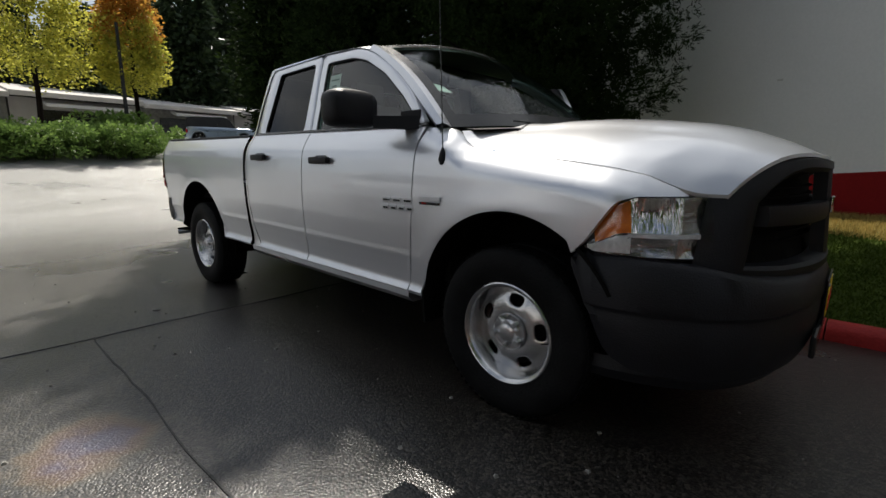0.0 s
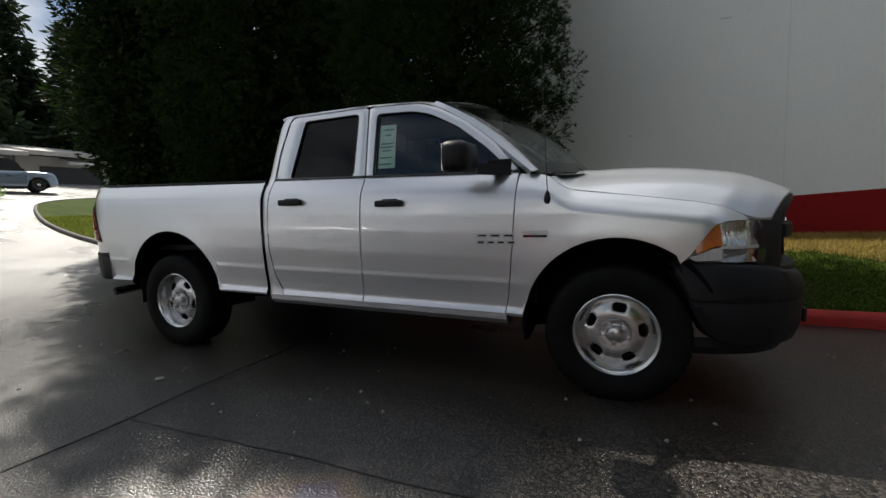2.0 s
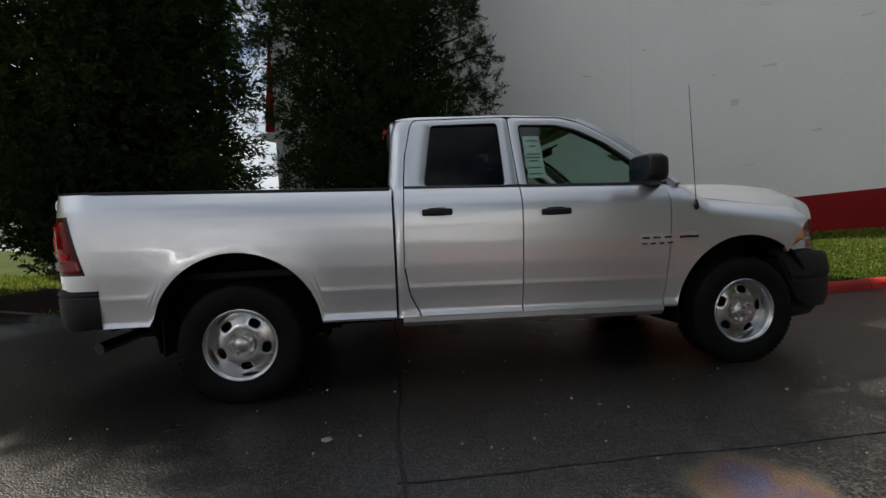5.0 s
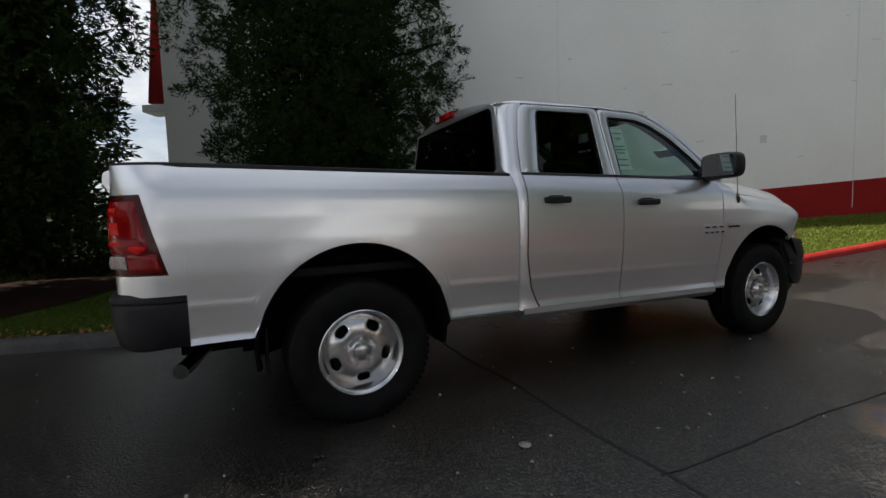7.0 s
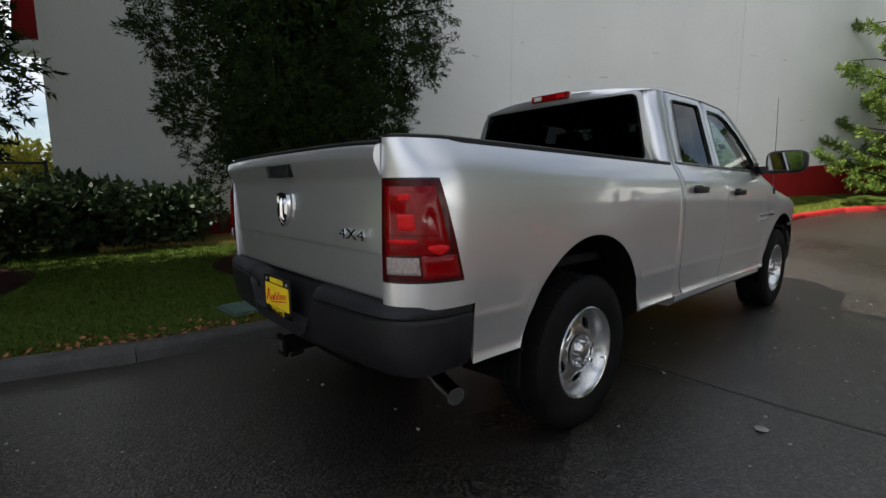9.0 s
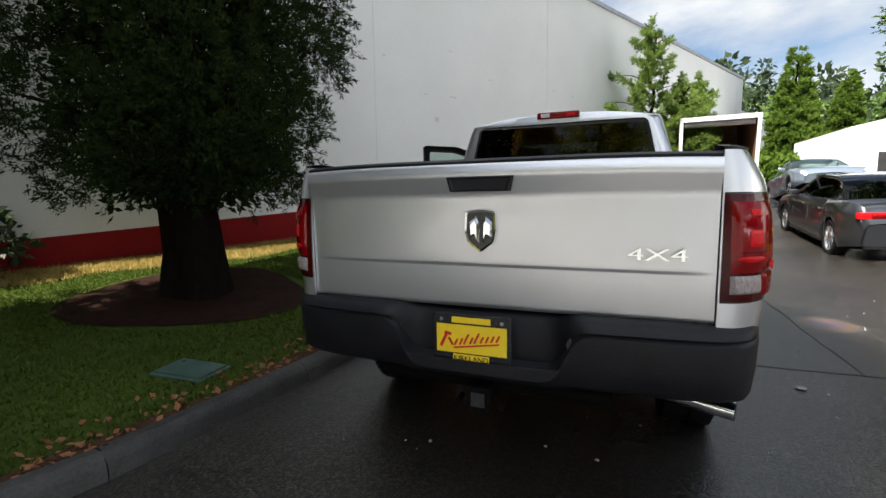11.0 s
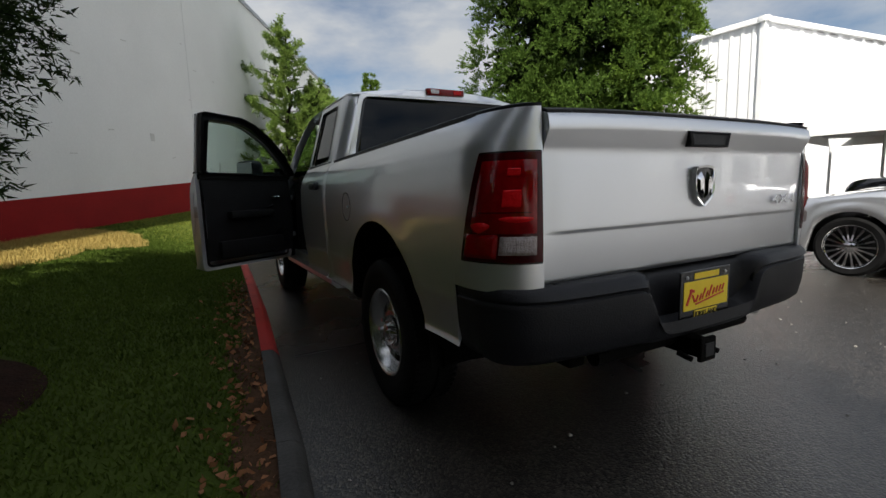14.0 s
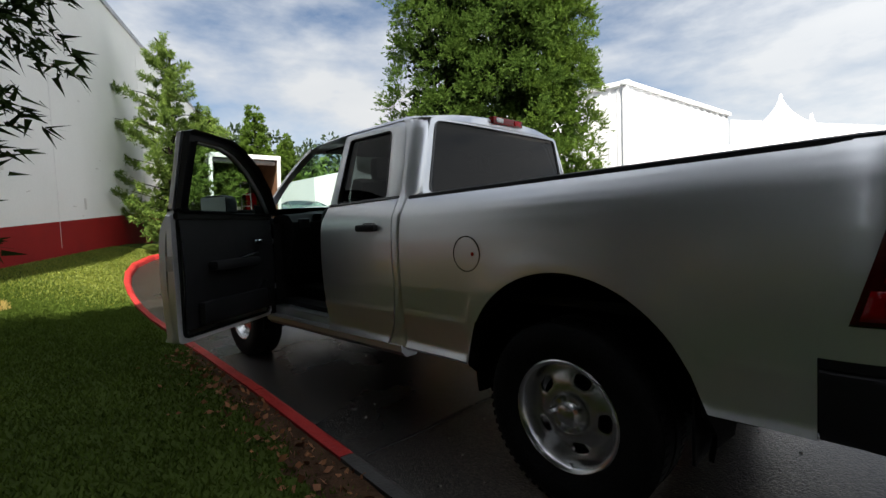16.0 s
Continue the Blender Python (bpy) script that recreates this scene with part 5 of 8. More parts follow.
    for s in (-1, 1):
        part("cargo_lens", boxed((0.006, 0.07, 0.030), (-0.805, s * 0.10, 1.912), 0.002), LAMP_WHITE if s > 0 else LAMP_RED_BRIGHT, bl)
    # near-black box closes the cab-bed gap, its shade put in as colour
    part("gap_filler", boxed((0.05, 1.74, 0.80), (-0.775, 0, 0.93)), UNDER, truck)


def front_end(truck):
    def seam(x):
        return lerp_table([(1.20, 1.345), (1.36, 1.335), (1.405, 1.318), (1.46, 1.270), (1.52, 1.238), (1.58, 1.228), (1.7, 1.212), (2.0, 1.172), (2.2, 1.143), (2.32, 1.116), (2.40, 1.078), (2.46, 1.055), (2.5, 1.049), (2.6, 1.046)], x)
    def fender_y(x, z):
        y = side_y(x, z)
        lift = z - (seam(x) - 0.13)
        if lift > 0:
            k = min(1, max(0, (x - 1.25) / 0.3))
            y -= (0.02 + 0.075 * k) * (lift / 0.13) ** 2
        return y
    low = lambda x: arch_low(x, sill(x) + 0.03, 1) if x < 2.09 else lerp_table([(2.09, 0.80), (2.15, 0.862), (2.20, 0.935), (2.26, 1.020), (2.32, 1.040), (2.45, 1.040)], x)
    for s in (-1, 1):
        cols = []
        xs = [1.150 + i * (2.45 - 1.150) / 64 for i in range(65)]
        for x in xs:
            lo, hi = low(x), seam(x) - 0.003
            c = []
            for j in range(49):
                z = lo + (hi - lo) * j / 48
                xx = x
                if x < 1.24:
                    xx = max(x, front_edge_x(z) + 0.004)
                c.append((xx, fender_y(xx, z), z))
            cols.append(c)
        panel("fender", cols, SILVER, truck, s, 0.03, "silver front fender")
        wheel_well(truck, s, 1)
        # headlamp: housing, amber corner, bright reflector bowls, clear lens
        hl_path = [(2.15, 0.985), (2.24, 0.978), (2.31, 0.957), (2.38, 0.925), (2.45, 0.872), (2.505, 0.815), (2.552, 0.750), (2.570, 0.705)]
        hl_path = [p for p in spline([(x, y, 0) for x, y in hl_path], 20)]
        def hz(t):
            return (lerp_table([(0, 0.846), (0.06, 0.822), (0.5, 0.812), (1, 0.806)], t), lerp_table([(0, 0.862), (0.12, 0.960), (0.2, 1.014), (0.32, 1.038), (0.7, 1.044), (1, 1.046)], t))
        def shell(t0, t1, f0, f1, off, nu=16, nv=6, dome=0.0):
            lp = []
            for i in range(nu + 1):
                t = t0 + (t1 - t0) * i / nu
                lo, hi = hz(t)
                row = []
                for j in range(nv + 1):
                    f_ = f0 + (f1 - f0) * j / nv
                    q = t * (1 - 0.17 * (1 - f_) * t * t)
                    p = hl_path[min(20, int(q * 20))].lerp(hl_path[min(20, int(q * 20) + 1)], q * 20 - int(q * 20))
                    bul = dome * math.sin(math.pi * i / nu) * math.sin(math.pi * j / nv)
                    o = off + bul - 0.02 * (f_ - 0.3) ** 2
                    row.append((p.x + o * 0.72 - 0.016 * max(0, f_ - 0.2), s * (p.y + o * 0.68 - 0.008 * f_), lo + (hi - lo) * f_))
                lp.append(row)
            return rings(bmesh.new(), lp, closed=False)
        hl = part("headlamp", shell(0, 1, 0, 1, -0.046), LAMP_GREY, truck, "clear headlamp with amber corner", True)
        for t0, t1, f0, f1, mt in ((0.28, 0.62, 0.40, 0.97, LAMP_BOWL), (0.62, 0.99, 0.40, 0.97, LAMP_GREY), (0.28, 0.60, 0.03, 0.34, LAMP_GREY), (0.60, 0.99, 0.03, 0.34, LAMP_BOWL)):
            part("headlamp_bowl", shell(t0, t1, f0, f1, -0.010, nv=10, dome=-0.014), mt, hl, "bright reflector bowl", True)
        part("headlamp_divider", shell(0.28, 0.99, 0.335, 0.405, -0.010), LAMP_WHITE, hl, smooth=True)
        part("turn_lamp", shell(0.07, 0.30, 0.42, 0.95, -0.010), AMBER, hl, "amber turn lamp", True)
        part("side_reflector", shell(0.02, 0.30, 0.06, 0.38, -0.010), LAMP_WHITE, hl, "faceted clear reflector", True)
        part("headlamp_lens", shell(0, 1, 0, 1, 0.004), CLEAR, hl, "clear outer lens", True).visible_shadow = False
    # hood
    ye = lambda x: lerp_table([(1.40, 0.840), (1.46, 0.872), (1.54, 0.890), (1.62, 0.895), (2.0, 0.895), (2.3, 0.862), (2.46, 0.810), (2.56, 0.745)], x)
    zc = [(1.40, 1.372), (1.6, 1.380), (1.8, 1.388), (2.0, 1.382), (2.2, 1.364), (2.4, 1.335), (2.55, 1.303), (2.68, 1.260), (2.76, 1.224), (2.80, 1.203)]
    def hood(u, v):
        y = v * 2 - 1
        a = abs(y)
        x0 = 1.405 + 0.21 * (1 - a ** 2)
        x1 = 2.785 - 0.225 * a ** 2.6
        x = x0 + (x1 - x0) * u
        xe = 1.405 + (2.56 - 1.405) * u
        edge = seam(xe)
        mid = smooth_table(zc, x)
        dome = 0.5 + 0.5 * math.tanh((0.62 - a) / 0.06)
        z = edge + (mid - 0.022 - edge) * (1 - a ** (2.6 + 1.4 * u)) + 0.022 * dome * min(1, (1 - u) * 4)
        return (x, y * ye(xe), z)
    h = part("hood", grid(40, 48, hood), SILVER, truck, "silver hood with a raised centre", "all")
    bm = bmesh.new()
    lp = []
    for i in range(49):
        p = Vector(hood(1, i / 48))
        lp.append([p, p + Vector((0.001, 0, -0.014)), p + Vector((-0.04, 0, -0.03))])
    part("hood_lip", rings(bm, lp, closed=False), SILVER, h, smooth=True)
    for v in (0, 1):
        lp = []
        for i in range(41):
            p = Vector(hood(i / 40, v))
            lp.append([p, p + Vector((0, 0.002 * (1 - 2 * v), -0.012)), p + Vector((0, 0.03 * (1 - 2 * v), -0.035))])
        part("hood_lip", rings(bmesh.new(), lp, closed=False), SILVER, h, smooth=True)
    # grille: rounded black surround, recessed field, cross bars
    def gpath(v):
        a = abs(v)
        return 2.800 - 0.215 * a ** 2.4
    g_out = []
    for i in range(25):
        v = -1 + 2 * i / 24
        hp = hood(1, (v + 1) / 2)
        g_out.append((hp[1] * 0.965, hp[2] - 0.012))
    for i in range(25):
        v = 1 - 2 * i / 24
        g_out.append((v * 0.765, 0.725 + 0.015 * max(0, abs(v) - 0.75) / 0.25))
    def lay(pts, k, dx, ky=None):
        c = Vector((0, 0.945))
        out = []
        for y, z in pts:
            q = Vector((c.x + (y - c.x) * (1 - (k * 0.5 if ky is None else ky)), c.y + (z - c.y) * (1 - k)))
            out.append((gpath(q.x / 0.72) + dx + 0.004 + (0.89 - q.y) * 0.06, q.x, q.y))
        return out
    bm = rings(bmesh.new(), [lay(g_out, 0.0, -0.03, -0.085), lay(g_out, 0.0, -0.006, -0.035), lay(g_out, 0.04, 0.012), lay(g_out, 0.17, 0.014), lay(g_out, 0.23, 0.0), lay(g_out, 0.25, -0.06)])
    gs = part("grille_surround", bm, BLACK_PLASTIC, truck, "black plastic grille surround", True)
    bm = bmesh.new()
    rings(bm, [lay(g_out, 0.23, -0.055)], cap0=True)
    part("grille_field", bm, UNDER, gs)
    for z, hgt in ((0.965, 0.075),):
        bm = bmesh.new()
        rings(bm, [[(gpath(y / 0.72) + 0.004 + dx, y, z + dz) for dx, dz in ((-0.05, -hgt / 2), (0, -hgt / 2), (0.008, 0), (0, hgt / 2), (-0.05, hgt / 2))] for y in [-0.6 + 1.2 * i / 20 for i in range(21)]], cap0=True, cap1=True)
        part("grille_bar", bm, BLACK_PLASTIC, gs, "black cross bar", True)
    bm = bmesh.new()
    rings(bm, [[(2.805 + (0.89 - z) * 0.06 + dx, dy, z) for dx, dy in ((-0.05, -0.055), (0, -0.05), (0.010, -0.02), (0.010, 0.02), (0, 0.05), (-0.05, 0.055))] for z in (0.775, 0.85, 0.95, 1.05, 1.15)], cap0=True, cap1=True)
    part("grille_bar", bm, BLACK_PLASTIC, gs, "black upright bar", True)
    for k in range(7):
        z = 0.86 + 0.034 * k
        if abs(z - 0.965) < 0.03:
            continue
        bm = rings(bmesh.new(), [[(gpath(y / 0.72) - 0.05 + (0.89 - z) * 0.10 + dx, y, z + dz) for dx, dz in ((-0.02, -0.003), (0.0, -0.003), (0.0, 0.003), (-0.02, 0.003))] for y in [-0.56 + 1.12 * i / 16 for i in range(17)]], cap0=True, cap1=True)
        part("grille_slat", bm, UNDER, gs)
    part("emblem", boxed((0.014, 0.085, 0.07), (2.816, 0, 0.985), 0.006), CHROME, gs, "small chrome emblem", True)
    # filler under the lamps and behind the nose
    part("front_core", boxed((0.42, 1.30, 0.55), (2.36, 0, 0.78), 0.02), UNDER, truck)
    # front bumper, two tiers
    bm = bmesh.new()
    loops = []
    path = spline([(2.09, 0.975, 0), (2.18, 0.988, 0), (2.30, 0.985, 0), (2.45, 0.945, 0), (2.60, 0.865, 0), (2.72, 0.72, 0), (2.80, 0.50, 0), (2.835, 0.25, 0), (2.845, 0, 0)], 30)
    full = [(p.x, -p.y) for p in path] + [(p.x, p.y) for p in path[-2::-1]]
    for i, (x, y) in enumerate(full):
        a = abs(y)
        side = max(0, min(1, (2.60 - x) / 0.40))
        nx = 1 - side
        ztop = lerp_table([(2.09, 0.790), (2.15, 0.842), (2.20, 0.822), (2.45, 0.806), (2.60, 0.795), (2.72, 0.755), (2.80, 0.735), (2.85, 0.730)], x)
        zbot = lerp_table([(2.09, 0.760), (2.14, 0.66), (2.20, 0.52), (2.26, 0.43), (2.36, 0.385), (2.6, 0.375), (2.85, 0.38)], x)
        mid = max(zbot + 0.004, min(ztop - 0.06, 0.612))
        sc = lambda d: (x - d * (0.25 + 0.75 * nx), y * (1 - d * (0.9 - 0.5 * nx)))
        def P(d, z):
            q = sc(d)
            return (q[0], q[1], min(ztop + 0.004, max(zbot, z)))
        loops.append([P(0.12, ztop + 0.004), P(0.045, ztop), P(0.022, ztop - 0.02), P(0.0, mid + 0.045), P(0.0, mid + 0.010), P(0.010, mid), P(0.012, mid - 0.012), P(0.004, mid - 0.03), P(0.012, zbot + 0.07), P(0.035, zbot), P(0.14, zbot)])
    b = part("front_bumper", rings(bm, loops, closed=False), BLACK_PLASTIC, truck, "black textured front bumper", True)
    part("air_dam", rings(bmesh.new(), [[(x - 0.10, y * 0.93, 0.40), (x - 0.07, y * 0.94, 0.35), (x - 0.09, y * 0.92, 0.305), (x - 0.11, y * 0.92, 0.305)] for x, y in full[6:-6]], cap0=True, cap1=True), BLACK_PLASTIC, b, "black rubber air dam", True)
    part("lower_intake", boxed((0.02, 0.8, 0.09), (2.838, 0, 0.445), 0.01), GLOSS_BLACK, b)
    licence_plate(truck, 2.848, 0.0, 0.575, True)
    # antenna
    a = part("antenna_base", lathe([(0.002, -0.03), (0.016, -0.02), (0.022, 0.0), (0.016, 0.03), (0.006, 0.055), (0.002, 0.06)], 14, "Z"), BLACK_PLASTIC, truck, "black antenna foot", True)
    a.location = (1.405, -0.985, 1.175)
    part("mast", rod(bmesh.new(), (0, 0, 0.05), (-0.035, 0.012, 0.86), 0.0035, 0.0020, 8), GLOSS_BLACK, a, "thin black mast", True)


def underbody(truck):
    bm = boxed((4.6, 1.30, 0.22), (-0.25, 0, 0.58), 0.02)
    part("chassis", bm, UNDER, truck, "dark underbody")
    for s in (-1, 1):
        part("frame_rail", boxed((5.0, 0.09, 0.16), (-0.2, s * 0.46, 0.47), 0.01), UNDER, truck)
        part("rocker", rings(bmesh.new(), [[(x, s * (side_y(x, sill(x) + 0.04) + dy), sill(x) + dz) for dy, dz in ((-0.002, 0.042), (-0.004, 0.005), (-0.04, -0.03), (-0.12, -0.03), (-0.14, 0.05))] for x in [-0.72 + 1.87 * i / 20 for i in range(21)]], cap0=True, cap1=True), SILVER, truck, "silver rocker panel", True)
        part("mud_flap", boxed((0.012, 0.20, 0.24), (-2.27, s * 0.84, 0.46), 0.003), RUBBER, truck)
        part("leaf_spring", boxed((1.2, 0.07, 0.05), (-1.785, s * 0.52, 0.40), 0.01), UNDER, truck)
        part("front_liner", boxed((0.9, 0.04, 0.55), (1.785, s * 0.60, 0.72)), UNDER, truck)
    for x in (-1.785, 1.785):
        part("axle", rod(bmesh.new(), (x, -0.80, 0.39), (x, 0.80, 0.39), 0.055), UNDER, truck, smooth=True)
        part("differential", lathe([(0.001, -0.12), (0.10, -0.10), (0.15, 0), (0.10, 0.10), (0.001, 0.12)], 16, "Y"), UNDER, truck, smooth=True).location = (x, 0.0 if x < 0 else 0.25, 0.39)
    part("spare_tyre", lathe([(0.19, -0.09), (0.33, -0.11), (0.38, -0.07), (0.38, 0.07), (0.33, 0.11), (0.19, 0.09), (0.18, 0)], 32, "Z"), RUBBER, truck, smooth=True).location = (-2.43, 0, 0.55)
    part("bed_floor", boxed((2.0, 1.62, 0.05), (-1.82, 0, 0.84), 0.01), CABIN, truck, "dark bed floor")
    part("bed_front", boxed((0.04, 1.70, 0.50), (-0.815, 0, 1.11), 0.01), SILVER, truck)
    for s in (-1, 1):
        part("bed_inner_side", boxed((2.05, 0.04, 0.34), (-1.82, s * 0.80, 1.19), 0.01), SILVER, truck)


def window_sticker(truck, s):
    """Price sheet behind the front window glass."""
    z0, z1 = 1.425, 1.735
    bm = bmesh.new()
    vs = [bm.verts.new((x, s * (pane_y(z) - 0.022), z)) for x, z in ((0.215, z0), (0.345, z0), (0.325, z1), (0.200, z1))]
    bm.faces.new(vs)
    st = part("price_sheet", bm, PAPER, truck, "pale price sheet in the window")
    bm = bmesh.new()
    for z, w in ((1.70, 0.09), (1.66, 0.05), (1.60, 0.10), (1.575, 0.10), (1.55, 0.07), (1.50, 0.10), (1.455, 0.10)):
        part("print_bar", boxed((w, 0.002, 0.010), (0.268, s * (pane_y(z) - 0.0195), z)), INK, st, "grey-green print bar")


def build_truck():
    truck = empty("pickup_truck", None, "silver four-door pickup truck, driver door open, on wet asphalt", "truck")
    cab_shell(truck)
    for s in (-1, 1):
        bed_side(truck, s)
        tail_lamp(truck, s)
        cab_door(truck, s, "rear")
        side_writing(truck, s) if s < 0 else None
        d = cab_door(truck, s, "front")
        inner_door_trim(d, s)
        if s > 0:
            tagged(d, "silver driver door standing open, black inside")
            hinge = Vector((1.205, 0.93, 0))
            d.matrix_basis = Matrix.Translation(hinge) @ Matrix.Rotation(radians(-57.5), 4, "Z") @ Matrix.Translation(-hinge)
    tailgate(truck)
    rear_bumper(truck)
    front_end(truck)
    underbody(truck)
    cabin(truck)
    window_sticker(truck, -1)
    w = wheel_meshes(False)
    spots = [(1.785, -0.855, 0), (-1.785, -0.855, 0), (1.785, 0.855, 180), (-1.785, 0.855, 180)]
    for i, (x, y, rz) in enumerate(spots):
        m = pose(x, y, 0.392, 0, 23 * i + 8, 0) if rz == 0 else pose(x, y, 0.392, 0, 0, 180) @ pose(0, 0, 0, 0, 31 * i, 0)
        ob = w if i == 0 else copy_thing(w, m)
        ob.matrix_basis = m
        ob.parent = truck
        tagged(ob, "silver five-slot steel wheel with a black tyre")
    return truck


truck = build_truck()


# ---- plants ----
def quick_mesh(name, verts, quads, material, parent=None, label="", kind=""):
    """Mesh from numpy arrays of vertices and faces with three or four corners."""
    me = bpy.data.meshes.new(name)
    nv, nf = len(verts), len(quads)
    me.vertices.add(nv)
    me.vertices.foreach_set("co", np.asarray(verts, np.float32).ravel())
    k = np.shape(quads)[1]
    me.loops.add(nf * k)
    me.loops.foreach_set("vertex_index", np.asarray(quads, np.int32).ravel())
    me.polygons.add(nf)
    me.polygons.foreach_set("loop_start", np.arange(0, nf * k, k, dtype=np.int32))
    me.update(calc_edges=True)
    me.materials.append(material)
    ob = new(name, me)
    ob.parent = parent
    return tagged(ob, label, kind=kind)


def leaf_cloud(rng, centres, spread, per, length, width, lean=(0, 0, 0), flat=1.0, axis=None):
    """Pointed leaves scattered round clump centres, turned outwards from the axis of the tree."""
    k = len(centres)
    c = np.repeat(centres, per, axis=0)
    sp = np.repeat(spread, per)[:, None] if np.ndim(spread) else spread
    off = rng.normal(size=(k * per, 3))
    off /= np.linalg.norm(off, axis=1)[:, None] + 1e-6
    off *= rng.random((k * per, 1)) ** 0.45 * sp
    off[:, 2] *= flat
    p = c + off
    out = off / (np.linalg.norm(off, axis=1)[:, None] + 1e-6)
    if axis is not None:
        rad = p - np.array([axis[0], axis[1], 0])
        rad[:, 2] = 0
        rad /= np.linalg.norm(rad, axis=1)[:, None] + 1e-6
        out = out * 0.6 + rad * 0.7
    d = out + rng.normal(size=p.shape) * 0.55 + np.array(lean)
    d /= np.linalg.norm(d, axis=1)[:, None]
    q = np.cross(d, rng.normal(size=p.shape))
    q /= np.linalg.norm(q, axis=1)[:, None] + 1e-6
    s = (0.6 + 0.8 * rng.random((len(p), 1)))
    L, W = d * length * s, q * width * s * 0.5
    v = np.stack([p, p + L * 0.45 + W, p + L, p + L * 0.45 - W], axis=1).reshape(-1, 3)
    return v, np.arange(len(v)).reshape(-1, 4)


def tuft_cloud(rng, centres, spread, axis, fingers, per, finger, size, lift=0.5):
    """Feathery foliage: each clump carries fingers that reach outwards and up, clad in small flat leaves."""
    k = len(centres)
    sp = np.repeat(spread, fingers)[:, None]
    c = np.repeat(centres, fingers, axis=0)
    rad = c - np.array([axis[0], axis[1], 0])
    rad[:, 2] = 0
    rad /= np.linalg.norm(rad, axis=1)[:, None] + 1e-6
    d = rng.normal(size=c.shape)
    d /= np.linalg.norm(d, axis=1)[:, None] + 1e-6
    d = d * 0.85 + rad * 0.75 + np.array([0, 0, lift])
    d /= np.linalg.norm(d, axis=1)[:, None] + 1e-6
    foot = c + d * sp * 0.45
    n = k * fingers
    f = np.repeat(foot, per, axis=0)
    dd = np.repeat(d, per, axis=0)
    t = rng.random((n * per, 1))
    reach = np.repeat(finger * (0.6 + 0.8 * rng.random((n, 1))), per, axis=0)
    p = f + dd * t * reach + rng.normal(size=(n * per, 3)) * 0.035 * (1.15 - t)
    ld = dd * 0.9 + rng.normal(size=p.shape) * 0.55
    ld /= np.linalg.norm(ld, axis=1)[:, None]
    q = np.cross(ld, rng.normal(size=p.shape))
    q /= np.linalg.norm(q, axis=1)[:, None] + 1e-6
    s = 0.6 + 0.8 * rng.random((len(p), 1))
    L, W = ld * size[0] * s, q * size[1] * s * 0.5
    v = np.stack([p + W, p + L, p - W], axis=1).reshape(-1, 3)
    return v, np.arange(len(v)).reshape(-1, 3)


def limb_mesh(rng, base, height, r0, limbs, material, parent, lean=0.0):
    """Tapered trunk with a flared foot and limbs."""
    bm = bmesh.new()
    loops = []
    n, seg = 14, 16
    sway = [(rng.normal() * 0.03, rng.normal() * 0.03) for _ in range(n + 1)]
    for i in range(n + 1):
        t = i / n
        r = r0 * (1 - t) ** 0.85 + 0.02 + r0 * 0.30 * math.exp(-t * height / 0.30)
        lp = []
        for k in range(seg):
            a = 2 * math.pi * k / seg
            rr = r * (1 + 0.10 * math.sin(3 * a + 1.3) + 0.07 * math.sin(5 * a + i) * math.exp(-t * 4))
            lp.append((base[0] + sway[i][0] * t * 4 + rr * math.cos(a) + lean * t * height, base[1] + sway[i][1] * t * 4 + rr * math.sin(a), base[2] - 0.08 + t * height))
        loops.append(lp)
    rings(bm, loops, cap1=True)
    for a, b, r in limbs:
        m = (Vector(a) + Vector(b)) / 2 + Vector((0, 0, rng.normal() * 0.08))
        rod(bm, a, m, r, r * 0.7, 7)
        rod(bm, m, b, r * 0.7, r * 0.25, 7)
    return part("trunk", bm, material, parent, "dark rough trunk and limbs", True)


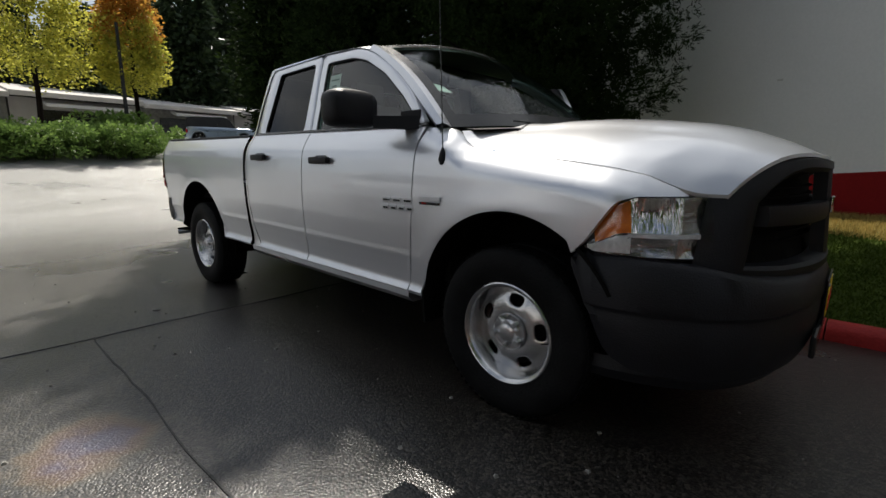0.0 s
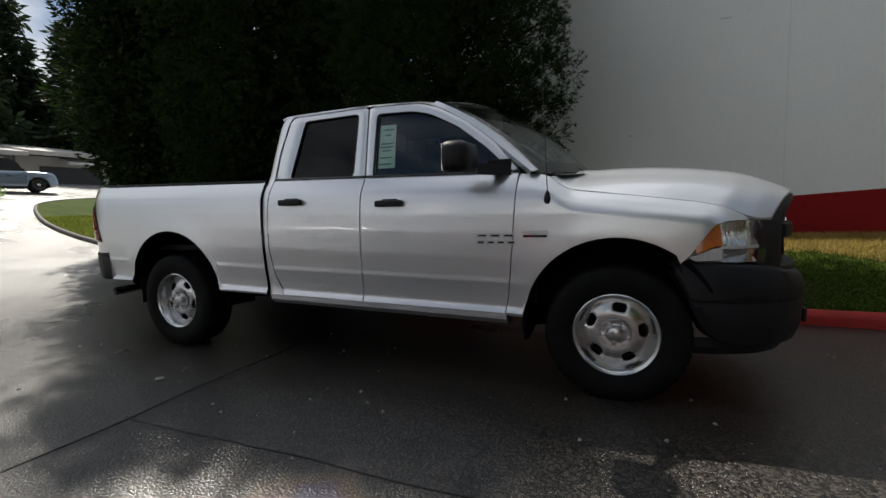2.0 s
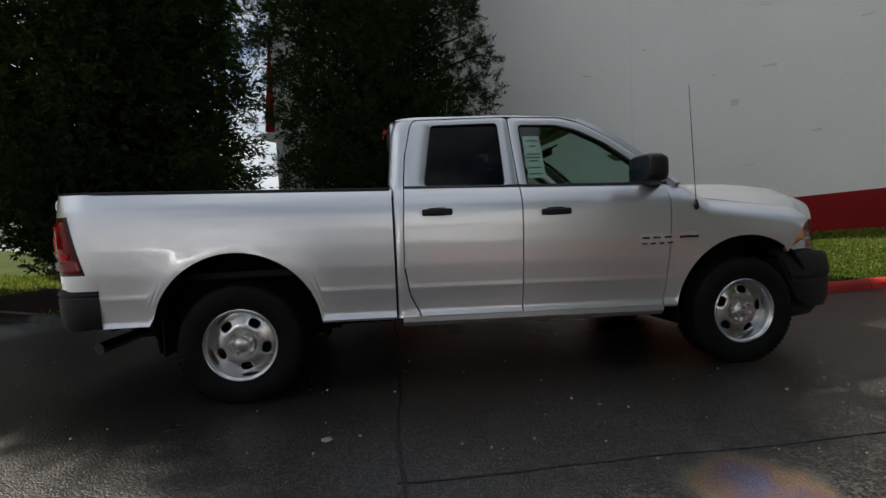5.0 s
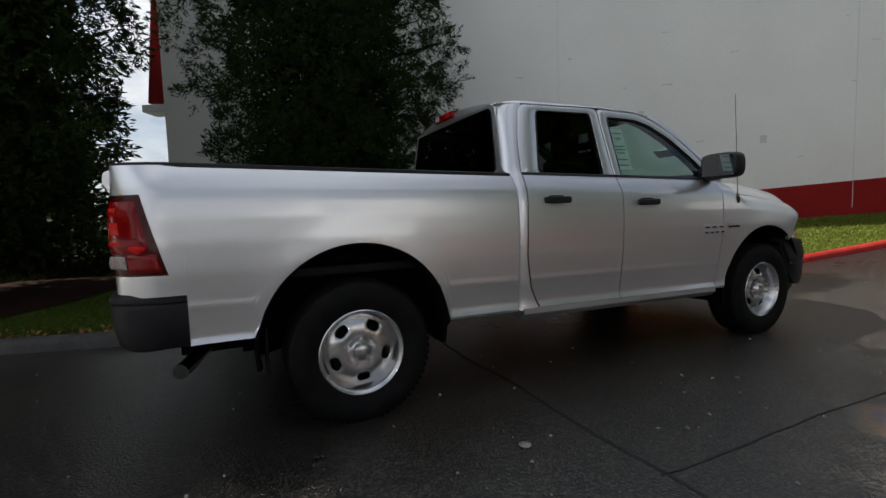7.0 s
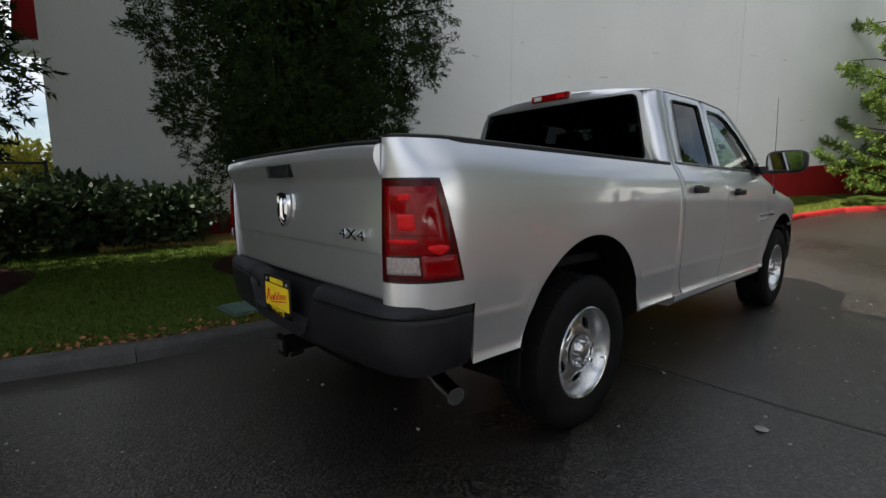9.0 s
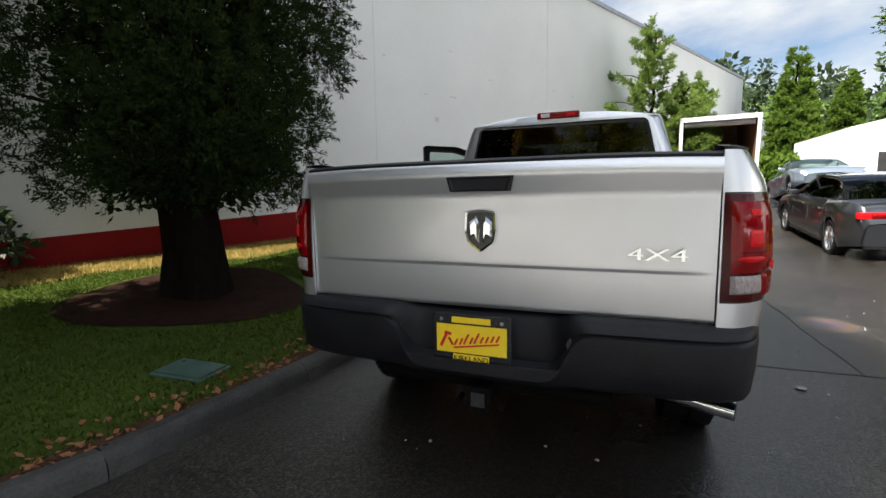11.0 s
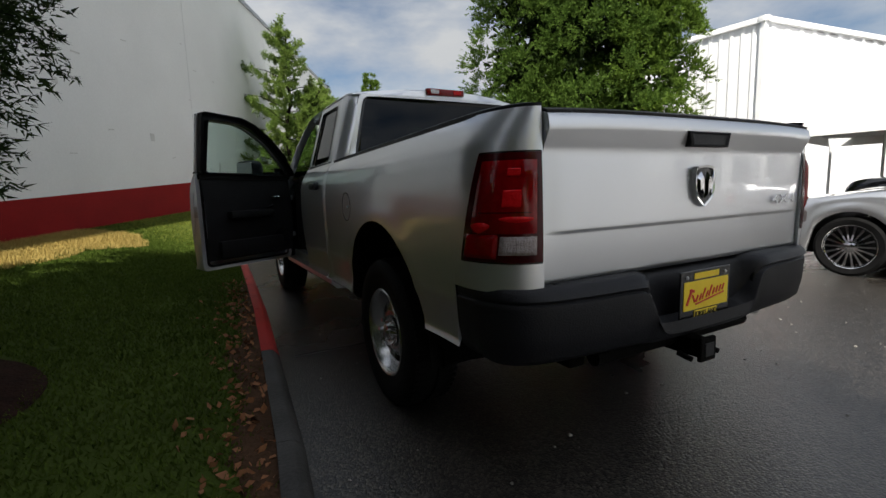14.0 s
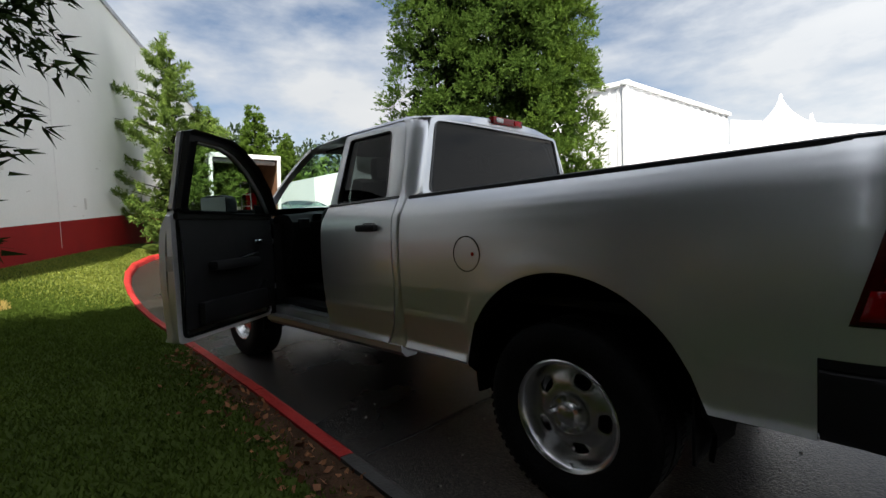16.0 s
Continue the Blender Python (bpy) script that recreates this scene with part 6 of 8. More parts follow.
def crown_tree(name, base, height, low, radius, leaf, label, category="tree", seed=1, clumps=700, per=90, size=(0.17, 0.07), shape="column", r0=0.3,
               material2=None, limbs=26, droop=-0.15, clump=0.38, group="", core=0, fingers=0, lift=0.5, shade_leaf=None, core_size=None, squash=1.0):
    """A tree whose crown is many leaf clumps carried on limbs, with an uneven outline."""
    rng = np.random.default_rng(seed)
    t = empty(name, None, label, category, group)
    z0 = base[2]
    th = rng.random(clumps) * 2 * math.pi
    u = rng.random(clumps) if shape not in ("cone", "spire") else 1 - np.sqrt(rng.random(clumps))
    z = low + (height - low) * u
    if shape == "column":
        prof = np.minimum(1, 0.60 + 1.6 * u) * np.sqrt(np.maximum(0.03, 1 - u ** 3.2))
    elif shape == "blunt":
        prof = np.minimum(1, 0.55 + 2.6 * u) * np.sqrt(np.maximum(0.03, 1 - u ** 20))
    elif shape == "spire":
        prof = np.minimum(1, 0.8 + 2 * u) * (1 - u) ** 0.7 + 0.03
    elif shape == "cone":
        prof = np.minimum(1, 0.72 + 3 * u) * (1 - u) ** 0.85 + 0.04
    else:
        prof = np.sqrt(np.maximum(0.02, 1 - (2 * u - 0.85) ** 2 / 1.4))
    k = 0.55 if shape in ("column", "blunt") else 0.25 if shape == "spire" else 1.0
    lump = 1 + k * (0.16 * np.sin(3 * th + 1.7 * z + seed) + 0.12 * np.sin(5 * th - 2.6 * z + 2 * seed) + 0.07 * rng.normal(size=clumps))
    inner = 0.42 + 0.58 * np.sqrt(rng.random(clumps))
    r = radius * prof * lump * inner
    cen = np.stack([base[0] + r * np.cos(th), base[1] + squash * r * np.sin(th), z0 + z - 0.12 * r], axis=1)
    sp = clump * (0.65 + 0.7 * rng.random(clumps))
    lm = []
    for i in range(limbs):
        k = int(rng.integers(clumps))
        e = cen[k]
        lm.append(((base[0], base[1], max(z0 + low * 0.8, e[2] - 0.35 * r[k])), tuple(e), 0.015 + 0.05 * r0 * r[k]))
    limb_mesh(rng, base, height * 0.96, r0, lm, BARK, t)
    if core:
        # broad inner sprays that keep the crown closed; a second leaf, where given, paints the gaps' shade
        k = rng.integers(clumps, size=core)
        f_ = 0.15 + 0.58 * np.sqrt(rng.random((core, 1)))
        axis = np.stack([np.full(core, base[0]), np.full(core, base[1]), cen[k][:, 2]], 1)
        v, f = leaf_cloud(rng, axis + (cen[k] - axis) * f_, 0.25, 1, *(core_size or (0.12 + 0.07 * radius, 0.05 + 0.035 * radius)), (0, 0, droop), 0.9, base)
        quick_mesh("inner_foliage", v, f, shade_leaf or leaf, t, "dark inner sprays")
    if fingers:
        v, f = tuft_cloud(rng, cen, sp, base, fingers, per // fingers, clump * 0.45, size, lift)
        quick_mesh("crown", v, f, leaf, t, "feathery uneven crown")
    elif material2 is None:
        v, f = leaf_cloud(rng, cen, sp, per, size[0], size[1], (0, 0, droop), 0.75, base)
        quick_mesh("crown", v, f, leaf, t, "uneven leafy crown")
    else:
        top = u > 0.55 + 0.25 * rng.normal(size=clumps) * 0.5
        for sel, mt in ((~top, leaf), (top, material2)):
            v, f = leaf_cloud(rng, cen[sel], sp[sel], per, size[0], size[1], (0, 0, droop), 0.75, base)
            quick_mesh("crown", v, f, mt, t, "uneven leafy crown")
    return t


def mulch_disc(cx, cy, r, lawn_fn, parent=None):
    loops = []
    for k in range(9):
        rr = r * k / 8 + 0.001
        loops.append([(cx + rr * (1 + 0.08 * math.sin(3 * a)) * math.cos(a), cy + rr * (1 + 0.08 * math.sin(3 * a)) * math.sin(a),
                       lawn_fn(cx + rr * math.cos(a), cy + rr * math.sin(a)) + 0.035 - 0.02 * (k / 8) ** 3 + 0.012 * noise.noise((cx + rr * math.cos(a) * 3, rr * math.sin(a) * 3, 0))) for a in [2 * math.pi * i / 48 for i in range(48)]])
    m = part("mulch_bed", rings(bmesh.new(), loops), MULCH, None, smooth=True)
    return tagged(m, "round bed of dark bark mulch under a tree", "mulch bed", kind="structure")


mulch_disc(-1.0, 3.9, 1.18, lawn_z)
mulch_disc(-6.0, 4.9, 2.0, lawn_z)
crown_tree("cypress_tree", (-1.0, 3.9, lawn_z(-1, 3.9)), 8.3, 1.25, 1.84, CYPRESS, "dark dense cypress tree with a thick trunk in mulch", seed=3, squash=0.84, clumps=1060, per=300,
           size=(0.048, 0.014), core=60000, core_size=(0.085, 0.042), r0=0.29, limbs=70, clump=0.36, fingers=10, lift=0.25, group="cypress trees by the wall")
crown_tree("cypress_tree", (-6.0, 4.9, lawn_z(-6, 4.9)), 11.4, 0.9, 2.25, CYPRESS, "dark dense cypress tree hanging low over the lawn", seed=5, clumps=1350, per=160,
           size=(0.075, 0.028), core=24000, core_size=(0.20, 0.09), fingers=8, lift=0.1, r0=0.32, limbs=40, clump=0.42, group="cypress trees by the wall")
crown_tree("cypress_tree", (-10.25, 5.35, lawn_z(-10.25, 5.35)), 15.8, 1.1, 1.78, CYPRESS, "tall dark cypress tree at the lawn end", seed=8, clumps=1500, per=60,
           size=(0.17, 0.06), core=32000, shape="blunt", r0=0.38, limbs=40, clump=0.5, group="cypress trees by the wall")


crown_tree("cypress_tree", (-8.2, 12.6, lawn_z(-8.2, 12.6)), 12.0, 0.6, 2.9, CYPRESS, "dark cypress tree behind the hedge", seed=9, clumps=600, per=60,
           size=(0.2, 0.07), r0=0.25, limbs=12, clump=0.5, core=12000, group="cypress trees by the wall")


def clump_row(name, points, height, depth, leaf, label, seed, per=55, size=(0.10, 0.06), density=26, category="hedge"):
    """A low hedge along a line, from leaf clumps over a twiggy core."""
    rng = np.random.default_rng(seed)
    cs = []
    for a, b in zip(points, points[1:]):
        a, b = np.array(a, float), np.array(b, float)
        n = max(2, int(np.linalg.norm(b - a) * density))
        for _ in range(n):
            p = a + (b - a) * rng.random()
            hh = height * (0.8 + 0.3 * noise.noise((p[0] * 0.8, p[1] * 0.8, seed)))
            cs.append((p[0] + rng.normal() * depth * 0.35, p[1] + rng.normal() * depth * 0.35, p[2] + 0.05 + hh * rng.random() ** 0.7))
    cen = np.array(cs)
    v, f = leaf_cloud(rng, cen, 0.10 + 0.14 * height ** 0.5, per, size[0], size[1], (0, 0, 0.25), 0.8)
    h = empty(name, None, label, category)
    quick_mesh("foliage", v, f, leaf, h, "dense small leaves")
    bm = bmesh.new()
    for i in range(0, len(cs), 9):
        rod(bm, (cs[i][0], cs[i][1], points[0][2] - 0.05), cs[i], 0.012, 0.004, 5)
    part("stems", bm, BARK, h, kind="stuff")
    return h


clump_row("hedge", [(-9.5, 8.6, 0.2), (-5.5, 7.5, 0.25), (-2.9, 6.9, 0.28), (-1.9, 6.55, 0.32)], 1.15, 0.8, FIR, "dark leafy hedge along the building corner", 21, 60, (0.13, 0.07), 60)
clump_row("shrub", [(-2.7, 8.9, 0.3), (-4.2, 9.6, 0.3)], 1.9, 0.9, MAPLE, "bright yellow-green shrub behind the fence", 22, 50, (0.12, 0.07), 70, "shrub")

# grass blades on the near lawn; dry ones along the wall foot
# lighter copy of the blade, with sunlight put into its colour
BLADE_SUN = leaf_material("sunlit grass blade", (0.10, 0.14, 0.02), (0.24, 0.27, 0.05), 0.4)


def grass():
    rng = np.random.default_rng(12)
    def blades(n, x0, x1, pick, h):
        pts = []
        while len(pts) < n:
            x = x0 + (x1 - x0) * rng.random()
            y = kerb_y(x) + 0.14 + (min(wall_y(x), 9) - kerb_y(x) - 0.14) * rng.random()
            if -4.6 < x < 1.0 and y - kerb_y(x) < 0.22 + 0.10 * noise.noise((x * 1.7, 3.0, 1.0)) and rng.random() < 0.85:
                continue
            if (x + 1.0) ** 2 + (y - 3.9) ** 2 < 1.42 or (x + 6) ** 2 + (y - 4.9) ** 2 < 3.9 or not pick(x, y):
                continue
            pts.append((x, y, lawn_z(x, y) - 0.004))
        p = np.array(pts)
        a = rng.random(n) * 2 * math.pi
        w = (0.005 + 0.004 * rng.random(n)) * (3.5 if x1 < -5 else 1.8 if x0 > 4 else 1)
        hh = h * (0.5 + rng.random(n))
        side = np.stack([np.cos(a) * w, np.sin(a) * w, np.zeros(n)], 1)
        tip = np.stack([rng.normal(size=n) * 0.016, rng.normal(size=n) * 0.016, hh], 1)
        v = np.stack([p - side, p + side, p + tip], 1).reshape(-1, 3)
        return v, np.arange(len(v)).reshape(-1, 3)
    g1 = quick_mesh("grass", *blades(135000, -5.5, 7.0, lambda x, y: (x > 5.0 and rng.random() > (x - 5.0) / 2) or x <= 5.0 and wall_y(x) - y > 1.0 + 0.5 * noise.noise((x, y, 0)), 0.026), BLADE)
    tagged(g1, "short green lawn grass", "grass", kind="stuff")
    # past the tree shadow the blades take the sunlit colour
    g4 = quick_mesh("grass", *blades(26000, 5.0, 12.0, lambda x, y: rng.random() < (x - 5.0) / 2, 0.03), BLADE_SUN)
    tagged(g4, "short lawn grass in sunlit colour towards the kerb end", "grass", kind="stuff")
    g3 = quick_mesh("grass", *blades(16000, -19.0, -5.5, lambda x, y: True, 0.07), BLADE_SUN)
    tagged(g3, "short lawn grass in sunlit colour beyond the trees", "grass", kind="stuff")
    g2 = quick_mesh("dry_grass", *blades(36000, -3.2, 5.5, lambda x, y: 0.02 < wall_y(x) - y < 1.15 + 0.5 * noise.noise((x, y, 0)), 0.05), DRY)
    tagged(g2, "dry yellow grass along the wall foot, sunlight in its colour", "dry grass", kind="stuff")


grass()

# ---- kerbs ----
def kerb_stone(x0y0, x1y1, z0, z1, width, height, material, parent, side=1):
    """One kerb stone with a worn rounded front edge."""
    a, b = Vector(x0y0), Vector(x1y1)
    d = (b - a).normalized()
    n = Vector((-d.y, d.x)) * side
    a, b = a + d * 0.004, b - d * 0.004
    prof = [(0, -0.06), (0.008, height * 0.55), (0.020, height - 0.035), (0.045, height - 0.006), (0.07, height), (width, height), (width, -0.06)]
    bm = bmesh.new()
    rings(bm, [[(p.x + n.x * o, p.y + n.y * o, z + h) for o, h in prof] for p, z in ((a, z0), (a.lerp(b, 0.5), (z0 + z1) / 2), (b, z1))], cap0=True, cap1=True)
    return part("kerb_stone", bm, material, parent, smooth=True)


def kerb_line(name, pts, label, red, step, width=0.15, height=0.15, side=1, start=0.0):
    k = empty(name)
    tagged(k, label, "kerb", kind="structure")
    run = [Vector((p[0], p[1])) for p in pts]
    acc, last = start, run[0]
    stones = []
    for a, b in zip(run, run[1:]):
        seg = (b - a).length
        pos = 0
        while acc + (seg - pos) >= step:
            pos += step - acc
            q = a.lerp(b, pos / seg)
            stones.append((last, q))
            last, acc = q, 0
        acc += seg - pos
    for a, b in stones:
        kerb_stone(a, b, rise(a.x), rise(b.x), width, height, RED_KERB if red((a.x + b.x) / 2) else KERB_STONE, k, side)
    return k


KERB_RUN = sum((b - a).length for a, b in zip(KERB, KERB[1:]) if b.x <= -0.83)
KERB_START = 1.25 - KERB_RUN % 1.25
kerb_line("kerb", [p for p in KERB], "concrete kerb, painted red ahead of the truck", lambda x: x > -0.85, 1.25, 0.12, 0.125, 1, KERB_START)
ISLAND = spline([(12.5, -8.3, 0), (9.0, -7.7, 0), (5, -7.6, 0), (1.6, -7.4, 0), (0.5, -7.9, 0), (0.4, -9.2, 0), (1.8, -11.6, 0), (5, -13.0, 0), (9, -12.6, 0)], 60)
kerb_line("island_kerb", ISLAND, "red painted kerb round a planted island", lambda x: True, 1.2, 0.15, 0.15, 1)
bm = bmesh.new()
cen = bm.verts.new((6.0, -10.0, rise(6.0) + 0.2))
ivs = [bm.verts.new((p.x + (6 - p.x) * 0.02, p.y + (-10 - p.y) * 0.02, rise(p.x) + 0.14)) for p in ISLAND]
for a, b in zip(ivs, ivs[1:]):
    bm.faces.new((a, b, cen))
bm.faces.new((ivs[-1], ivs[0], cen))
isl = part("island_lawn", bm, GRASS, None, smooth="all")
tagged(isl, "mown grass island beside the road", "lawn", kind="structure")
rngi = np.random.default_rng(5)
pts = []
while len(pts) < 9000:
    x, y = 0.6 + 9 * rngi.random(), -12.5 + 5 * rngi.random()
    if abs(x - 5.5) / 5.2 + abs(y + 10) / 3.6 < 1.05 and y < -7.7:
        pts.append((x, y, rise(x) + 0.15))
p = np.array(pts)
a = rngi.random(len(p)) * 6.28
sd = np.stack([np.cos(a) * 0.02, np.sin(a) * 0.02, np.zeros(len(p))], 1)
tp = np.stack([rngi.normal(size=len(p)) * 0.03, rngi.normal(size=len(p)) * 0.03, 0.05 + 0.06 * rngi.random(len(p))], 1)
gv = np.stack([p - sd, p + sd, p + tp + sd * 0.2, p + tp - sd * 0.2], 1).reshape(-1, 3)
tagged(quick_mesh("grass", gv, np.arange(len(gv)).reshape(-1, 4), BLADE), "sunlit short grass on the island", "grass", kind="stuff")

# ---- pavement details ----
TAR = surface("glossy black tar seam", (0.004, 0.004, 0.004), (0.012, 0.012, 0.012), 0.55, 9, 60, bump=0.8)


def seam(points, width, material, name="pavement_seam", label="narrow dark sealed joint in the asphalt"):
    loops = []
    for i, (x, y) in enumerate(points):
        a, b = Vector(points[max(0, i - 1)]), Vector(points[min(len(points) - 1, i + 1)])
        d = (b - a).normalized()
        n = Vector((-d.y, d.x))
        w = width * (0.75 + 0.5 * noise.noise((x * 2.3, y * 2.3, 4)))
        wob = 0.012 * noise.noise((x * 5, y * 5, 9))
        q = Vector((x, y)) + n * wob
        z = rise(x)
        loops.append([(q.x - n.x * w, q.y - n.y * w, z - 0.002), (q.x - n.x * w * 0.8, q.y - n.y * w * 0.8, z + 0.004), (q.x + n.x * w * 0.8, q.y + n.y * w * 0.8, z + 0.004), (q.x + n.x * w, q.y + n.y * w, z - 0.002)])
    s = part(name, rings(bmesh.new(), loops, closed=False), material, None, smooth=True)
    return tagged(s, label, "pavement joint", kind="structure")


seam([(-0.78 - 0.012 * math.sin(i * 0.7), 1.3 - i * 0.14) for i in range(60)], 0.016, TAR)
seam([(-0.80 + i * 0.12, -2.085 - 0.008 * math.sin(i * 0.5)) for i in range(26)], 0.007, TAR)
seam([(-9 + i * 0.4, -9.0 + 0.02 * math.sin(i)) for i in range(40)], 0.02, TAR)


def pebbles():
    rng = np.random.default_rng(31)
    vs, fs = [], []
    for i in range(420):
        x, y = -5.5 + 9 * rng.random(), -4.5 + 5.9 * rng.random()
        r = 0.004 + 0.007 * rng.random() ** 2
        k = len(vs)
        for dz in (0, 1):
            for a in range(4):
                q = a * math.pi / 2 + rng.random()
                vs.append((x + r * (1.2 - 0.5 * dz) * math.cos(q), y + r * (1.2 - 0.5 * dz) * math.sin(q), rise(x) + dz * r * 0.9))
        fs += [(k, k + 1, k + 5, k + 4), (k + 1, k + 2, k + 6, k + 5), (k + 2, k + 3, k + 7, k + 6), (k + 3, k, k + 4, k + 7), (k + 4, k + 5, k + 6, k + 7)]
    g = raw("gravel", vs, fs, CONCRETE)
    tagged(g, "scattered pale grit on the asphalt", "gravel", kind="stuff")


pebbles()
st = part("pebble", lathe([(0.001, 0.0), (0.026, 0.003), (0.032, 0.010), (0.02, 0.016), (0.001, 0.018)], 12, "Z"), CONCRETE, None, smooth=True)
st.location = (-1.165, -1.612, 0.0)
tagged(st, "small flat pale pebble on wet asphalt", "pebble")


def utility_cover():
    c = empty("utility_cover", pose(-2.50, 2.20, lawn_z(-2.50, 2.20) + 0.006, 2, 0, 6), "green plastic utility box lid set in grass", "utility cover")
    green = surface("faded green plastic", (0.025, 0.055, 0.045), (0.055, 0.10, 0.082), 0.5, 5, 60, bump=0.3)
    part("lid", boxed((0.25, 0.38, 0.04), (0, 0, 0.008), 0.012), green, c, smooth=True)
    part("rim", boxed((0.29, 0.42, 0.03), (0, 0, -0.004), 0.01), green, c, smooth=True)
    part("lift_hole", rod(bmesh.new(), (0.07, 0.13, 0.026), (0.07, 0.13, 0.030), 0.014), DARK, c)


utility_cover()


def soil_strip():
    """Bare brown soil worn along the back of the kerb, with a ragged edge towards the grass."""
    loops = []
    for i in range(131):
        x = -4.6 + 6.5 * i / 130
        y0 = kerb_y(x) + 0.115
        w = 0.17 + 0.12 * noise.noise((x * 1.7, 3.0, 1.0)) + 0.07 * noise.noise((x * 6.0, 1.0, 2.0)) - 0.12 * max(0.0, (x - 0.2) / 1.7)
        loops.append([(x, y0 + w * k / 4, lawn_z(x, y0 + w * k / 4) + 0.012 + 0.010 * noise.noise((x * 9, k * 2.0, 5.0)) - (0.016 if k == 4 else 0)) for k in range(5)])
    st = part("soil_strip", rings(bmesh.new(), loops, closed=False), SOIL, None, smooth="all")
    tagged(st, "bare brown soil strip behind the kerb", "soil", kind="structure")


SOIL = surface("damp brown soil", (0.030, 0.016, 0.009), (0.085, 0.047, 0.027), 0.9, 9, 70, bump=1.0, specular=0.08)
soil_strip()
LITTER = surface("brown dead leaves", (0.14, 0.05, 0.02), (0.30, 0.13, 0.05), 0.8, 9, 60, bump=0.2)
rngl = np.random.default_rng(77)
lv = []
for i in range(900):
    x = -5.0 + 7 * rngl.random()
    y = kerb_y(x) + 0.13 + abs(rngl.normal()) * 0.16
    lv.append((x, y, lawn_z(x, y) + 0.006 + 0.01 * rngl.random()))
v, f = leaf_cloud(rngl, np.array(lv), 0.015, 1, 0.045, 0.03, (0, 0, 0), 0.2)
tagged(quick_mesh("leaf_litter", v, f, LITTER), "brown leaf litter along the kerb", "leaf litter", kind="stuff")


# ---- wall details: faint joints, scars and patches ----
def wall_marks():
    d = Vector((1, WALL_B, 0)).normalized()
    rot = Matrix.Rotation(math.atan2(d.y, d.x), 4, "Z")
    joint = surface("pale filled joint", (0.65, 0.65, 0.63), (0.72, 0.72, 0.70), 0.8, 3, 40, bump=0.1)
    scar = surface("chipped wall paint", (0.52, 0.51, 0.48), (0.64, 0.63, 0.60), 0.9, 8, 80, bump=0.5)
    for x in (-1.6, 3.95, 9.5, 15.0, 20.5, 26.0):
        p = wall_at(x, -0.0035, 4.1)
        ob = part("wall_joint", boxed((0.012, 0.006, 6.2), p, 0, rot), joint, wall_obj)
    rng = np.random.default_rng(14)
    for i in range(26):
        x, z = -1 + 15 * rng.random(), 1.7 + 3.4 * rng.random()
        p = wall_at(x, -0.003, z)
        part("paint_scar", boxed((0.05 + 0.16 * rng.random(), 0.006, 0.008 + 0.02 * rng.random()), p, 0, rot @ Matrix.Rotation(rng.normal() * 0.15, 4, "Y")), scar, wall_obj)
    for x, z, sx, sz in ((7.8, 2.48, 0.14, 0.16), (10.7, 2.0, 0.10, 0.26), (5.5, 3.1, 0.12, 0.10), (3.3, 1.2, 0.1, 0.05)):
        part("paint_patch", boxed((sx, 0.008, sz), wall_at(x, -0.004, z), 0, rot), scar, wall_obj)


wall_marks()


# ---- corner of the building: end wall, red gable trim, fence ----
def building_end():
    nd = Vector((0.48, 1, 0)).normalized()
    p0 = Vector((WALL_X0, wall_y(WALL_X0), 0))
    rot = Matrix.Rotation(math.atan2(nd.y, nd.x), 4, "Z")
    w = part("wall_west", boxed((14, 0.3, 8.2), p0 + nd * 7.4 + Vector((0.15, 0, 3.4)), 0, rot), WALL)
    tagged(w, "pale grey end wall of the warehouse", "wall", kind="structure")
    g = empty("gable_trim", None, "red gable board with a white soffit at the roof", "roof trim")
    out = Vector((-1, 0.48, 0)).normalized()
    base = p0 + nd * 0.15 + out * 0.02
    bm = bmesh.new()
    tri = [(0.0, 3.72), (0.42, 3.72), (0.08, 6.9), (0.0, 6.9)]
    rings(bm, [[(base + out * o + nd * k + Vector((0, 0, z)))[:] for o, z in tri] for k in (0, 0.12)], cap0=True, cap1=True)
    part("gable_board", bm, RED_PAINT, g, "dark red board")
    part("soffit", boxed((0.55, 0.5, 0.16), base + out * 0.26 + nd * 0.2 + Vector((0, 0, 3.60)), 0.01, Matrix.Rotation(math.atan2(out.y, out.x), 4, "Z")), WHITE_METAL, g, "white soffit")
    f = empty("chain_link_fence", None, "dark chain-link fence behind the hedge", "fence")
    fx = [p0 + out * (0.3 + 1.9 * i) + nd * 0.4 for i in range(6)]
    for p in fx:
        part("post", rod(bmesh.new(), (p.x, p.y, 0.1), (p.x, p.y, 1.75), 0.03), DARK, f)
    part("top_rail", rod(bmesh.new(), (fx[0].x, fx[0].y, 1.70), (fx[-1].x, fx[-1].y, 1.70), 0.022), DARK, f)
    bm = bmesh.new()
    a, b = fx[0], fx[-1]
    L = (b - a).length
    for i in range(110):
        s0, s1 = i / 110, min(1, i / 110 + 1.5 / L)
        q0, q1 = a.lerp(b, s0), a.lerp(b, s1)
        rod(bm, (q0.x, q0.y, 0.2), (q1.x, q1.y, 1.7), 0.003, 0.003, 3)
        rod(bm, (q0.x, q0.y, 1.7), (q1.x, q1.y, 0.2), 0.003, 0.003, 3)
    part("mesh", bm, DARK, f, kind="stuff")


building_end()


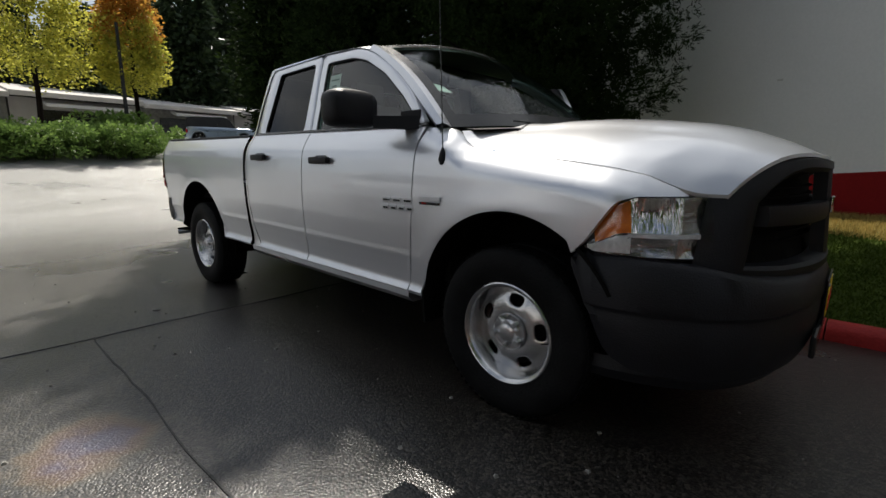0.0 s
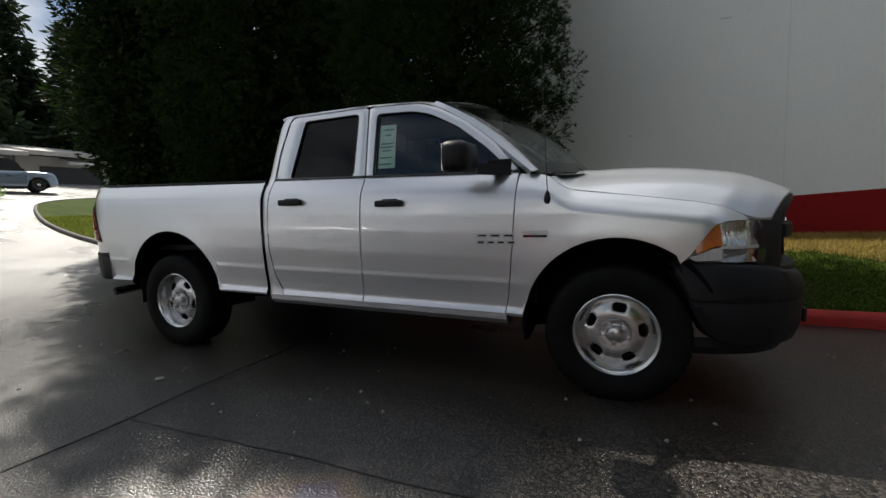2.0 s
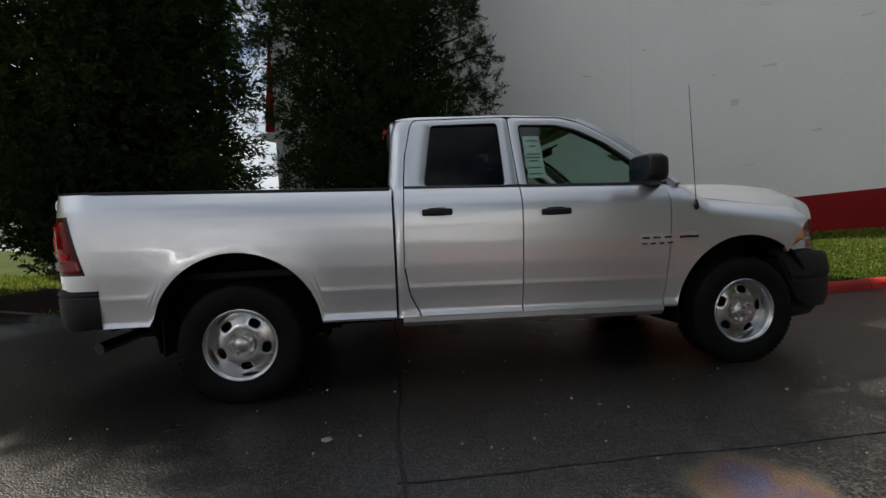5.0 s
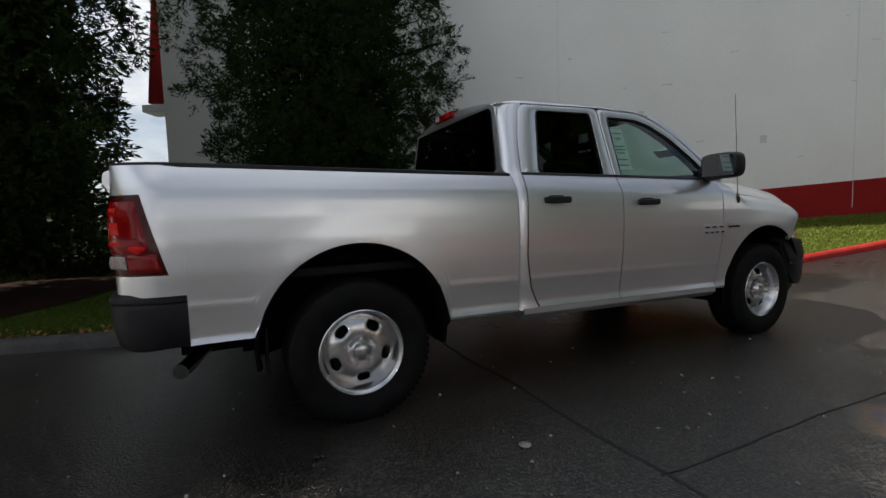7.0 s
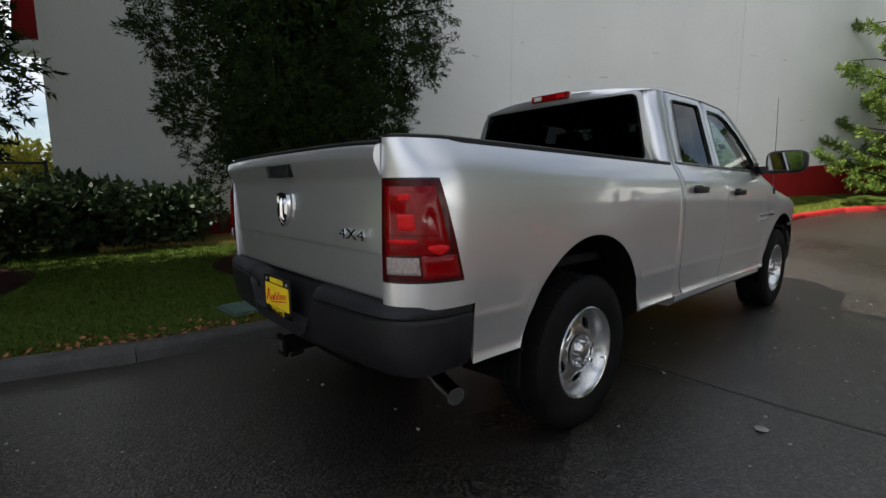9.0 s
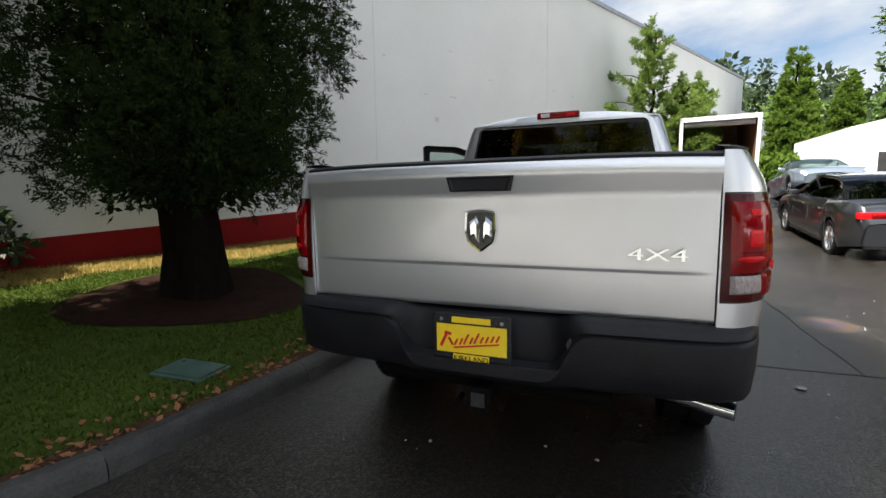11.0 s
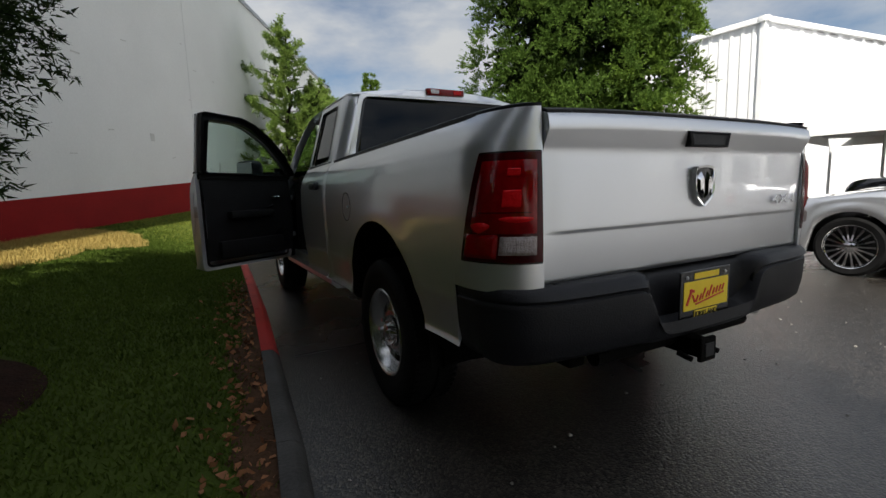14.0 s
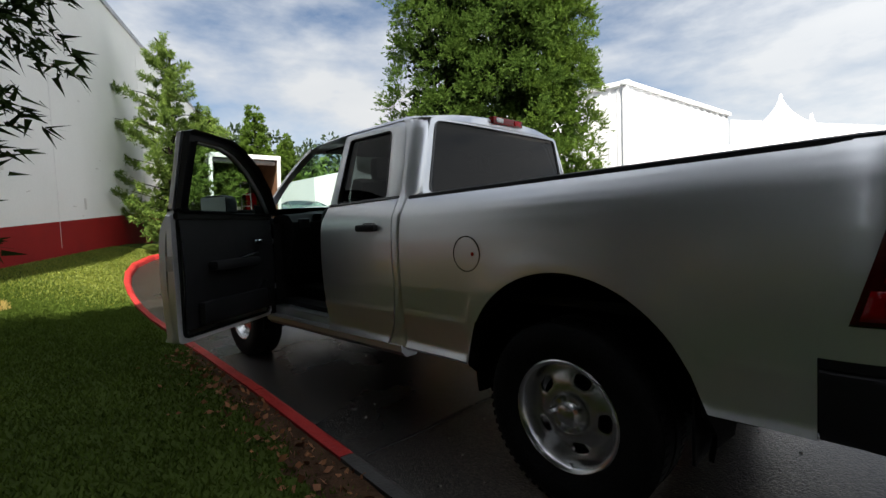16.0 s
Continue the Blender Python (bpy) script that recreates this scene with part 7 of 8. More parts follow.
# ---- orange posts ----
def orange_post(x, y, tilt=0.0):
    p = empty("traffic_post", pose(x, y, rise(x), tilt, 0, 0), "orange plastic traffic post with white bands, rubber base", "traffic post", "orange traffic posts")
    bm = boxed((0.42, 0.42, 0.05), (0, 0, 0.025), 0.02)
    part("base", bm, RUBBER, p, "black rubber base", True)
    part("post", lathe([(0.058, 0.05), (0.055, 0.10), (0.050, 0.60), (0.046, 0.98), (0.055, 0.99), (0.055, 1.02), (0.035, 1.06), (0.03, 1.10), (0.02, 1.12), (0.001, 1.12)], 20, "Z"), ORANGE, p, smooth=True)
    for z in (0.78, 0.90):
        part("band", lathe([(0.0515, z - 0.04), (0.0525, z - 0.04), (0.0515, z + 0.04), (0.05, z + 0.04)], 20, "Z"), REFLECT, p, "white reflective band", True)


orange_post(6.05, -7.25)
orange_post(0.05, -6.50, 2)


# ---- parked cars ----
def car(name, m, paint, label, style="sedan", group="parked cars", glass=None, spoke=10, plate=None):
    """A parked car: nose towards +x, right side towards -y; body lofted from stations, glasshouse, wheels, lamps."""
    c = empty(name, m, label, "car", group)
    if style == "sedan":
        L, W, H, wb, R = 4.95, 1.88, 1.47, 3.05, 0.345
        top = [(-2.47, 0.72), (-2.44, 0.95), (-2.30, 1.06), (-1.75, 1.08), (-1.3, 1.05), (0.9, 1.00), (1.3, 0.97), (2.0, 0.89), (2.32, 0.80), (2.46, 0.66), (2.48, 0.60)]
        cab = [(-1.85, 1.07), (-1.05, 1.42), (-0.3, 1.47), (0.25, 1.44), (1.15, 0.99)]
    else:
        L, W, H, wb, R = 4.4, 1.85, 1.82, 2.75, 0.39
        top = [(-2.15, 0.80), (-2.13, 1.12), (-2.05, 1.14), (-1.0, 1.14), (0.4, 1.13), (0.75, 1.12), (1.8, 1.08), (2.0, 1.03), (2.12, 0.95), (2.15, 0.7)]
        cab = [(-2.08, 1.14), (-2.02, 1.76), (-0.6, 1.82), (0.35, 1.78), (0.80, 1.13)]
    half = L / 2
    axles = (-wb / 2 - 0.05, wb / 2 - 0.05)
    n = 60
    cols_all = []
    for s in (-1, 1):
        cols = []
        for i in range(n + 1):
            x = -half + L * i / n
            e = max(0, (abs(x) - half + 0.5) / 0.5)
            w = W / 2 * (1 - 0.22 * e ** 2.2)
            zt = lerp_table(top, x)
            lo = 0.24 + 0.10 * e
            for ax in axles:
                d = abs(x - ax)
                if d < R + 0.06:
                    lo = max(lo, R + math.sqrt((R + 0.06) ** 2 - d * d))
            lo = min(lo, zt - 0.05)
            row = []
            for j in range(15):
                t = j / 14
                z = lo + (zt - lo) * t
                bulge = -0.05 * max(0, (0.40 - z) / 0.2) - 0.10 * max(0, (t - 0.72) / 0.28) ** 2 + 0.012 * math.sin(t * 7)
                row.append((x, w + bulge, z))
            cols.append(row)
        cols_all.append(cols)
        panel("body_side", cols, paint, c, s, 0.04)
    bm = bmesh.new()
    loops = []
    for a, b in zip(cols_all[0], cols_all[1]):
        x, w, z = a[-1]
        loops.append([(x, w * v, z + 0.035 * (1 - v * v)) for v in [-1 + k / 5 for k in range(11)]])
    rings(bm, loops, closed=False)
    part("bonnet_and_boot", bm, paint, c, smooth=True)
    for end in (0, -1):
        bm = bmesh.new()
        col = cols_all[0][end]
        rings(bm, [[(x, w * v, z) for v in [-1 + k / 5 for k in range(11)]] for x, w, z in col], closed=False)
        part("nose" if end else "tail", bm, paint, c, smooth=True)
    # glasshouse
    def gh(x, z):
        return W / 2 - 0.11 - (z - 1.0) * 0.42
    outl = spline([(x, 0, z) for x, z in cab], 24)
    bm = bmesh.new()
    rings(bm, [[(p.x, gh(p.x, p.z) * v, p.z + 0.03 * (1 - v * v)) for v in [-1 + k / 4 for k in range(9)]] for p in outl], closed=False)
    k0, k1 = (8, 17) if style == "sedan" else (2, 19)
    dark = glass or PRIVACY
    sec = lambda a, b: rings(bmesh.new(), [[(p.x, gh(p.x, p.z) * v, p.z + 0.03 * (1 - v * v)) for v in [-1 + k / 4 for k in range(9)]] for p in outl[a:b + 1]], closed=False)
    bm.free()
    part("roof", sec(k0, k1), paint if style == "sedan" else GLOSS_BLACK, c, smooth=True)
    part("rear_window", sec(0, k0), dark, c, smooth=True)
    part("windscreen", sec(k1, 24), dark, c, smooth=True)
    base = min(p.z for p in outl)
    for s in (-1, 1):
        bm = bmesh.new()
        up = [(p.x * 0.97, s * (gh(p.x, p.z) + 0.004), p.z - 0.05) for p in outl]
        dn = [(p.x * 0.97, s * (gh(p.x, 1.02) + 0.004), min(p.z - 0.05, lerp_table(top, p.x) + 0.02)) for p in outl]
        rings(bm, [up, dn], closed=False)
        part("side_glass", bm, dark, c)
        bm = bmesh.new()
        rings(bm, [[(p.x, s * (gh(p.x, p.z) + o), p.z + h) for p in outl] for o, h in ((0.0, 0.004), (0.012, -0.02), (0.008, -0.055), (-0.02, -0.055))], closed=False)
        part("roof_pillar", bm, paint if style == "sedan" else GLOSS_BLACK, c, smooth=True)
        part("centre_pillar", boxed((0.09, 0.02, 0.42), (-0.25, s * (gh(0, 1.22) + 0.008), 1.20), 0.004, Matrix.Rotation(radians(-s * 22), 4, "X")), GLOSS_BLACK, c)
        mi = part("door_mirror", boxed((0.14, 0.20, 0.13), (0.72, s * (W / 2 + 0.05), 1.06 if style == "sedan" else 1.2), 0.04), paint if style == "sedan" else GLOSS_BLACK, c, smooth=True)
        for x in (-0.95, 0.12):
            part("door_handle", boxed((0.20, 0.03, 0.035), (x, s * (W / 2 + 0.004), 0.86), 0.01), CHROME if style == "sedan" else GLOSS_BLACK, c)
        for x in (-1.35, -0.28, 0.82):
            part("door_gap", boxed((0.010, 0.01, 0.60), (x, s * (W / 2 + 0.002), 0.64)), DARK, c)
        part("headlamp", boxed((0.16, 0.34, 0.13), (half - 0.16, s * (W / 2 - 0.30), 0.68), 0.04), LAMP_WHITE, c, "clear headlamp", True)
        part("tail_lamp", boxed((0.10, 0.42 if style == "sedan" else 0.16, 0.12 if style == "sedan" else 0.24), (-half + 0.07, s * (W / 2 - 0.33 if style == "sedan" else W / 2 - 0.14), 0.86), 0.03), LAMP_RED_BRIGHT, c, "red tail lamp", True)
        part("sill", boxed((wb - 0.9, 0.05, 0.08), (-0.05, s * (W / 2 - 0.045), 0.25), 0.02), GLOSS_BLACK, c)
    if style == "sedan":
        part("lamp_bar", boxed((0.04, W - 0.62, 0.05), (-half + 0.015, 0, 0.87), 0.012), LAMP_RED, c, "full-width red lamp bar", True)
    part("rear_apron", boxed((0.06, W - 0.5, 0.16), (-half + 0.04, 0, 0.36), 0.03), GLOSS_BLACK, c, smooth=True)
    part("front_grille", boxed((0.05, 0.9, 0.18), (half - 0.02, 0, 0.52), 0.03), GLOSS_BLACK, c, smooth=True)
    part("underside", boxed((L - 0.7, W - 0.35, 0.22), (0, 0, 0.34), 0.02), UNDER, c)
    # dark block stands for the shade inside the cabin; no seats are modelled
    part("cabin_shadow", boxed((1.9, W - 0.55, 0.30), (-0.35, 0, 0.95), 0.1), CABIN, c, "dark block for the shaded cabin")
    if plate:
        part("number_plate", boxed((0.012, 0.32, 0.15), (-half - 0.005, 0 if style == "sedan" else 0.45, 0.62), 0.004), YELLOW, c, "yellow plate")
        part("plate_bar", boxed((0.004, 0.22, 0.03), (-half - 0.0125, 0 if style == "sedan" else 0.45, 0.62)), PLATE_RED, c, "red bar")
    for ax in axles:
        for s in (-1, 1):
            w = empty("wheel", pose(ax, s * (W / 2 - 0.125), R, 0, 0, 0 if s < 0 else 180))
            w.parent = c
            part("tyre", lathe([(R * 0.68, 0.10), (R * 0.9, 0.115), (R * 0.985, 0.10), (R, 0.06), (R, -0.06), (R * 0.985, -0.10), (R * 0.9, -0.115), (R * 0.68, -0.10)], 40), RUBBER, w, smooth=True)
            part("rim", lathe([(R * 0.66, 0.08), (R * 0.64, -0.06), (R * 0.70, -0.10), (R * 0.73, -0.105), (R * 0.68, -0.085), (R * 0.63, -0.05)], 40), CHROME if style == "sedan" else WHEEL_STEEL, w, smooth=True)
            part("barrel", lathe([(R * 0.64, 0.03), (0.02, 0.03)], 24), DARK, w)
            part("hub", lathe([(0.07, -0.05), (0.065, -0.09), (0.03, -0.10), (0.001, -0.10)], 20), CHROME, w, smooth=True)
            for k in range(spoke):
                a = 2 * math.pi * k / spoke
                v = Vector((math.cos(a), 0, math.sin(a)))
                bm = bmesh.new()
                rings(bm, [[(v * r_ + Vector((-v.z, 0, v.x)) * o + Vector((0, y, 0)))[:] for o, y in ((-wd_, yy + 0.03), (-wd_ * 0.7, yy), (wd_ * 0.7, yy), (wd_, yy + 0.03))] for r_, wd_, yy in ((0.05, 0.016, -0.088), (R * 0.4, 0.013, -0.082), (R * 0.67, 0.018, -0.085))], cap0=True, cap1=True)
                part("spoke", bm, CHROME if style == "sedan" else WHEEL_STEEL, w)
    return c


SILVER_CAR = paint_material("cool silver car paint", (0.50, 0.51, 0.54), 0.3)
GREY_CAR = paint_material("dark grey car paint", (0.055, 0.058, 0.068), 0.3)
BLUE_CAR = paint_material("pale blue-grey car paint", (0.30, 0.36, 0.44), 0.3)
BLACK_CAR = paint_material("black car paint", (0.010, 0.010, 0.013), 0.25)
WHITE_CAR = paint_material("white car paint", (0.75, 0.75, 0.75), 0.3)
slope = -math.degrees(math.atan((rise(9.5) - rise(5.5)) / 4))
car("parked_car", pose(-3.12, -5.74, 0, 0, 0, 4), SILVER_CAR, "silver saloon car with bright multi-spoke wheels", spoke=18)
car("parked_car", pose(7.75, -5.15, rise(7.6) - 0.01, 0, slope, -2), GREY_CAR, "dark grey saloon car with a red lamp bar", plate=True)
car("parked_car", pose(15.2, -6.6, rise(15.2), 0, slope * 1.6, 176), BLUE_CAR, "pale blue-grey saloon car", glass=TINTED)
car("parked_car", pose(-2.2, -9.9, 0, 0, 0, 6), BLACK_CAR, "black saloon car in front of the tents")
car("parked_car", pose(-1.2, -12.3, 0, 0, 0, 12), BLACK_CAR, "black off-roader under the white tents", "suv", spoke=5)
car("parked_suv", pose(5.9, -14.6, rise(5.9), 0, 0, 4), GREY_CAR, "grey boxy off-roader with a black hard top", "suv", spoke=5, plate=True)
car("parked_suv", pose(-30.5, 10.8, rise(-30.5), 0, 0, 70), BLUE_CAR, "pale blue off-roader in the far lot", "suv", spoke=5)
car("parked_car", pose(-31.5, -3.0, rise(-31.5), 0, 0, 80), WHITE_CAR, "white saloon car behind the low planting")

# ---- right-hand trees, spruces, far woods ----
# inner sprays get a darker leaf: shade of the crown gaps put into colour
crown_tree("laurel_tree", (7.1, -7.3, rise(7.1) + 0.1), 10.0, 0.9, 1.6, LAUREL, "large dense laurel tree, sunlit mid green", seed=41, clumps=300, per=400, size=(0.075, 0.034), core=11000, shade_leaf=CYPRESS, r0=0.2, clump=0.62, droop=0.0, fingers=25, lift=0.6)
crown_tree("laurel_tree", (5.9, -8.5, rise(5.9) + 0.1), 10.0, 0.7, 1.9, LAUREL, "large dense laurel tree with dark gaps", seed=43, clumps=300, per=400, size=(0.075, 0.034), core=11000, shade_leaf=CYPRESS, r0=0.2, clump=0.62, droop=0.0, fingers=25, lift=0.6)
crown_tree("cedar_tree", (4.9, -9.4, rise(4.9) + 0.1), 9.6, 0.5, 1.45, CEDAR, "bright green cedar with drooping sprays", seed=45, clumps=330, per=320, size=(0.085, 0.032), core=8000, shade_leaf=LAUREL, r0=0.2, clump=0.55, droop=-0.3, fingers=20, lift=0.75)


def layered_spruce(base, height, reach, seed, label, leaf=SPRUCE):
    """A thin young conifer: separate tiers of needle-clad arms with upturned tips."""
    rng = np.random.default_rng(seed)
    t = empty("spruce_tree", None, label, "tree", "young spruces by the wall")
    limbs, cs = [], []
    n = 46
    for i in range(n):
        u = (i + rng.random()) / n
        z = base[2] + 0.4 + (height - 0.7) * u
        r = reach * (1 - u) ** 0.6 * (0.55 + 0.6 * rng.random()) + 0.08
        a = i * 2.4 + rng.random()
        foot = np.array([base[0], base[1], z])
        tip = np.array([base[0] + r * math.cos(a), base[1] + r * math.sin(a), z + 0.30 * r])
        limbs.append((tuple(foot), tuple(tip), 0.020))
        steps = int(3 + r * 11)
        for k in range(steps):
            w = 0.12 + 0.92 * k / (steps - 1)
            q = foot + (tip - foot) * w
            q[2] += -0.22 * r * math.sin(math.pi * w) * (1.2 - w)
            side = rng.normal() * 0.13 * r * (1.08 - w)
            cs.append(q + np.array([-math.sin(a) * side, math.cos(a) * side, 0.02 * rng.normal()]))
    for k in range(22):
        cs.append(np.array([base[0], base[1], base[2] + height * (0.70 + 0.31 * k / 21)]))
    limb_mesh(rng, base, height, 0.07, limbs, BARK, t)
    v, f = tuft_cloud(rng, np.array(cs), np.full(len(cs), 0.07), base, 7, 11, 0.11, (0.085, 0.026), 0.35)
    quick_mesh("needles", v, f, leaf, t, "yellow-green needle sprays")


layered_spruce((12.72, -1.18, 0.7), 6.35, 2.1, 51, "thin yellow-green spruce with uneven arms by the wall")
layered_spruce((13.2, -2.2, 0.7), 4.5, 1.7, 52, "bushy yellow-green spruce by the wall")
layered_spruce((14.6, -2.9, 0.8), 4.7, 1.3, 53, "young spruce leaning over the box truck")
crown_tree("arborvitae", (24.22, -8.45, 1.8), 6.8, 0.1, 1.38, CEDAR, "tall bright green cone-shaped arborvitae", seed=61, clumps=700, per=90, size=(0.15, 0.055), shape="spire", r0=0.1, limbs=4, clump=0.26, fingers=9, lift=1.2, core=3000, core_size=(0.2, 0.09), group="arborvitae row")
crown_tree("arborvitae", (26.5, -11.4, 1.8), 5.7, 0.1, 1.15, CEDAR, "smaller bright green cone-shaped arborvitae", seed=62, clumps=560, per=90, size=(0.15, 0.055), shape="spire", r0=0.1, limbs=4, clump=0.26, fingers=9, lift=1.2, core=2500, core_size=(0.2, 0.09), group="arborvitae row")
clump_row("hedge", [(22, -6.5, 1.7), (24, -12.5, 1.8)], 1.3, 0.9, CEDAR, "clipped bright green hedge", 63, 40, (0.25, 0.14), 40)
for i, (x, y, h, r, mt, mt2) in enumerate(((-28, 1.0, 10.0, 2.5, MAPLE, None), (-27.5, 5.1, 8.6, 1.35, MAPLE, MAPLE_ORANGE), (-33, -5, 9.0, 3.4, MAPLE, None))):
    crown_tree("maple_tree", (x, y, rise(x)), h, 3.2, r, mt, "young maple tree turning yellow and orange" if mt2 else "young maple tree with yellow-green leaves", seed=70 + i, clumps=240, per=62, size=(0.15, 0.11), shape="round", r0=0.12, material2=mt2, limbs=24, droop=-0.05, clump=0.55, group="turning maples")
clump_row("low_planting", [(-21.5, -9, rise(-21.5)), (-21.5, -1, rise(-21.5)), (-22, 2.4, rise(-22)), (-22.5, 4.6, rise(-22.5))], 1.35, 2.4, HEDGE, "low spreading bright green juniper bank", 80, 70, (0.13, 0.07), 80, "planting")
clump_row("shrub", [(-25, 3.2, rise(-25)), (-25, 4.0, rise(-25))], 2.0, 1.4, HEDGE, "round clipped green shrub", 81, 45, (0.22, 0.12), 60, "shrub")
rngf = np.random.default_rng(90)
k = 0
for x, y, h, r in [(-52, -16, 18, 4.2), (-50, -6, 22, 4.4), (-54, 1, 25, 4.6), (-49, 6.5, 24, 4.2), (-53, 12, 26, 4.6), (-47, 15, 24, 4.4), (-52, 21, 26, 4.6), (-46, 24, 23, 4.4), (-50, 31, 24, 4.6), (-44, 38, 22, 4.6), (-38, 45, 22, 5.0)]:
    crown_tree("fir_tree", (x, y, rise(x)), h * (0.62 if y == 1 else 0.42 if y < 12 else 0.68), 1.5, r * 0.85, FIR, "tall dark fir tree behind the low building", seed=100 + k, clumps=300, per=32, size=(0.75, 0.28), shape="cone", r0=0.35, limbs=10, clump=0.95, droop=-0.35, group="far firs")
    k += 1


def far_hill():
    """A wooded hill far ahead: one mound and one mass of many tree shapes."""
    rng = np.random.default_rng(200)
    def hz(x, y):
        return 1.5 + 15 * math.exp(-((x - 120) / 42) ** 2) * (0.75 + 0.25 * math.sin(y * 0.03 + 1)) if x > 45 else 1.5
    verts, faces = [], []
    nx, ny = 14, 24
    for i in range(nx + 1):
        for j in range(ny + 1):
            x, y = 48 + 100 * i / nx, -130 + 190 * j / ny
            verts.append((x, y, hz(x, y)))
    for i in range(nx):
        for j in range(ny):
            a = i * (ny + 1) + j
            faces.append((a, a + ny + 1, a + ny + 2, a + 1))
    hl = raw("hill", verts, faces, GRASS, smooth="all")
    tagged(hl, "green wooded hillside in the distance", "hill", kind="structure")
    cs = {0: [], 1: []}
    for i in range(620):
        x, y = 58 + 70 * rng.random(), -125 + 180 * rng.random()
        fir = rng.random() < 0.5
        h = (6 + 5 * rng.random()) * (1.25 if fir else 0.8)
        z = hz(x, y)
        for q in range(16):
            u = rng.random()
            rr = h * (0.16 * (1 - u) + 0.02 if fir else 0.30 * math.sqrt(max(0.05, 1 - (2 * u - 0.9) ** 2)))
            a = rng.random() * 6.28
            cs[0 if fir else 1].append((x + rr * math.cos(a), y + rr * math.sin(a), z + h * (0.1 + 0.95 * u)))
    for key, mt, nm in ((0, FIR, "far_firs"), (1, HEDGE, "far_woods")):
        v, f = leaf_cloud(rng, np.array(cs[key]), 0.95, 9, 0.9, 0.5, (0, 0, 0.2), 0.9)
        tagged(quick_mesh(nm, v, f, mt), "distant mixed woodland on the hill", "woods", kind="stuff")


far_hill()


# ---- buildings and tents round the lot ----
def box_truck():
    t = empty("box_truck", pose(12.55, -3.25, rise(12.5), 0, -5.5, -4), "white box truck with its empty cargo box open", "truck")
    L, W, z0, z1 = 4.6, 2.15, 0.95, 3.0
    part("side_panel", boxed((L, 0.05, z1 - z0), (L / 2, W / 2, (z0 + z1) / 2), 0.01), WHITE_METAL, t, "white side panel")
    part("side_panel", boxed((L, 0.05, z1 - z0), (L / 2, -W / 2, (z0 + z1) / 2), 0.01), WHITE_METAL, t, "white side panel")
    part("box_roof", boxed((L, W + 0.05, 0.06), (L / 2, 0, z1 + 0.03), 0.01), WHITE_METAL, t, "white box roof")
    part("box_floor", boxed((L, W, 0.12), (L / 2, 0, z0 - 0.06), 0.01), WOOD, t)
    part("bulkhead", boxed((0.06, W, z1 - z0), (L - 0.03, 0, (z0 + z1) / 2)), WOOD, t, "brown plywood lining")
    for s in (-1, 1):
        part("lining", boxed((L - 0.1, 0.02, z1 - z0 - 0.06), (L / 2, s * (W / 2 - 0.04), (z0 + z1) / 2)), WOOD, t, "brown plywood lining")
        part("rear_post", boxed((0.10, 0.10, z1 - z0 + 0.06), (0.02, s * (W / 2 - 0.01), (z0 + z1) / 2), 0.015), WHITE_METAL, t, "white rear frame")
        part("rear_lamp", boxed((0.03, 0.14, 0.10), (-0.02, s * 0.85, z0 - 0.10), 0.01), LAMP_RED_BRIGHT, t)
    part("header", boxed((0.10, W + 0.10, 0.14), (0.02, 0, z1 + 0.0), 0.015), WHITE_METAL, t, "white rear frame")
    part("roller_door", rod(bmesh.new(), (0.20, -W / 2 + 0.1, z1 - 0.15), (0.20, W / 2 - 0.1, z1 - 0.15), 0.10), STEEL, t)
    part("bumper", boxed((0.12, W, 0.14), (-0.05, 0, 0.62), 0.02), STEEL, t)
    part("chassis", boxed((L + 1.5, 0.9, 0.2), (L / 2 + 0.6, 0, 0.72), 0.02), UNDER, t)
    part("cab", boxed((1.5, 1.95, 1.7), (L + 0.95, 0, 1.45), 0.15), WHITE_METAL, t, "white cab", True)
    for x in (0.9, L + 1.0):
        for s in (-1, 1):
            part("tyre", lathe([(0.2, 0.12), (0.36, 0.13), (0.41, 0.09), (0.41, -0.09), (0.36, -0.13), (0.2, -0.12), (0.05, -0.05)], 32), RUBBER, t, smooth=True).location = (x, s * (W / 2 - 0.15), 0.41)
    d = empty("hand_truck", pose(13.3, -3.55, rise(13.3) + 1.05, 0, -5, 0), "red and steel hand truck inside the box truck", "hand truck")
    for y in (-0.16, 0.16):
        part("upright", rod(bmesh.new(), (0, y, 0.05), (0.12, y, 1.15), 0.02), STEEL, d)
    for z in (0.3, 0.7, 1.1):
        part("cross_bar", rod(bmesh.new(), (z * 0.1, -0.16, z), (z * 0.1, 0.16, z), 0.016), STEEL, d)
    part("toe_plate", boxed((0.26, 0.40, 0.015), (-0.12, 0, 0.02)), LAMP_RED, d)
    for k, (x, y, sx, sy, sz, mt, lb) in enumerate(((13.6, -2.95, 0.5, 0.5, 0.45, WOOD, "brown cardboard carton"), (14.3, -4.0, 0.6, 0.4, 0.75, LAMP_RED, "red padded moving blanket bundle"), (13.9, -3.2, 0.4, 0.6, 0.3, PAPER, "white carton"))):
        tagged(part("carton", boxed((sx, sy, sz), (x, y, rise(x) + 1.02 + sz / 2), 0.02), mt), lb + " in the box truck", "carton")


box_truck()


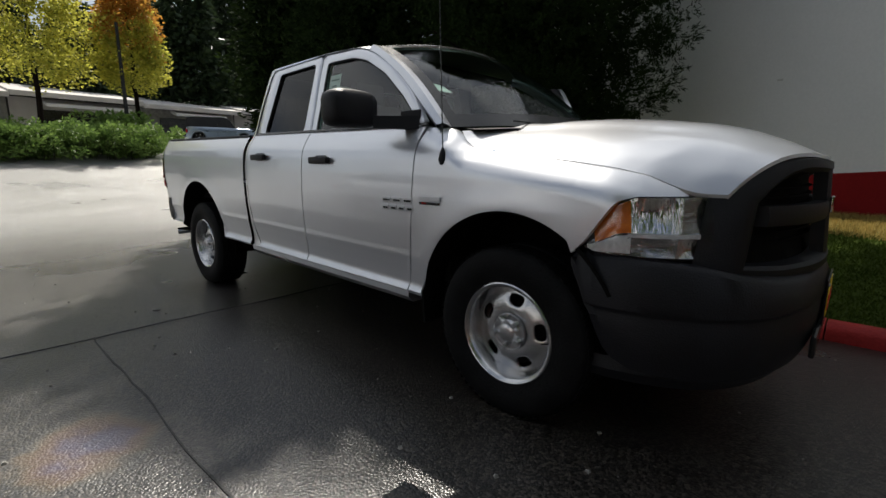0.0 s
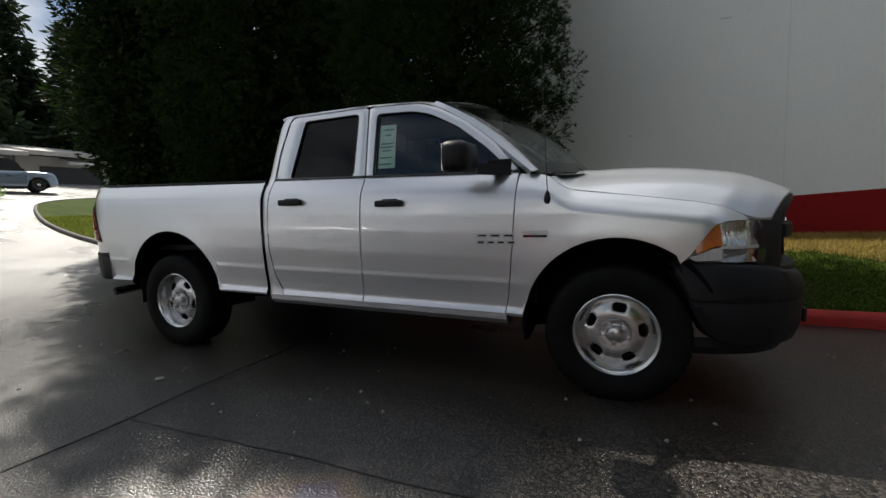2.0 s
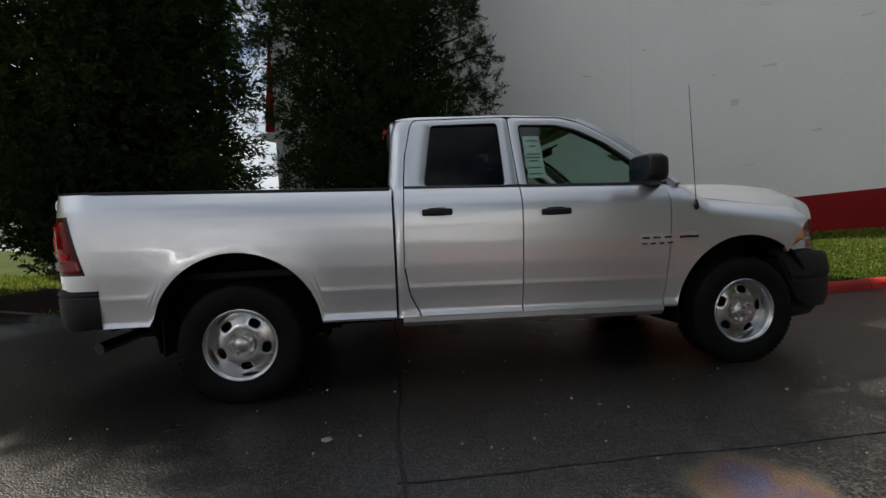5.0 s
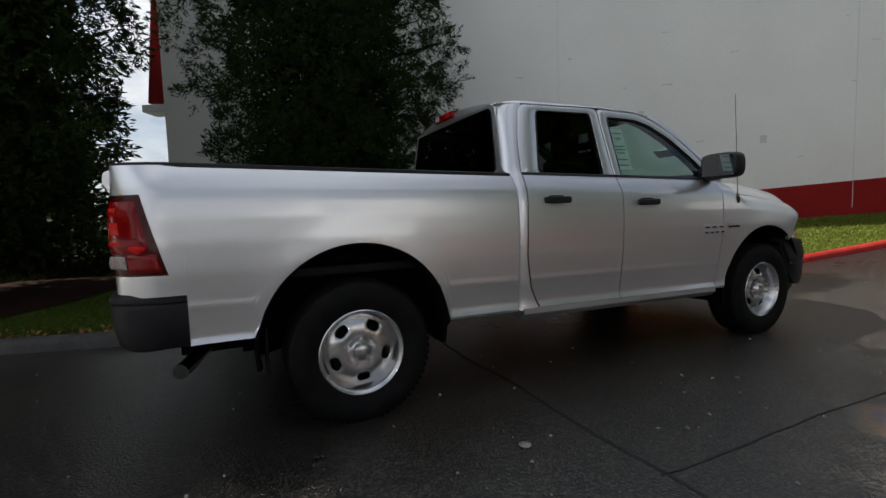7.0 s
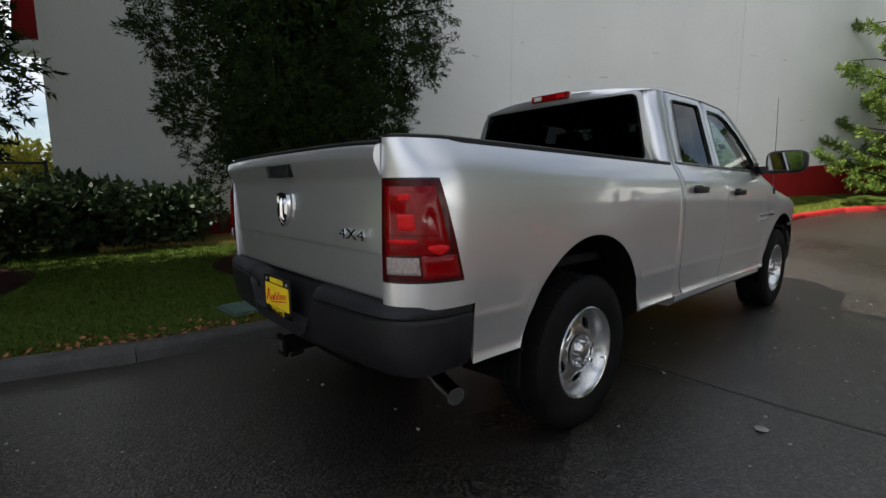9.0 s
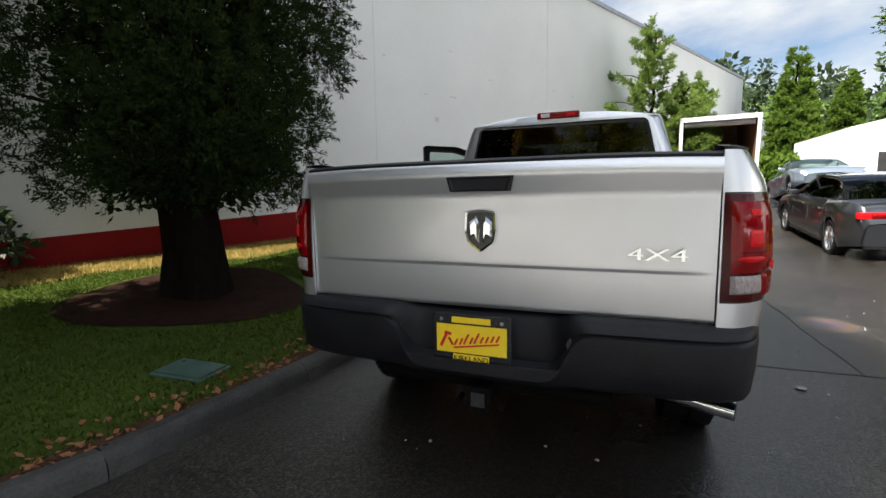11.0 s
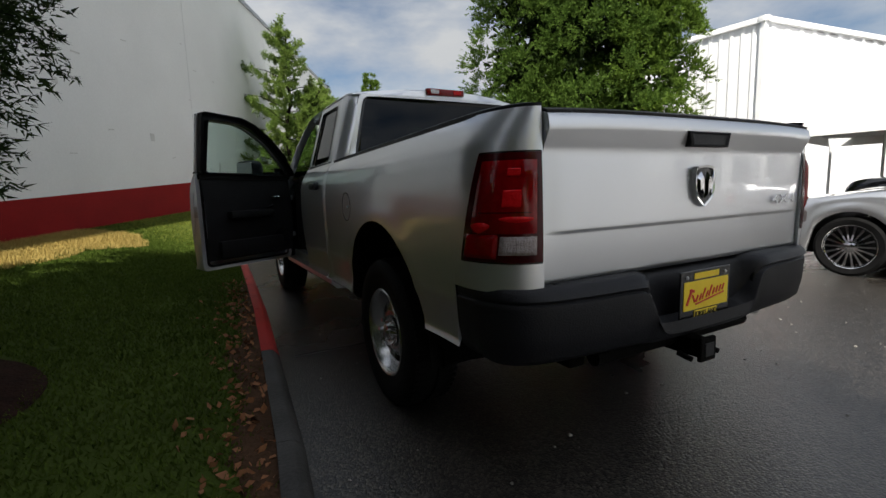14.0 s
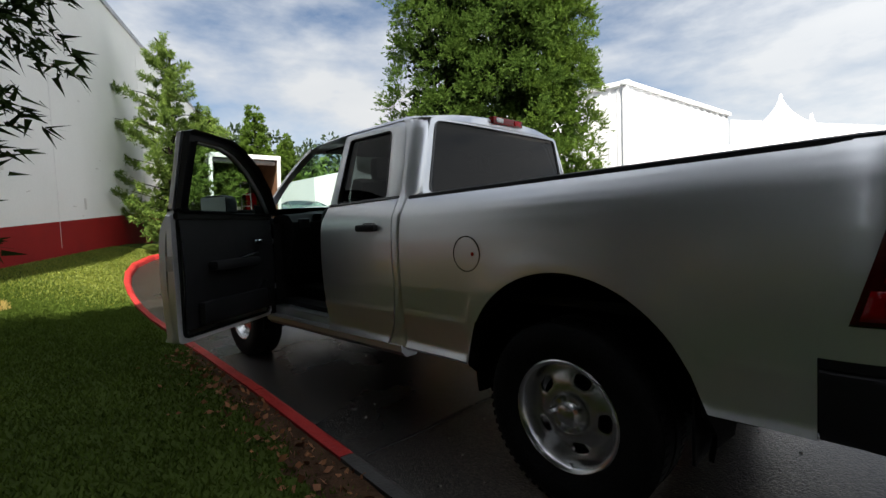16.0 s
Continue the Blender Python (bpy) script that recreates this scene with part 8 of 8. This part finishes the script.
def ribbed_wall(a, b, z0, z1, parent, pitch=0.30, name="wall_sheet"):
    """Profiled sheet-metal wall between two plan points."""
    a, b = Vector(a), Vector(b)
    d = (b - a).normalized()
    n = Vector((-d.y, d.x))
    L = (b - a).length
    pts = []
    s = 0
    while s < L:
        for o, dd in ((0, 0), (0.18, 0), (0.205, 0.035), (0.275, 0.035)):
            pts.append((min(s + o * pitch / 0.30, L), dd))
        s += pitch
    bm = bmesh.new()
    rings(bm, [[(a.x + d.x * q + n.x * o, a.y + d.y * q + n.y * o, z) for q, o in pts] for z in (z0, z1)], closed=False)
    return part(name, bm, WHITE_METAL, parent, "white ribbed sheet metal")


def white_hall():
    h = empty("white_hall", None, "large white sheet-metal hall with a pale roof edge", "building")
    c0, c1, c2 = (6.4, -18.4), (5.2, -30.4), (18.3, -17.2)
    ribbed_wall(c1, c0, 0, 7.3, h, 0.9)
    ribbed_wall(c0, c2, 0, 7.3, h, 0.42)
    for a, b in ((c1, c0), (c0, c2)):
        d = Vector(b) - Vector(a)
        m = (Vector(a) + Vector(b)) / 2
        part("gutter", boxed((d.length + 0.4, 0.28, 0.22), (m.x, m.y, 7.36), 0.03, Matrix.Rotation(math.atan2(d.y, d.x), 4, "Z")), WHITE_METAL, h, "white gutter edge", True)
    part("corner_post", boxed((0.22, 0.22, 7.35), (6.4, -18.4, 3.67), 0.02), WHITE_METAL, h)
    raw("hall_roof", [(c0[0], c0[1], 7.45), (c1[0], c1[1], 7.25), (17.1, -29.2, 8.0), (c2[0], c2[1], 7.45), (c0[0], c0[1], 7.25), (c1[0], c1[1], 7.05), (17.1, -29.2, 7.8), (c2[0], c2[1], 7.25)],
        [(0, 1, 2, 3), (4, 5, 6, 7), (0, 1, 5, 4), (0, 3, 7, 4)], GREY_ROOF, h, "pale sheet roof")
    part("wall_lamp", boxed((0.22, 0.35, 0.12), (5.7, -23.6, 3.4), 0.03), STEEL, h)
    k = empty("low_hall", None, "lower white hall with dark windows behind the tents", "building")
    ribbed_wall((-24, -25.0), (-1.2, -22.7), 0, 3.3, k, 0.5)
    ribbed_wall((-9.4, -58), (5.1, -30.5), 0, 7.0, k, 0.9)
    part("fascia", boxed((23.2, 0.3, 0.4), (-12.6, -23.8, 3.35), 0.04, Matrix.Rotation(math.atan2(2.3, 22.8), 4, "Z")), WHITE_METAL, k, "white fascia")
    for i in range(8):
        x = -3.2 - i * 2.4
        y = -22.7 - (x + 1.2) * -0.101 + 0.08
        w = part("window", boxed((1.5, 0.08, 1.5), (x, y, 1.7), 0.02, Matrix.Rotation(0.1, 4, "Z")), WHITE_METAL, k, "white window frame")
        part("pane", boxed((1.3, 0.10, 1.3), (x, y + 0.01, 1.7), 0.0, Matrix.Rotation(0.1, 4, "Z")), GLOSS_BLACK, w, "dark pane")


def tent(cx, cy, size, eave, peak, label):
    t = empty("canopy_tent", pose(cx, cy, 0, 0, 0, 12), label, "tent", "white canopy tents")
    h = size / 2
    bm = bmesh.new()
    loops = []
    for k in range(13):
        u = k / 12
        r = h * (1 - u) ** 1.7 + 0.03 * u
        z = eave + (peak - eave) * u
        lp = []
        for i in range(32):
            a = 2 * math.pi * (i + 0.5) / 32
            q = max(abs(math.cos(a)), abs(math.sin(a)))
            rr = r / q * (1 - 0.12 * u)
            lp.append((rr * math.cos(a), rr * math.sin(a), z))
        loops.append(lp)
    rings(bm, loops, cap1=True)
    part("canopy", bm, TENT, t, "white peaked fabric", True)
    for s in range(4):
        a = s * math.pi / 2
        m = Matrix.Rotation(a, 4, "Z")
        part("valance", boxed((size, 0.02, 0.28), m @ Vector((0, h, eave - 0.12)), 0.005, m), TENT, t, "white valance")
        part("leg", rod(bmesh.new(), m @ Vector((h, h, 0)), m @ Vector((h, h, eave)), 0.045), WHITE_METAL, t)


white_hall()
tent(0.17, -15.77, 6.2, 2.45, 5.0, "white canopy tent with a high peak")
tent(-6.4, -17.8, 6.2, 2.45, 5.0, "white canopy tent with a high peak")
tent(-0.05, -20.56, 5.6, 2.45, 5.0, "white canopy tent behind another")


def small_shed():
    s = empty("small_building", None, "small white building with a shallow gable", "building")
    bm = bmesh.new()
    rings(bm, [[(17.0 + k, -8.2, rise(17) - 0.2), (17.0 + k, -8.2, 3.65), (17.0 + k, -10.4, 4.15), (17.0 + k, -13.0, 3.6), (17.0 + k, -13.0, rise(17) - 0.2)] for k in (0, 6)], cap0=True, cap1=True)
    part("wall", bm, WHITE_METAL, s, "white wall")
    part("doorway", boxed((0.06, 1.6, 1.6), (16.98, -9.9, rise(17) + 0.8), 0.02), DARK, s)
    p = part("pole", boxed((0.35, 0.35, 4.6), (15.6, -9.45, rise(15.6) + 2.0), 0.03), WHITE_METAL, None)
    tagged(p, "square white sign pole beside the small building", "pole")
    e = part("wall_extension", boxed((9.5, 6, 5.5), (32.0, -5.2, 3.6), 0, Matrix.Rotation(math.atan(WALL_B), 4, "Z")), WALL)
    tagged(e, "lower grey wing beyond the long wall", "building", kind="structure")


def low_shops():
    b = empty("low_building", pose(0, 0, rise(-42) - 1.2), "long low building with pale roof and white awnings", "building")
    for i in range(9):
        y = -18 + i * 7.5
        part("wall", boxed((8, 7.4, 3.0), (-44, y, 1.5), 0.02), GREY_ROOF if i % 2 else CONCRETE, b, "grey and brown shop wall")
        part("window", boxed((0.1, 4.5, 1.5), (-39.98, y, 1.5), 0.02), GLOSS_BLACK, b, "dark shop window")
        part("awning", boxed((1.4, 5.0 - (i % 3), 0.25), (-39.4, y + 0.6, 2.65), 0.05, Matrix.Rotation(radians(14), 4, "Y")), TENT, b, "white awning")
        part("roof", boxed((11, 7.5, 0.35), (-43.5, y, 3.75 + 0.15 * (i % 2)), 0.05, Matrix.Rotation(radians(9), 4, "Y")), GREY_ROOF, b, "pale low roof")
    p = part("lamp_pole", rod(bmesh.new(), (-26.2, 4.25, rise(-26.2)), (-26.2, 4.25, rise(-26.2) + 6.3), 0.11, 0.07), DARK, None, smooth=True)
    tagged(p, "thin dark pole at the planting edge", "pole")


small_shed()
low_shops()
